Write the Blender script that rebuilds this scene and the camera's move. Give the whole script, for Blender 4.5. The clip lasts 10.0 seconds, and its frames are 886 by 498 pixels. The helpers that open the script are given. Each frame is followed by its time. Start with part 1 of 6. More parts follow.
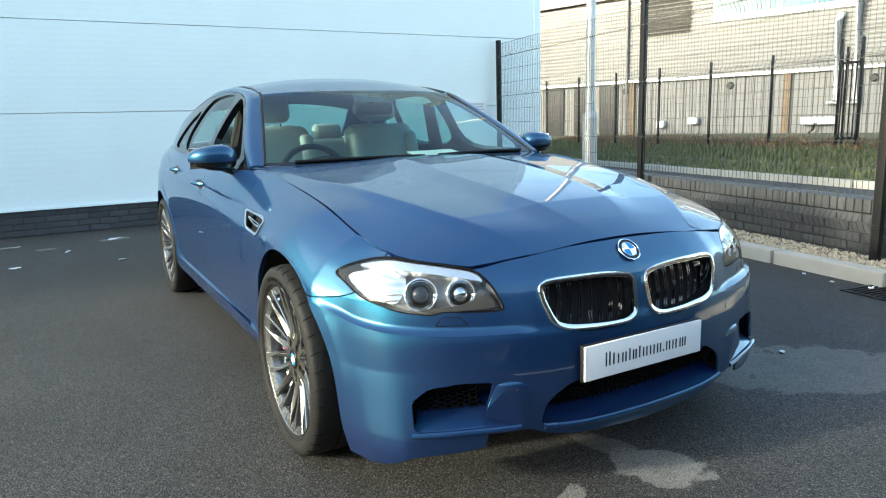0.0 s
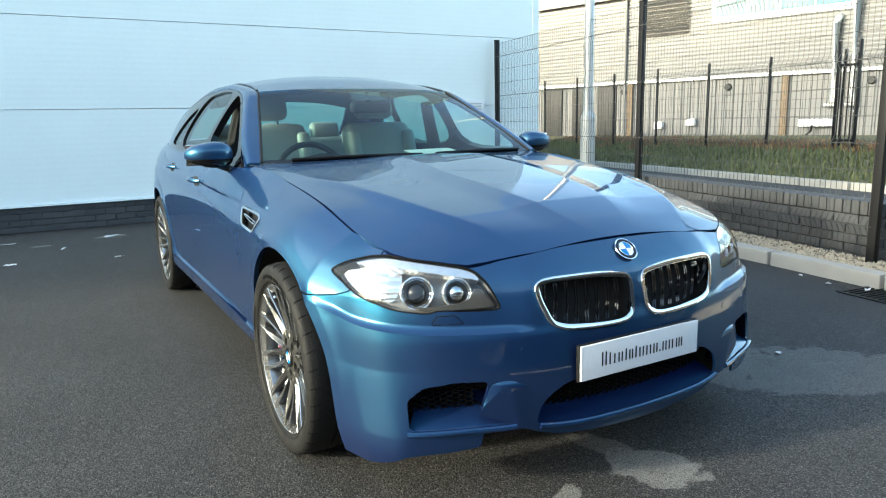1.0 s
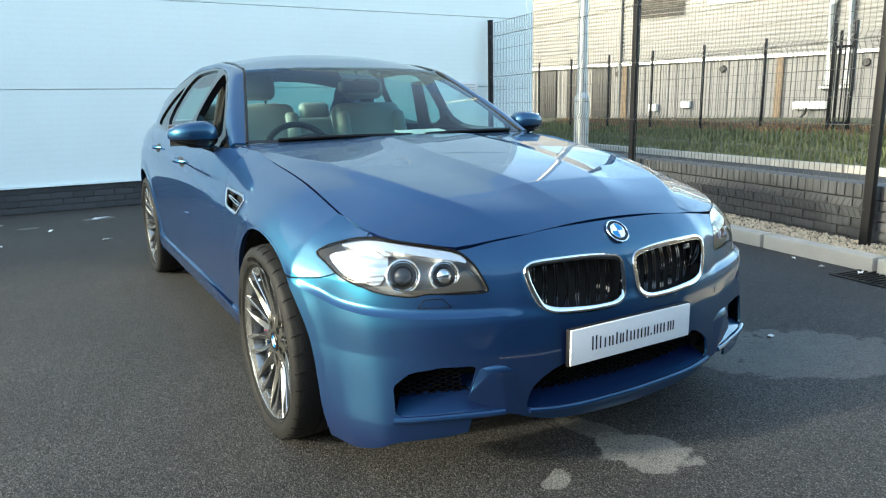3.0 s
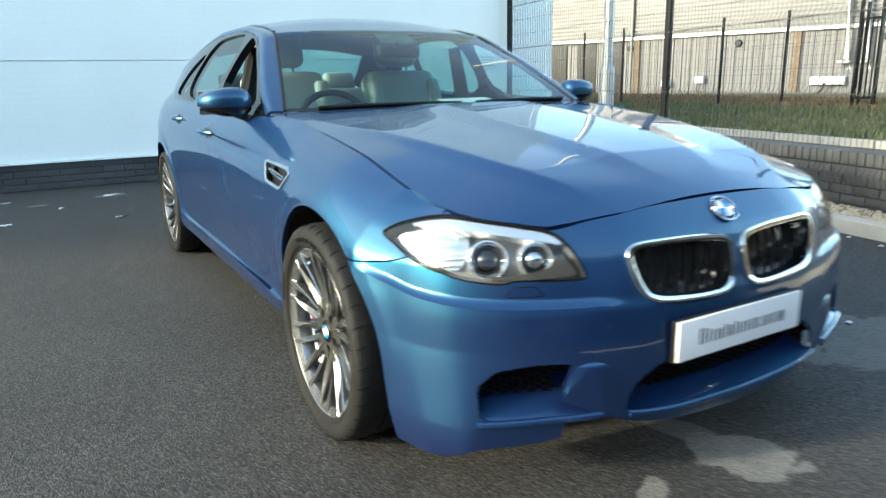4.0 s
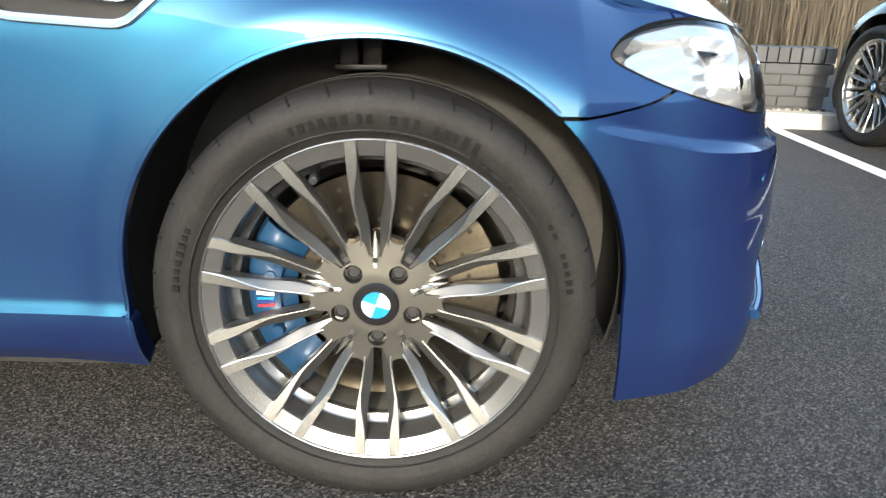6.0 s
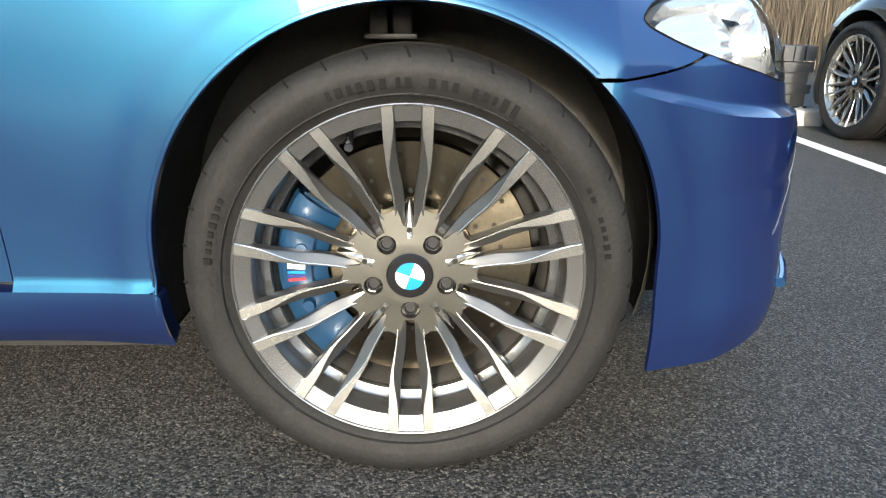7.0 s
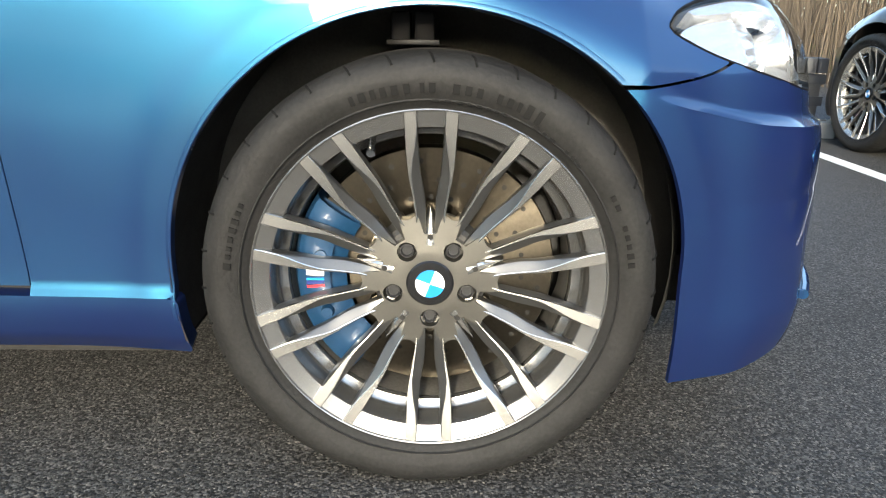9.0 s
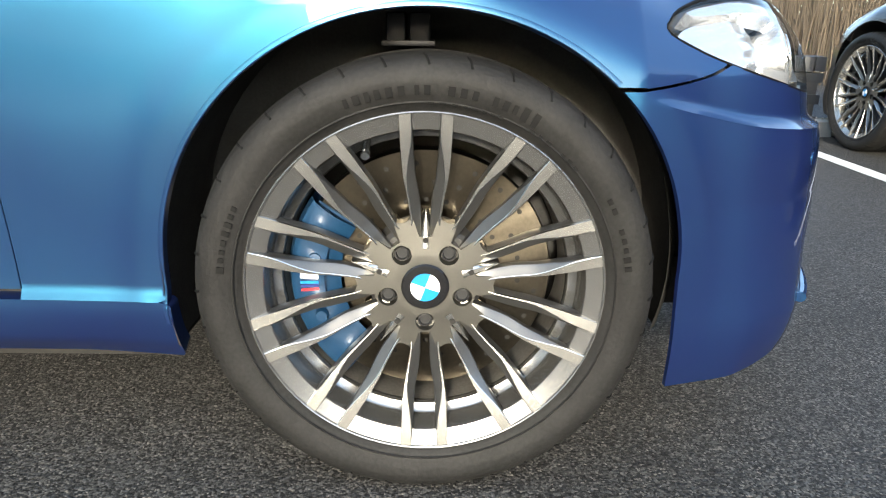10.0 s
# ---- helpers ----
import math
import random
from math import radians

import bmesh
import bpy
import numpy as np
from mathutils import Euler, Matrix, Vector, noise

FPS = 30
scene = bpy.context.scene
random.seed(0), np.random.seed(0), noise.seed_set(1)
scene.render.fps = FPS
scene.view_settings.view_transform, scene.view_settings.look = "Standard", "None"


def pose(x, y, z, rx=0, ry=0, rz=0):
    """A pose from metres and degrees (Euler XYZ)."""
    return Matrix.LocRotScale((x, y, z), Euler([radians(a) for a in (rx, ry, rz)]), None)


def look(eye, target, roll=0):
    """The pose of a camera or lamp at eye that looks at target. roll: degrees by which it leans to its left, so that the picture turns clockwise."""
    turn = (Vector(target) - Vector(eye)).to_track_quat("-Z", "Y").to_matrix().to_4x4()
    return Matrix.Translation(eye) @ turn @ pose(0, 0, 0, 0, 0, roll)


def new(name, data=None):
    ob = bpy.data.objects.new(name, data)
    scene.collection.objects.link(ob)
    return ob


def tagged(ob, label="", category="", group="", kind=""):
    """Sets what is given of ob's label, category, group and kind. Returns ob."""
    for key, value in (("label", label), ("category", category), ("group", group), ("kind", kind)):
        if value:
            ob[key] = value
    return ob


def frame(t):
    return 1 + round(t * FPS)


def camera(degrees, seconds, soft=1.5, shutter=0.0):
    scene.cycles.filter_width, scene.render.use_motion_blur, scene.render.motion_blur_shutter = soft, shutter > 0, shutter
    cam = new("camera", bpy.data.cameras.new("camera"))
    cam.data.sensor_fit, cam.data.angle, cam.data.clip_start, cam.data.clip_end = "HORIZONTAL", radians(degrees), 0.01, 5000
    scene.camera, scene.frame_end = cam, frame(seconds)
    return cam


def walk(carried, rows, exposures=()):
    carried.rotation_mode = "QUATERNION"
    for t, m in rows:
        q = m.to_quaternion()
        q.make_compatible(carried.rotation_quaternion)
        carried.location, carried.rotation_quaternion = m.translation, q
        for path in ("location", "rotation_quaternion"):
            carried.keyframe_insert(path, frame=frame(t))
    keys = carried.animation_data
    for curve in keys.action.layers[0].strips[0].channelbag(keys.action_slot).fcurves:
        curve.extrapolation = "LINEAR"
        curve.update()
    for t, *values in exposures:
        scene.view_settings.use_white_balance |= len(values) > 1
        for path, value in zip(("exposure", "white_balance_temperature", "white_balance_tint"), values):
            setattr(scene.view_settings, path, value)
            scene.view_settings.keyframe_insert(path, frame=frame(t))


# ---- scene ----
cam = camera(66.0, 10.0, soft=1.15, shutter=0.6)
PATH = [
    (0, (-1.596, -2.339, 1.178), (-0.626, -0.628, 0.812), -1.7),
    (0.5, (-1.594, -2.338, 1.171), (-0.622, -0.629, 0.804), -1.5),
    (1, (-1.59, -2.334, 1.173), (-0.614, -0.628, 0.806), -1.3),
    (1.5, (-1.59, -2.332, 1.17), (-0.611, -0.629, 0.797), -1.5),
    (2, (-1.584, -2.324, 1.166), (-0.604, -0.623, 0.782), -1.5),
    (3.5, (-1.54, -2.256, 1.15), (-0.557, -0.571, 0.712), -1.0),
    (4, (-1.608, -1.968, 1.115), (-0.638, -0.286, 0.635), -1.2),
    (4.5, (-1.661, -1.468, 1.082), (-0.44, 0.002, 0.49), 0.4),
    (4.8, (-1.725, -1.154, 1.002), (-0.344, 0.162, 0.4), 2.3),
    (5, (-1.765, -0.915, 0.968), (-0.2, 0.2, 0.396), 3.1),
    (5.2, (-1.819, -0.748, 0.953), (-0.135, 0.135, 0.334), 1.9),
    (5.5, (-1.864, -0.463, 0.888), (-0.074, 0.058, 0.167), 0.4),
    (6, (-1.892, -0.116, 0.805), (-0.016, -0.095, 0.111), 0.9),
    (7.5, (-1.906, -0.023, 0.727), (-0.02, -0.066, 0.064), 0.4),
    (8, (-1.907, -0.013, 0.718), (-0.02, -0.034, 0.056), 0.9),
    (8.5, (-1.896, -0.009, 0.734), (-0.005, -0.035, 0.084), 0.7),
    (9, (-1.895, -0.007, 0.733), (0.001, -0.031, 0.095), 0.8),
    (9.5, (-1.887, -0.008, 0.737), (0.006, -0.034, 0.093), 0.8),
    (10, (-1.883, -0.01, 0.739), (0.01, -0.042, 0.093), 0.9),
]
walk(cam, [(t, look(eye, target, roll)) for t, eye, target, roll in PATH], ((0, 1.10, 7100, -4), (3.5, 1.11, 7100, -4), (4, 1.18, 7150, -4), (5, 1.02, 7050, -2), (6, 1.22, 7000, 3), (10, 1.22, 7000, 3)))

# ---- world and light ----
SUN_FROM = Vector((-0.95, 0.14, 0.285)).normalized()
world = bpy.data.worlds.new("sky")
scene.world = world
world.use_nodes = True
wn = world.node_tree.nodes
sky = wn.new("ShaderNodeTexSky")
sky.sky_type = "NISHITA"
sky.sun_disc = False
sky.sun_elevation = math.asin(SUN_FROM.z)
sky.sun_rotation = math.atan2(SUN_FROM.x, SUN_FROM.y)
sky.air_density, sky.dust_density, sky.ozone_density = 0.75, 1.8, 1.3
wn["Background"].inputs[1].default_value = 0.40
# thin drifting cloud: greyer, brighter wisps over the clear sky
wl = world.node_tree.links.new
w_co, w_map, w_noise, w_ramp, w_grey, w_gain, w_mix = (wn.new(k) for k in ("ShaderNodeTexCoord", "ShaderNodeMapping", "ShaderNodeTexNoise", "ShaderNodeMapRange", "ShaderNodeRGBToBW", "ShaderNodeMath", "ShaderNodeMix"))
w_map.inputs["Scale"].default_value = (2.2, 2.2, 6.0)
w_noise.inputs["Scale"].default_value, w_noise.inputs["Detail"].default_value, w_noise.inputs["Distortion"].default_value = 1.6, 8.0, 0.6
w_ramp.inputs["From Min"].default_value, w_ramp.inputs["From Max"].default_value = 0.50, 0.66
w_ramp.inputs["To Min"].default_value, w_ramp.inputs["To Max"].default_value = 0.0, 0.12
w_gain.operation = "MULTIPLY"
w_gain.inputs[1].default_value = 2.4
w_mix.data_type = "RGBA"
wl(w_co.outputs["Generated"], w_map.inputs[0])
wl(w_map.outputs[0], w_noise.inputs["Vector"])
wl(w_noise.outputs[0], w_ramp.inputs["Value"])
wl(sky.outputs[0], w_grey.inputs[0])
wl(w_grey.outputs[0], w_gain.inputs[0])
wl(w_ramp.outputs[0], w_mix.inputs["Factor"])
wl(sky.outputs[0], w_mix.inputs["A"])
wl(w_gain.outputs[0], w_mix.inputs["B"])
wl(w_mix.outputs["Result"], wn["Background"].inputs[0])
sun = new("sun", bpy.data.lights.new("sun", "SUN"))
sun.data.energy, sun.data.angle, sun.data.color = 3.1, radians(3.0), (1.0, 0.92, 0.84)
sun.matrix_world = look(SUN_FROM * 40, (0, 0, 0))

# ---- materials ----


def mat(name, base, rough=0.5, metal=0.0, vary=0.12, scale=6.0, fine=90.0, bump=0.0, bump_scale=None, coat=0.0, spec=0.5, tint=None, per_piece=0.0):
    """A surface with colour variation at two scales and fine relief, in metres."""
    m = bpy.data.materials.new(name)
    m.use_nodes = True
    t = m.node_tree
    n, link = t.nodes, t.links.new
    b = n["Principled BSDF"]
    b.inputs["Roughness"].default_value = rough
    b.inputs["Metallic"].default_value = metal
    b.inputs["Specular IOR Level"].default_value = spec
    b.inputs["Coat Weight"].default_value = coat
    b.inputs["Coat Roughness"].default_value = 0.015
    b.inputs["Coat IOR"].default_value = 1.5
    co = n.new("ShaderNodeTexCoord")
    big = n.new("ShaderNodeTexNoise")
    big.inputs["Scale"].default_value = scale
    big.inputs["Detail"].default_value = 5
    small = n.new("ShaderNodeTexNoise")
    small.inputs["Scale"].default_value = fine
    small.inputs["Detail"].default_value = 3
    link(co.outputs["Object"], big.inputs["Vector"])
    link(co.outputs["Object"], small.inputs["Vector"])
    add = n.new("ShaderNodeMath")
    add.operation = "ADD"
    link(big.outputs[0], add.inputs[0])
    link(small.outputs[0], add.inputs[1])
    last = add.outputs[0]
    if per_piece:
        info = n.new("ShaderNodeObjectInfo")
        geo = n.new("ShaderNodeNewGeometry")
        isl = n.new("ShaderNodeMath")
        isl.operation = "ADD"
        link(info.outputs["Random"], isl.inputs[0])
        link(geo.outputs["Random Per Island"], isl.inputs[1])
        fr = n.new("ShaderNodeMath")
        fr.operation = "FRACT"
        link(isl.outputs[0], fr.inputs[0])
        mul = n.new("ShaderNodeMath")
        mul.operation = "MULTIPLY_ADD"
        link(fr.outputs[0], mul.inputs[0])
        mul.inputs[1].default_value = per_piece
        link(last, mul.inputs[2])
        last = mul.outputs[0]
    ramp = n.new("ShaderNodeMapRange")
    ramp.inputs["From Min"].default_value = 0.6
    ramp.inputs["From Max"].default_value = 1.4 + per_piece
    link(last, ramp.inputs["Value"])
    mix = n.new("ShaderNodeMix")
    mix.data_type = "RGBA"
    lo = [c * (1 - vary) for c in base]
    hi = [min(1, c * (1 + vary)) for c in (tint or base)]
    mix.inputs["A"].default_value = (*lo, 1)
    mix.inputs["B"].default_value = (*hi, 1)
    link(ramp.outputs[0], mix.inputs["Factor"])
    link(mix.outputs["Result"], b.inputs["Base Color"])
    if bump:
        bp = n.new("ShaderNodeBump")
        bp.inputs["Strength"].default_value = 1.0
        bp.inputs["Distance"].default_value = bump
        src = small
        if bump_scale:
            src = n.new("ShaderNodeTexNoise")
            src.inputs["Scale"].default_value = bump_scale
            src.inputs["Detail"].default_value = 4
            link(co.outputs["Object"], src.inputs["Vector"])
        link(src.outputs[0], bp.inputs["Height"])
        link(bp.outputs[0], b.inputs["Normal"])
    return m


def rough_vary(m, lo, hi, scale):
    """Dust and smears: roughness that varies over the surface."""
    n, link = m.node_tree.nodes, m.node_tree.links.new
    co, tx, mr = n.new("ShaderNodeTexCoord"), n.new("ShaderNodeTexNoise"), n.new("ShaderNodeMapRange")
    tx.inputs["Scale"].default_value = scale
    tx.inputs["Detail"].default_value = 6
    mr.inputs["From Min"].default_value, mr.inputs["From Max"].default_value = 0.35, 0.7
    mr.inputs["To Min"].default_value, mr.inputs["To Max"].default_value = lo, hi
    link(co.outputs["Object"], tx.inputs["Vector"])
    link(tx.outputs[0], mr.inputs["Value"])
    link(mr.outputs[0], n["Principled BSDF"].inputs["Roughness"])
    return m


def glass_mat(name, tint, rough=0.0):
    """Thin pane: lets light through with a tint and mirrors at its face."""
    m = bpy.data.materials.new(name)
    m.use_nodes = True
    n, link = m.node_tree.nodes, m.node_tree.links.new
    out = n["Material Output"]
    n.remove(n["Principled BSDF"])
    tr, gl, mx, lw = n.new("ShaderNodeBsdfTransparent"), n.new("ShaderNodeBsdfGlossy"), n.new("ShaderNodeMixShader"), n.new("ShaderNodeLayerWeight")
    fr, pw = n.new("ShaderNodeMath"), n.new("ShaderNodeMath")
    tr.inputs[0].default_value = (*tint, 1)
    gl.inputs["Roughness"].default_value = rough
    pw.operation, fr.operation = "POWER", "MULTIPLY_ADD"
    link(lw.outputs["Facing"], pw.inputs[0])
    pw.inputs[1].default_value = 4.0
    link(pw.outputs[0], fr.inputs[0])
    fr.inputs[1].default_value, fr.inputs[2].default_value = 0.80, 0.045
    link(fr.outputs[0], mx.inputs[0])
    link(tr.outputs[0], mx.inputs[1])
    link(gl.outputs[0], mx.inputs[2])
    link(mx.outputs[0], out.inputs["Surface"])
    return m


def asphalt_mat(name, patches):
    """Stone mastic: dark binder with pale chippings; patches: worn grey areas (x, y, half length, half width, degrees)."""
    m = bpy.data.materials.new(name)
    m.use_nodes = True
    n, link = m.node_tree.nodes, m.node_tree.links.new
    b = n["Principled BSDF"]
    geo = n.new("ShaderNodeNewGeometry")
    pos = geo.outputs["Position"]

    def math_node(op, a, c=None, d=None):
        k = n.new("ShaderNodeMath")
        k.operation = op
        for i, v in enumerate((a, c, d)):
            if v is None:
                continue
            if isinstance(v, (int, float)):
                k.inputs[i].default_value = v
            else:
                link(v, k.inputs[i])
        return k.outputs[0]

    def tex(scale, detail=3.0):
        k = n.new("ShaderNodeTexNoise")
        k.inputs["Scale"].default_value = scale
        k.inputs["Detail"].default_value = detail
        link(pos, k.inputs["Vector"])
        return k.outputs[0]

    cell = n.new("ShaderNodeTexVoronoi")
    cell.inputs["Scale"].default_value = 260
    link(pos, cell.inputs["Vector"])
    cell2 = n.new("ShaderNodeTexVoronoi")
    cell2.inputs["Scale"].default_value = 130
    link(pos, cell2.inputs["Vector"])
    sep = n.new("ShaderNodeSeparateColor")
    link(cell.outputs["Color"], sep.inputs[0])
    pale = math_node("GREATER_THAN", sep.outputs[0], 0.93)
    large = tex(1.3, 6)
    edge = tex(8.0, 9)
    mask = None
    for px, py, ha, hb, deg, wear in patches:
        mp = n.new("ShaderNodeMapping")
        mp.vector_type = "TEXTURE"
        mp.inputs["Location"].default_value = (px, py, 0)
        mp.inputs["Rotation"].default_value = (0, 0, radians(deg))
        mp.inputs["Scale"].default_value = (ha, hb, 1)
        link(pos, mp.inputs[0])
        sx = n.new("ShaderNodeSeparateXYZ")
        link(mp.outputs[0], sx.inputs[0])
        a4 = math_node("POWER", math_node("ABSOLUTE", sx.outputs[0]), 3.0)
        b4 = math_node("POWER", math_node("ABSOLUTE", sx.outputs[1]), 3.0)
        d = math_node("ADD", math_node("ADD", a4, b4), math_node("MULTIPLY", math_node("SUBTRACT", edge, 0.5), 4.2))
        k = n.new("ShaderNodeMapRange")
        k.inputs["From Min"].default_value, k.inputs["From Max"].default_value = 1.12, 0.85
        link(d, k.inputs["Value"])
        k.inputs["To Max"].default_value = wear
        mask = k.outputs[0] if mask is None else math_node("MAXIMUM", mask, k.outputs[0])
    base = n.new("ShaderNodeMix")
    base.data_type = "RGBA"
    base.inputs["A"].default_value = (0.007, 0.0069, 0.0068, 1)
    base.inputs["B"].default_value = (0.094, 0.091, 0.087, 1)
    link(math_node("MULTIPLY", math_node("ADD", large, 0.45), math_node("POWER", sep.outputs[1], 1.9)), base.inputs["Factor"])
    chips = n.new("ShaderNodeMix")
    chips.data_type = "RGBA"
    link(math_node("MULTIPLY", pale, 0.38), chips.inputs["Factor"])
    link(base.outputs["Result"], chips.inputs["A"])
    chips.inputs["B"].default_value = (0.27, 0.255, 0.23, 1)
    final = chips
    if mask is not None:
        worn = n.new("ShaderNodeMix")
        worn.data_type = "RGBA"
        link(math_node("MULTIPLY", mask, math_node("MULTIPLY_ADD", sep.outputs[2], 0.65, math_node("MULTIPLY", edge, 0.5))), worn.inputs["Factor"])
        link(chips.outputs["Result"], worn.inputs["A"])
        worn.inputs["B"].default_value = (0.24, 0.232, 0.215, 1)
        final = worn
    link(final.outputs["Result"], b.inputs["Base Color"])
    b.inputs["Roughness"].default_value = 0.75
    b.inputs["Specular IOR Level"].default_value = 0.35
    bp = n.new("ShaderNodeBump")
    bp.inputs["Distance"].default_value = 0.0022
    bp.inputs["Strength"].default_value = 0.8
    h = math_node("ADD", math_node("MULTIPLY", cell2.outputs["Distance"], -1.0), math_node("MULTIPLY", cell.outputs["Distance"], -0.6))
    link(h, bp.inputs["Height"])
    link(bp.outputs[0], b.inputs["Normal"])
    return m




def flake_paint(name, pigment, flake, share):
    """Metallic paint: a deep pigment under bright flakes, below one clear coat."""
    m = rough_vary(mat(name, flake, 0.32, 1.0, 0.08, 3, 1800, coat=1.0), 0.38, 0.44, 5)
    n, link = m.node_tree.nodes, m.node_tree.links.new
    n["Principled BSDF"].inputs["Coat IOR"].default_value = 1.52
    low, mx = n.new("ShaderNodeBsdfPrincipled"), n.new("ShaderNodeMixShader")
    low.inputs["Base Color"].default_value = (*pigment, 1)
    low.inputs["Roughness"].default_value = 0.5
    low.inputs["Specular IOR Level"].default_value = 0.0
    low.inputs["Coat Weight"].default_value = 1.0
    low.inputs["Coat Roughness"].default_value = 0.015
    low.inputs["Coat IOR"].default_value = 1.52
    mx.inputs[0].default_value = share
    link(low.outputs[0], mx.inputs[1])
    link(n["Principled BSDF"].outputs[0], mx.inputs[2])
    link(mx.outputs[0], n["Material Output"].inputs["Surface"])
    return m


PAINT = flake_paint("blue_metallic_paint", (0.010, 0.0105, 0.085), (0.030, 0.160, 0.245), 0.55)
BLACK_PLASTIC = mat("black_plastic", (0.010, 0.010, 0.011), 0.45, vary=0.25, bump=0.0002, fine=400, spec=0.2)
GLOSS_BLACK = mat("gloss_black", (0.008, 0.008, 0.009), 0.12, vary=0.1)
LINER = mat("felt_arch_liner", (0.045, 0.044, 0.042), 0.95, vary=0.25, scale=20, fine=200, spec=0.1)
DARK_VOID = mat("underbody_and_void_black", (0.024, 0.0233, 0.022), 0.9, vary=0.2, spec=0.12)
CHROME = mat("chrome", (0.82, 0.84, 0.86), 0.08, 1.0, 0.03)
ALLOY_FACE = mat("machined_alloy", (0.70, 0.69, 0.66), 0.25, 1.0, 0.04, 12, 300)
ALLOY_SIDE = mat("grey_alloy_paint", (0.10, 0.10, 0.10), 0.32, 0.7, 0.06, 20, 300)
ALLOY_RIM = mat("silver_alloy_paint", (0.33, 0.33, 0.325), 0.25, 0.9, 0.08, 20, 300)
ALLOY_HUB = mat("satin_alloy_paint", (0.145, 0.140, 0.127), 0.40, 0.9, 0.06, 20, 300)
# darker alloy for the spoke slopes, their shade put into the colour
ALLOY_SLOPE = mat("slope_shade_alloy_paint", (0.135, 0.135, 0.133), 0.28, 0.85, 0.08, 20, 300)
ALLOY_BARREL = mat("dulled_alloy_paint", (0.30, 0.285, 0.26), 0.38, 0.7, 0.25, 20, 200)
STEEL = mat("brake_steel", (0.090, 0.078, 0.060), 0.30, 1.0, 0.25, 18, 160, bump=0.0002)
RUBBER = mat("tyre_rubber", (0.0122, 0.0121, 0.0120), 0.66, vary=0.5, scale=14, fine=160, bump=0.0014, bump_scale=90, spec=0.22)


def brushed(m, amount):
    """Turned metal: highlights spread across the turning marks."""
    n, link = m.node_tree.nodes, m.node_tree.links.new
    tg = n.new("ShaderNodeTangent")
    tg.direction_type, tg.axis = "RADIAL", "X"
    n["Principled BSDF"].inputs["Anisotropic"].default_value = amount
    link(tg.outputs[0], n["Principled BSDF"].inputs["Tangent"])
    return m


brushed(STEEL, 0.75)
RUBBER_MARK = mat("tyre_lettering", (0.0062, 0.0062, 0.0062), 0.75, vary=0.2, spec=0.12)
CALIPER = mat("blue_caliper_paint", (0.008, 0.040, 0.095), 0.35, 0.2, 0.1, coat=0.5)
WHITE = mat("white_enamel", (0.80, 0.81, 0.82), 0.3, vary=0.04)
SKYBLUE = mat("light_blue_enamel", (0.012, 0.20, 0.50), 0.25, vary=0.04)
RED = mat("red_enamel", (0.55, 0.02, 0.03), 0.3, vary=0.04)
NAVY = mat("dark_blue_enamel", (0.02, 0.03, 0.15), 0.3, vary=0.04)
INK = mat("black_ink", (0.01, 0.01, 0.014), 0.5, vary=0.1)
LEATHER = mat("silverstone_leather", (0.42, 0.42, 0.395), 0.55, vary=0.08, bump=0.0005, fine=250)
DASH = mat("black_dash", (0.016, 0.017, 0.018), 0.65, vary=0.15, bump=0.0004, fine=300, spec=0.2)
SEAL = mat("black_rubber_seal", (0.004, 0.004, 0.004), 0.6, vary=0.2, spec=0.1)
LAMP_GREY = mat("lamp_bezel_grey", (0.075, 0.072, 0.066), 0.35, 0.3, 0.08)
LAMP_FRAME = mat("lamp_frame_grey", (0.20, 0.20, 0.20), 0.35, 0.3, 0.06)
REFLECTOR = mat("lamp_reflector", (0.84, 0.85, 0.86), 0.18, 0.85, 0.05)
SCREEN_GLASS = glass_mat("green_tinted_glass", (0.47, 0.72, 0.69))
LENS_GLASS = glass_mat("clear_lens", (0.94, 0.96, 0.97))
WALL_PLAIN = mat("brown_brickwork", (0.11, 0.085, 0.07), 0.85, vary=0.25, scale=3, fine=30, spec=0.2)
CLADDING = mat("white_coated_steel", (0.82, 0.90, 0.89), 0.42, vary=0.03, scale=1.5, fine=40)
BRICK = mat("blue_black_brick", (0.050, 0.052, 0.056), 0.7, vary=0.35, scale=8, fine=120, bump=0.0012, per_piece=0.7)
MORTAR = mat("grey_mortar", (0.085, 0.085, 0.085), 0.9, vary=0.2, bump=0.001)
KERB = mat("kerb_concrete", (0.42, 0.40, 0.36), 0.85, vary=0.18, scale=5, fine=160, bump=0.001)
PEBBLE = mat("buff_gravel", (0.46, 0.40, 0.31), 0.8, vary=0.35, fine=60, per_piece=0.9)
SOIL = mat("gravel_bed", (0.22, 0.19, 0.15), 0.95, vary=0.3, bump=0.004, bump_scale=60)
FENCE = mat("black_powder_coat", (0.010, 0.010, 0.011), 0.45, vary=0.15, spec=0.15)
WIRE = mat("dark_fence_wire", (0.05, 0.052, 0.052), 0.5, 0.2, vary=0.15)
GALV = mat("galvanised_steel", (0.50, 0.52, 0.52), 0.45, 0.55, 0.12, scale=9, fine=80)
GRASS_SOIL = mat("bank_soil", (0.11, 0.105, 0.05), 0.95, vary=0.5, scale=1.2, fine=14, bump=0.02, bump_scale=20)
GRASS = mat("rough_grass", (0.055, 0.095, 0.024), 0.8, vary=0.5, tint=(0.115, 0.12, 0.05), per_piece=1.2)
SHRUB = mat("russet_groundcover", (0.24, 0.055, 0.045), 0.8, vary=0.5, tint=(0.19, 0.13, 0.06), per_piece=1.2)
BEIGE = mat("beige_cladding", (0.129, 0.128, 0.132), 0.6, vary=0.08, scale=1.0, fine=30)
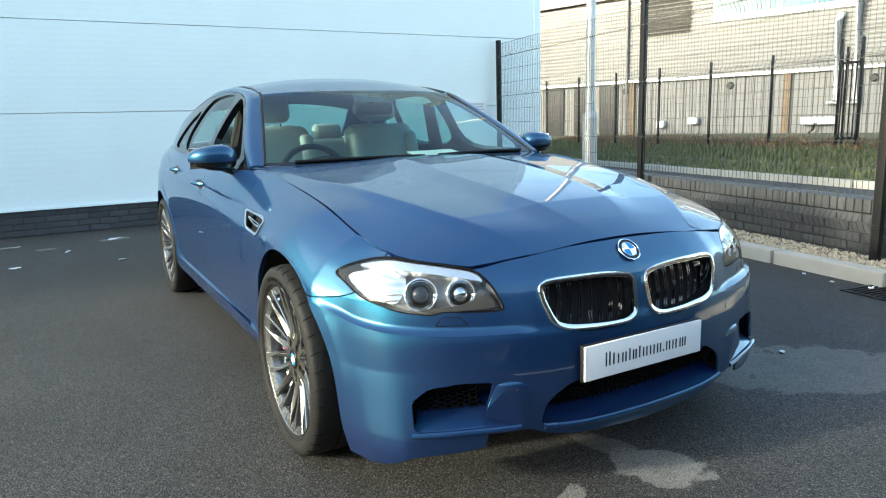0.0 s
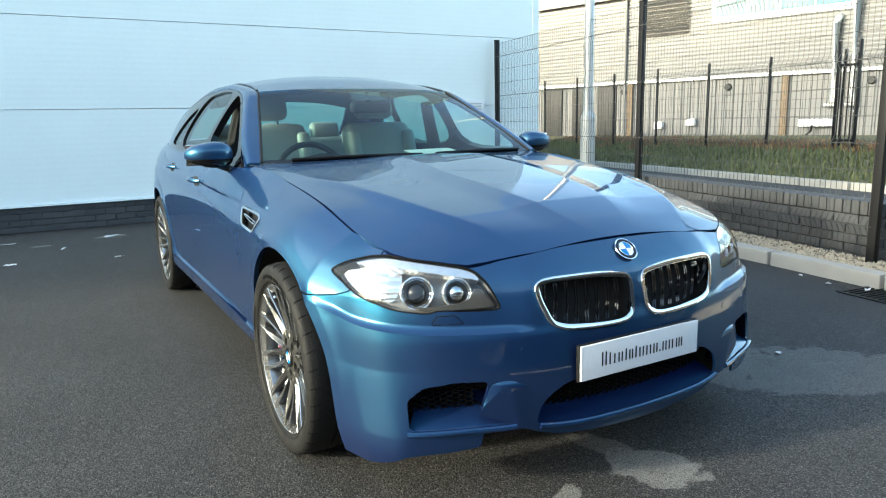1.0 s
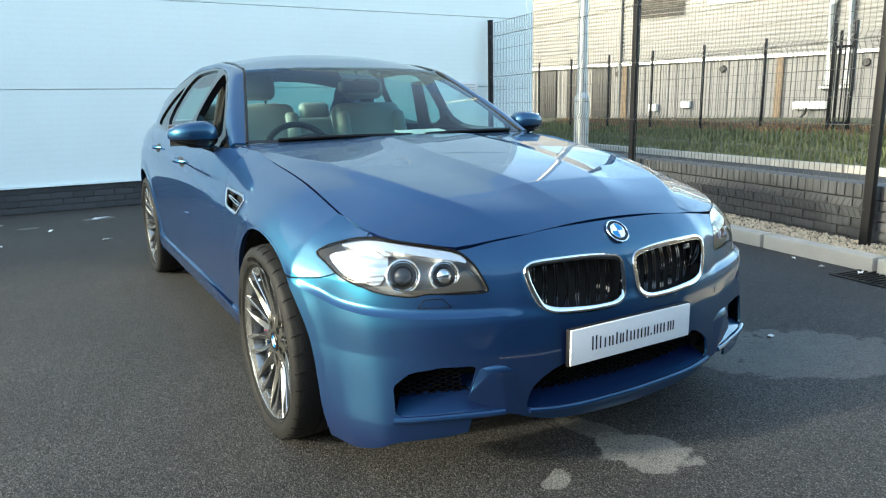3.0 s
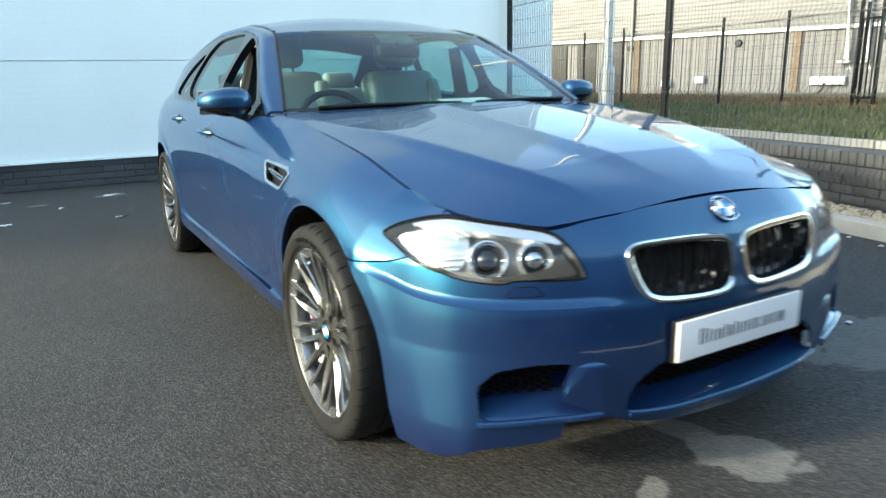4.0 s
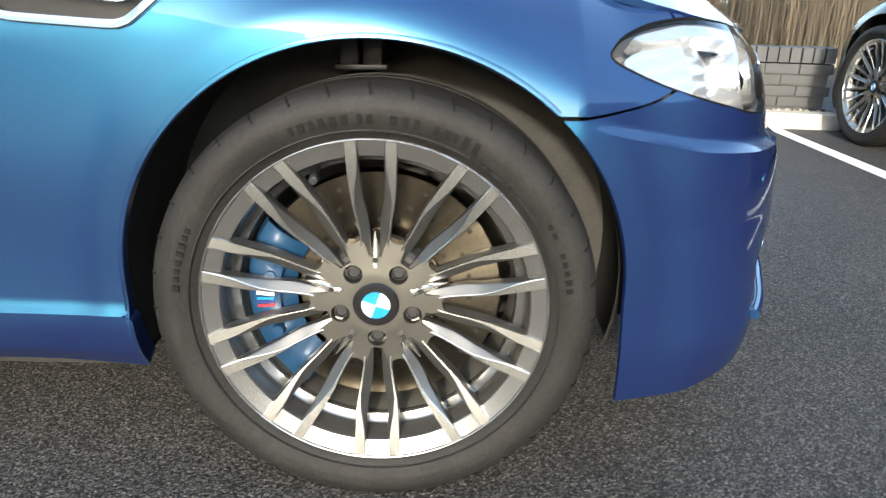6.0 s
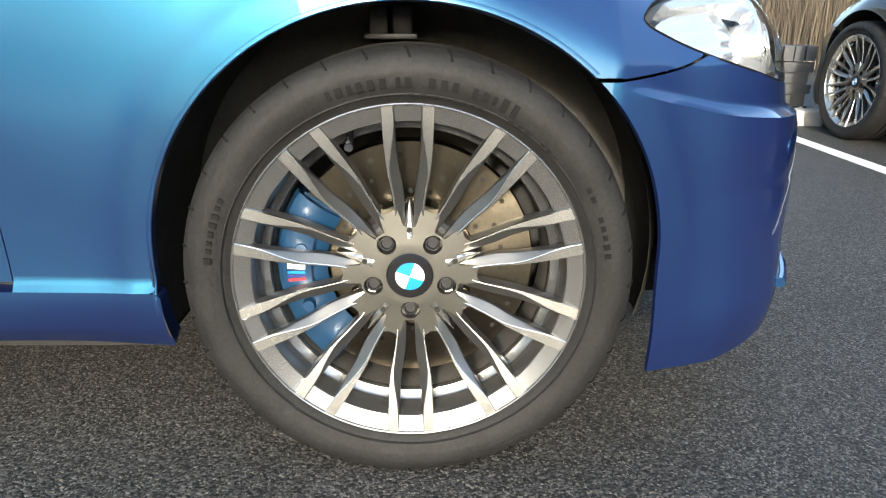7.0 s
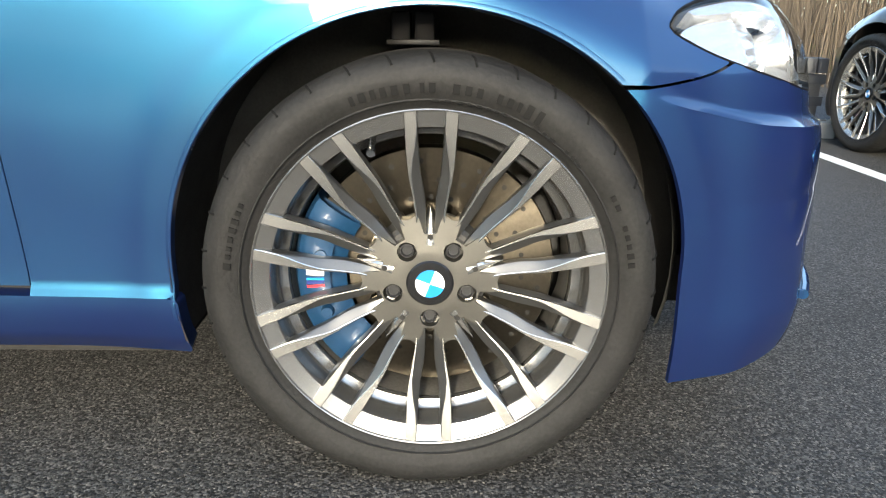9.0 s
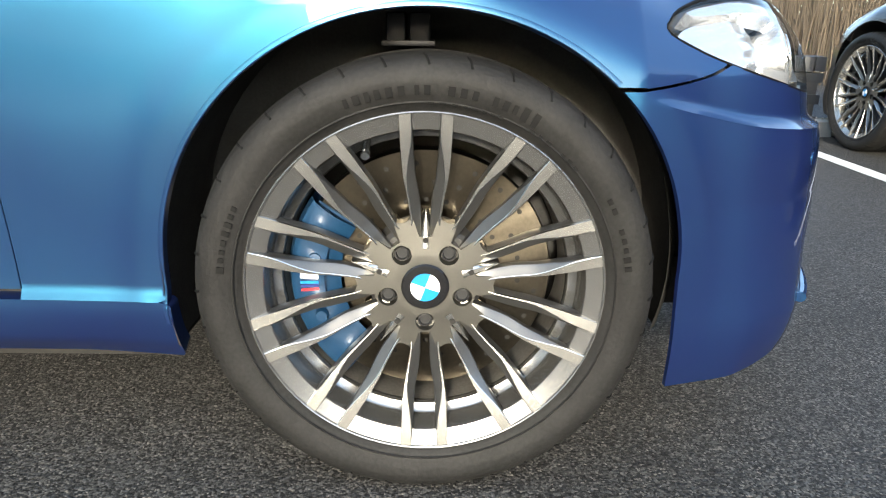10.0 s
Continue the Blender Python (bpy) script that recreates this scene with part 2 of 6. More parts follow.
GREYCLAD = mat("silver_ribbed_cladding", (0.107, 0.111, 0.119), 0.45, 0.1, 0.08, scale=1.0, fine=30)
ENDCLAD = mat("pale_ribbed_cladding", (0.42, 0.43, 0.44), 0.5, vary=0.08, scale=1.0, fine=30)
REDBRICK = mat("red_brick", (0.065, 0.022, 0.017), 0.85, vary=0.25, scale=1.2, fine=12)
DOORGREY = mat("dark_grey_door", (0.028, 0.028, 0.029), 0.5, vary=0.1, spec=0.2)
WINDOW_BLUE = mat("blue_tinted_glazing", (0.045, 0.15, 0.20), 0.2, 0.0, 0.3, 0.8, 3, spec=0.25)
STEM = mat("dead_stems", (0.10, 0.078, 0.055), 0.9, vary=0.3, per_piece=0.9)
BARK = mat("bare_bark", (0.15, 0.11, 0.075), 0.9, vary=0.35, fine=60)
LINE = mat("road_paint", (0.72, 0.72, 0.70), 0.7, vary=0.15, scale=12, fine=150, bump=0.0006)
BLACKCAR = mat("black_car_paint", (0.008, 0.008, 0.0085), 0.28, 0.0, 0.08, coat=0.35, spec=0.3)
PATCHES = ((0.05, -0.60, 0.13, 0.06, -75, 0.6), (0.08, -0.82, 0.17, 0.115, -50, 1.0), (-0.27, -0.80, 0.06, 0.04, 30, 0.9), (1.35, -0.52, 0.50, 0.30, -35, 0.55), (-1.06, 6.03, 0.15, 0.09, 20, 1.0), (-1.75, 5.75, 0.10, 0.05, 5, 1.0))
ASPHALT = asphalt_mat("stone_mastic_asphalt", PATCHES)
ROAD = asphalt_mat("road_asphalt", ())

# ---- mesh helpers ----


def mesh_ob(name, verts, faces, material, smooth=False):
    me = bpy.data.meshes.new(name)
    me.from_pydata([tuple(v) for v in verts], [], faces)
    if smooth:
        me.polygons.foreach_set("use_smooth", [True] * len(me.polygons))
    me.materials.append(material)
    me.update()
    return new(name, me)


def bm_ob(name, bm, materials, parent=None, label="", smooth=True, angle=35):
    """Links a bmesh as one mesh object; sharp edges stay sharp past the angle."""
    me = bpy.data.meshes.new(name)
    bmesh.ops.recalc_face_normals(bm, faces=bm.faces)
    if smooth:
        for f in bm.faces:
            f.smooth = True
        lim = radians(angle)
        for e in bm.edges:
            if len(e.link_faces) == 2 and e.calc_face_angle(0) > lim:
                e.smooth = False
    bm.to_mesh(me)
    bm.free()
    for m in materials if isinstance(materials, (list, tuple)) else (materials,):
        me.materials.append(m)
    ob = new(name, me)
    if parent:
        ob.parent = parent
    if label:
        tagged(ob, label)
    return ob


def part(name, bm, material, parent, label="", smooth=True, angle=35):
    return bm_ob(name, bm, material, parent, label, smooth, angle)


def box(bm, cx, cy, cz, sx, sy, sz, m=None, bevel=0.0, mi=0):
    r = bmesh.ops.create_cube(bm, size=1.0, matrix=(m or Matrix()) @ Matrix.Translation((cx, cy, cz)) @ Matrix.Diagonal((sx, sy, sz, 1)))
    faces = {f for v in r["verts"] for f in v.link_faces}
    for f in faces:
        f.material_index = mi
    if bevel:
        edges = {e for v in r["verts"] for e in v.link_edges}
        bmesh.ops.bevel(bm, geom=list(edges), offset=bevel, segments=2, profile=0.6, affect="EDGES")
    return r["verts"]


def cyl(bm, a, b, r0, r1=None, seg=12, caps=True):
    a, b = Vector(a), Vector(b)
    d = b - a
    m = Matrix.Translation((a + b) / 2) @ d.to_track_quat("Z", "Y").to_matrix().to_4x4()
    return bmesh.ops.create_cone(bm, cap_ends=caps, segments=seg, radius1=r0, radius2=r0 if r1 is None else r1, depth=d.length, matrix=m)["verts"]


def tube(bm, pts, r, seg=8, closed=False):
    """A round bar along a polyline."""
    pts = [Vector(p) for p in pts]
    n = len(pts)
    rings = []
    for i, p in enumerate(pts):
        q0, q1 = (pts[(i - 1) % n], pts[(i + 1) % n]) if closed else (pts[max(i - 1, 0)], pts[min(i + 1, n - 1)])
        q = (q1 - q0).to_track_quat("Z", "Y")
        rr = r[i] if isinstance(r, (list, tuple)) else r
        rings.append([bm.verts.new(p + q @ Vector((rr * math.cos(2 * math.pi * k / seg), rr * math.sin(2 * math.pi * k / seg), 0))) for k in range(seg)])
    for i in range(n if closed else n - 1):
        a, b = rings[i], rings[(i + 1) % n]
        for k in range(seg):
            bm.faces.new((a[k], a[(k + 1) % seg], b[(k + 1) % seg], b[k]))
    if not closed:
        bm.faces.new(rings[0][::-1])
        bm.faces.new(rings[-1])


def boxes_mesh(items):
    """Vertices and faces of many boxes given as (matrix, sx, sy, sz)."""
    vs, fs = [], []
    for m, sx, sy, sz in items:
        o = len(vs)
        for x, y, z in ((-1, -1, -1), (1, -1, -1), (1, 1, -1), (-1, 1, -1), (-1, -1, 1), (1, -1, 1), (1, 1, 1), (-1, 1, 1)):
            vs.append(m @ Vector((x * sx / 2, y * sy / 2, z * sz / 2)))
        fs += [tuple(o + i for i in f) for f in ((0, 3, 2, 1), (4, 5, 6, 7), (0, 1, 5, 4), (1, 2, 6, 5), (2, 3, 7, 6), (3, 0, 4, 7))]
    return vs, fs


def struct(ob, label, category="structure"):
    return tagged(ob, label, category, kind="structure")


# ---- ground ----
bm = bmesh.new()
for x0, x1, y0, y1 in ((-400, 400, -400, 400),):
    bm.faces.new([bm.verts.new(p) for p in ((x0, y0, 0), (x1, y0, 0), (x1, y1, 0), (x0, y1, 0))])
ground = struct(bm_ob("ground", bm, ASPHALT, smooth=False), "dark asphalt car park with pale chippings and worn patches", "ground")

# lines of the plan: x as a function of y
def kerb_x(y):
    return 3.12 + 0.15 * y


def low_wall_x(y):
    return 3.60 + 0.215 * y


def far_kerb_x(y):
    return 8.36 + 0.174 * y


# bay marking
bm = bmesh.new()
box(bm, 1.9, -2.28, 0.003, 4.6, 0.09, 0.004)
struct(bm_ob("bay_line", bm, LINE, smooth=False), "worn white painted parking bay line on asphalt", "road marking")

# kerb stones and the gravel strip
kerb = struct(new("kerb", None), "row of pale concrete kerb stones", "kerb")
bm = bmesh.new()
box(bm, 0, 0, 0.0, 0.125, 0.905, 0.20, bevel=0.012)
stone_mesh = bpy.data.meshes.new("kerb_stone")
for f in bm.faces:
    f.smooth = False
bm.to_mesh(stone_mesh)
bm.free()
stone_mesh.materials.append(KERB)
y = -6.9
while y < 6.7:
    ob = new("kerb_stone", stone_mesh)
    ob.parent = kerb
    ob.matrix_local = Matrix.Translation((kerb_x(y) + 0.062, y, 0.005 + random.uniform(-0.003, 0.003))) @ Matrix.Rotation(-math.atan(0.15), 4, "Z")
    y += 0.925
bm = bmesh.new()
ys = [-7.3 + 0.5 * k for k in range(29)]
lo = [bm.verts.new((kerb_x(v) + 0.1, v, 0.075)) for v in ys]
hi = [bm.verts.new((low_wall_x(v) + 0.05, v, 0.085)) for v in ys]
for k in range(len(ys) - 1):
    bm.faces.new((lo[k], hi[k], hi[k + 1], lo[k + 1]))
struct(bm_ob("gravel_bed", bm, SOIL), "strip of earth under buff gravel", "ground")
vs, fs = [], []
tri = [(0, 1, 2), (0, 2, 3), (0, 3, 4), (0, 4, 1), (5, 2, 1), (5, 3, 2), (5, 4, 3), (5, 1, 4)]
for _ in range(7000):
    v = random.uniform(-2.0, 6.6) if random.random() < 0.8 else random.uniform(-7, 6.6)
    u = random.random()
    x = kerb_x(v) + 0.13 + u * (low_wall_x(v) - kerb_x(v) - 0.10)
    r = random.uniform(0.006, 0.016)
    q = Euler((random.random() * 6, random.random() * 6, random.random() * 6)).to_matrix()
    o = len(vs)
    for d in ((0, 0, 1), (1, 0, 0), (0, 1, 0), (-1, 0, 0), (0, -1, 0), (0, 0, -1)):
        w = q @ Vector((d[0] * r * random.uniform(0.8, 1.4), d[1] * r * random.uniform(0.7, 1.2), d[2] * r * random.uniform(0.5, 0.9)))
        vs.append((x + w.x, v + w.y, 0.083 + random.uniform(0, 0.008) + w.z))
    fs += [tuple(o + i for i in f) for f in tri]
tagged(mesh_ob("gravel", vs, fs, PEBBLE), "buff angular gravel chippings along the wall foot", "gravel", kind="stuff")

# drain grating by the kerb
drain = tagged(new("drain_grating", None), "dark cast iron gully grating set in the asphalt", "drain")
drain.matrix_world = pose(3.03, -0.05, 0.0, 0, 0, -8)
bm = bmesh.new()
for s in (-1, 1):
    box(bm, s * 0.19, 0, 0.004, 0.03, 0.42, 0.008, bevel=0.002)
    box(bm, 0, s * 0.20, 0.004, 0.40, 0.03, 0.008, bevel=0.002)
part("frame", bm, FENCE, drain)
for k in range(9):
    bm = bmesh.new()
    box(bm, 0, -0.16 + 0.04 * k, 0.004, 0.36, 0.018, 0.008)
    part("bar", bm, FENCE, drain)

# ---- white clad building ----
WALL_Y = 6.95
CORNER_X = 5.60
bm = bmesh.new()
box(bm, (CORNER_X - 26) / 2, WALL_Y + 6.1, 2.25, CORNER_X + 26, 12.0, 4.5)
# unseen upper part, added for the bonnet's reflection; thin to cast little shadow
box(bm, (CORNER_X - 26) / 2, WALL_Y + 0.35, 5.85, CORNER_X + 26, 0.5, 2.71)
wall_n = struct(bm_ob("wall_north", bm, CLADDING, smooth=False), "white insulated steel panel wall of a commercial unit", "wall")
wall_n.location.y += 0.02


def clad_panel(x0, x1, z0, z1):
    """A horizontal panel with shallow micro ribs and a rebated joint at its foot."""
    bm = bmesh.new()
    n = max(2, int((z1 - z0) / 0.035))
    zs = [z0 + 0.004 + (z1 - z0 - 0.008) * k / n for k in range(n + 1)]
    rows = []
    for k, z in enumerate(zs):
        d = 0.0005 if k % 2 else 0.0
        rows.append([bm.verts.new((x, WALL_Y - 0.02 + d, z)) for x in (x0, x1)])
    back = [[bm.verts.new((x, WALL_Y + 0.06, z)) for x in (x0, x1)] for z in (zs[0], zs[-1])]
    for a, b in zip(rows, rows[1:]):
        bm.faces.new((a[0], a[1], b[1], b[0]))
    bm.faces.new((back[0][0], back[0][1], rows[0][1], rows[0][0]))
    bm.faces.new((rows[-1][0], rows[-1][1], back[1][1], back[1][0]))
    return bm


z0 = 0.312
for k, z1 in enumerate((1.412, 2.462, 3.512, 4.562, 5.612, 6.662, 7.2)):
    part("panel", clad_panel(-26, CORNER_X, z0, z1), CLADDING, wall_n, smooth=False)
    z0 = z1
bm = bmesh.new()
box(bm, (CORNER_X - 26) / 2, WALL_Y - 0.035, 0.306, CORNER_X + 26, 0.05, 0.012)
part("drip_flashing", bm, CLADDING, wall_n, "white metal drip flashing over the brick plinth", smooth=False)
bm = bmesh.new()
box(bm, CORNER_X - 0.05, WALL_Y - 0.03, 3.76, 0.12, 0.02, 6.88)
part("corner_trim", bm, CLADDING, wall_n, smooth=False)
# unseen plain wall added behind the viewer: closes the car park, darkens nose reflections
bm = bmesh.new()
box(bm, -4.0, -12.5, 2.75, 44.0, 0.4, 5.5)
struct(bm_ob("wall_south", bm, WALL_PLAIN, smooth=False), "plain brown brick wall closing the car park", "wall")
sign = tagged(new("wall_plate", None), "small white notice plate with grey marks on the wall", "sign")
bm = bmesh.new()
box(bm, 4.35, WALL_Y - 0.03, 1.38, 0.34, 0.012, 0.22, bevel=0.004)
part("plate", bm, WHITE, sign)
for r in range(4):
    bm = bmesh.new()
    box(bm, 4.35, WALL_Y - 0.038, 1.44 - 0.04 * r, 0.24 - 0.03 * (r % 2), 0.004, 0.02)
    part("text_bar", bm, GALV, sign, smooth=False)

# ---- far side: road kerb, bank, railings ----
bm = bmesh.new()
lo, hi = [], []
for k in range(17):
    v = -30 + 4 * k
    lo.append(bm.verts.new((low_wall_x(v) + 0.25, v, 0.004)))
    hi.append(bm.verts.new((far_kerb_x(v), v, 0.004)))
for k in range(16):
    bm.faces.new((lo[k], hi[k], hi[k + 1], lo[k + 1]))
struct(bm_ob("road", bm, ROAD, smooth=False), "narrow asphalt service road behind the fence", "road")
far_kerb = struct(new("far_kerb", None), "pale concrete kerb edging the grass bank", "kerb")
y = -20.0
while y < 34:
    ob = new("kerb_stone", stone_mesh)
    ob.parent = far_kerb
    ob.matrix_local = Matrix.Translation((far_kerb_x(y) + 0.062, y, 0.02)) @ Matrix.Rotation(-math.atan(0.174), 4, "Z")
    y += 0.925


def bank_z(x, v):
    d = x - far_kerb_x(v) - 0.12
    s = min(max(d / 3.6, 0), 1)
    return 0.10 + 0.36 * s * s * (3 - 2 * s) + 0.03 * noise.noise((x * 0.6, v * 0.6, 3.0)) * s


bm = bmesh.new()
grid = []
for i in range(61):
    v = -26 + 1.0 * i
    row = []
    for j in range(24):
        x = far_kerb_x(v) + 0.12 + (j / 23) ** 1.6 * 26
        row.append(bm.verts.new((x, v, bank_z(x, v))))
    grid.append(row)
for a, b in zip(grid, grid[1:]):
    for j in range(23):
        bm.faces.new((a[j], a[j + 1], b[j + 1], b[j]))
struct(bm_ob("bank", bm, GRASS_SOIL), "earth bank with rough winter grass", "ground")
vs, fs = [], []
vs2, fs2 = [], []
for _ in range(15000):
    v = random.uniform(-9, 17)
    d = random.random() ** 0.8 * 4.3
    x = far_kerb_x(v) + 0.15 + d
    z = bank_z(x, v)
    russet = (d > 2.5 and random.random() < 0.75) or noise.noise((x * 0.9, v * 0.9, 8.0)) > 0.42
    V, F = (vs2, fs2) if russet else (vs, fs)
    for _k in range(2):
        a = random.uniform(0, 6.28)
        h, w = random.uniform(0.05, 0.16), random.uniform(0.015, 0.04)
        lx, ly = random.uniform(-0.06, 0.06), random.uniform(-0.06, 0.06)
        o = len(V)
        V += [(x - w * math.cos(a), v - w * math.sin(a), z - 0.01), (x + w * math.cos(a), v + w * math.sin(a), z - 0.01), (x + lx, v + ly, z + h)]
        F.append((o, o + 1, o + 2))
tagged(mesh_ob("grass", vs, fs, GRASS), "tufts of rough yellowed winter grass on the bank", "grass", kind="stuff")
tagged(mesh_ob("groundcover", vs2, fs2, SHRUB), "low russet groundcover plants along the bank top", "plants", kind="stuff")


def rail_x(v):
    return 12.15 + 0.055 * v


railing = tagged(new("boundary_fence", None), "black steel mesh fence on top of the grass bank", "fence")
for k in range(15):
    v = -6.2 + 1.72 * k
    bm = bmesh.new()
    box(bm, rail_x(v), v, 1.42, 0.05, 0.05, 2.0, bevel=0.006)
    part("post", bm, FENCE, railing)
items = []
for k in range(160):
    v = -6.2 + 0.152 * k
    items.append((Matrix.Translation((rail_x(v), v, 1.38)), 0.006, 0.006, 1.8))
for k in range(10):
    z = 0.52 + 0.19 * k
    items.append((Matrix.Translation((rail_x(5.9), 5.9, z)) @ Matrix.Rotation(-math.atan(0.055), 4, "Z"), 0.008, 24.2, 0.008))
mesh_part = mesh_ob("wire_mesh", *boxes_mesh(items), WIRE)
mesh_part.parent = railing
mesh_part["kind"] = "stuff"
gate = tagged(new("steel_gate", None), "black barred steel gate in the boundary fence", "gate")
for v in (5.52, 5.94):
    bm = bmesh.new()
    box(bm, rail_x(v) - 0.05, v, 1.5, 0.06, 0.06, 2.15, bevel=0.008)
    part("gate_post", bm, FENCE, gate)
for z in (0.62, 2.1):
    bm = bmesh.new()
    box(bm, rail_x(5.73) - 0.08, 5.73, z, 0.05, 0.38, 0.05)
    part("gate_rail", bm, FENCE, gate)
for k in range(4):
    bm = bmesh.new()
    box(bm, rail_x(5.73) - 0.08, 5.60 + 0.09 * k, 1.36, 0.02, 0.02, 1.45)
    part("gate_bar", bm, FENCE, gate)

# ---- workshop building beyond the bank ----
A, B = Vector((17.0, 22.6, 0)), Vector((22.6, 4.9, 0))
L = 14.1
BM = Matrix.Translation(A) @ Matrix.Rotation(math.atan2((B - A).y, (B - A).x), 4, "Z")
# local frame: x along the front, y = away from us, z up; lit front at y = 0
shop = tagged(new("workshop_building", None), "beige and silver clad industrial workshop with pipes and doors", "building")
bm = bmesh.new()
box(bm, L / 2, 5.0, 1.25, L, 9.9, 2.5, BM)
part("lower_wall", bm, BEIGE, shop, smooth=False)
bm = bmesh.new()
n = 90
prev = None
for k in range(n + 1):
    x = L * k / n
    for xx, yy in ((x, -0.06 if k % 2 else -0.09), (x + 0.02, -0.09 if k % 2 else -0.06)):
        cur = (bm.verts.new(BM @ Vector((xx, yy, 0.3))), bm.verts.new(BM @ Vector((xx, yy, 2.42))))
        if prev:
            bm.faces.new((prev[0], cur[0], cur[1], prev[1]))
        prev = cur
part("ribbed_panel", bm, BEIGE, shop, smooth=False)
bm = bmesh.new()
prev = None
for k in range(44):
    z = 2.55 + 0.07 * k
    for zz, yy in ((z, -0.16 if k % 2 else -0.20), (z + 0.02, -0.20 if k % 2 else -0.16)):
        cur = (bm.verts.new(BM @ Vector((-0.2, yy, zz))), bm.verts.new(BM @ Vector((L, yy, zz))))
        if prev:
            bm.faces.new((prev[0], cur[0], cur[1], prev[1]))
        prev = cur
box(bm, L / 2, 5.0, 4.10, L + 0.2, 10.2, 3.1, BM)
part("upper_wall", bm, GREYCLAD, shop, smooth=False)
bm = bmesh.new()
box(bm, L / 2, -0.16, 2.50, L, 0.16, 0.10, BM)
part("trim_band", bm, GALV, shop, smooth=False)
bm = bmesh.new()
box(bm, L / 2, 5, 5.72, L + 0.6, 10.8, 0.16, BM)
part("roof_edge", bm, GREYCLAD, shop, smooth=False)
for x in (1.6, 2.95, 4.12):
    bm = bmesh.new()
    box(bm, x, -0.10, 1.42, 0.85, 0.06, 1.95, BM, bevel=0.01)
    part("door", bm, DOORGREY, shop, "dark grey steel door")
for x in (4.86, 8.9, 13.3):
    bm = bmesh.new()
    r = bmesh.ops.create_cone(bm, cap_ends=True, segments=16, radius1=0.13, radius2=0.10, depth=0.12, matrix=BM @ Matrix.Translation((x, -0.15, 2.15)) @ Matrix.Rotation(radians(90), 4, "X"))
    part("bulkhead_lamp", bm, DOORGREY, shop)
for x in (5.15, 10.8):
    bm = bmesh.new()
    box(bm, x, -0.12, 1.4, 0.22, 0.12, 2.1, BM, bevel=0.01)
    part("pier", bm, BARK, shop, "weathered brown pier")
for x, z, w in ((7.65, 0.95, 0.32), (6.4, 0.85, 0.3), (11.82, 0.86, 1.0)):
    bm = bmesh.new()
    box(bm, x, -0.18, z, w, 0.22, 0.24, BM, bevel=0.01)
    part("service_box", bm, WHITE, shop)
for x, zt in ((12.27, 4.15), (12.81, 4.75)):
    bm = bmesh.new()
    tube(bm, [BM @ Vector(p) for p in ((x, -0.36, 1.5), (x, -0.36, zt - 0.2), (x + 0.03, -0.34, zt - 0.06), (x + 0.05, -0.2, zt), (x + 0.05, 0.0, zt))], 0.11, 12)
    part("flue_pipe", bm, GALV, shop)
    bm = bmesh.new()
    tube(bm, [BM @ Vector(p) for p in ((x - 0.22, -0.3, 1.42), (x + 0.14, -0.3, 1.42), (x + 0.14, -0.3, 1.2))], 0.05, 8)
    part("pipe_elbow", bm, GALV, shop)
bm = bmesh.new()
tube(bm, [BM @ Vector(p) for p in ((11.75, -0.3, 0.8), (11.72, -0.3, 0.6), (11.5, -0.3, 0.38), (11.2, -0.3, 0.30))], 0.035, 8)
part("hose", bm, FENCE, shop)
bm = bmesh.new()
tube(bm, [BM @ Vector(p) for p in ((4.98, -0.26, 0.4), (4.98, -0.26, 5.6))], 0.05, 8)
part("downpipe", bm, GREYCLAD, shop)
louvre = bmesh.new()
for k in range(18):
    box(louvre, 6.5, -0.24, 4.12 + 0.075 * k, 1.9, 0.05, 0.03, BM @ Matrix.Translation((0, 0, 0)))
part("louvre", louvre, DOORGREY, shop, "grey louvred vent", smooth=False)
win = part("window", (lambda b: (box(b, 10.5, -0.22, 4.85, 4.5, 0.08, 1.0, BM, bevel=0.01), b)[1])(bmesh.new()), WHITE, shop, "long white framed window")
for k in range(4):
    bm = bmesh.new()
    box(bm, 8.92 + 1.06 * k, -0.27, 4.90, 1.0, 0.02, 0.68, BM)
    part("pane", bm, WINDOW_BLUE, win, smooth=False)
# the end of the workshop, turned away from the sun, and a dark plant room beside it
C, D = BM @ Vector((L, 0, 0)), Vector((29.9, 8.35, 0))
EM = Matrix.Translation(C) @ Matrix.Rotation(math.atan2((D - C).y, (D - C).x), 4, "Z")
W = (D - C).length
bm = bmesh.new()
box(bm, W / 2, 0.25, 1.25, W, 0.4, 2.5, EM)
prev = None
for k in range(44):
    x = W * k / 43
    for xx, yy in ((x, 0.03 if k % 2 else 0.0), (x + 0.02, 0.0 if k % 2 else 0.03)):
        cur = (bm.verts.new(EM @ Vector((xx, yy, 0.2))), bm.verts.new(EM @ Vector((xx, yy, 2.45))))
        if prev:
            bm.faces.new((prev[0], cur[0], cur[1], prev[1]))
        prev = cur
part("end_wall", bm, ENDCLAD, shop, "pale grey ribbed end wall in shade", smooth=False)
bm = bmesh.new()
box(bm, W / 2, 0.2, 4.1, W, 0.7, 3.1, EM)
part("upper_end_wall", bm, CLADDING, shop, smooth=False)
bm = bmesh.new()
box(bm, 30.3, 7.75, 1.25, 0.8, 1.1, 2.5)
part("plant_room", bm, DOORGREY, shop, "dark grey plant room", smooth=False)
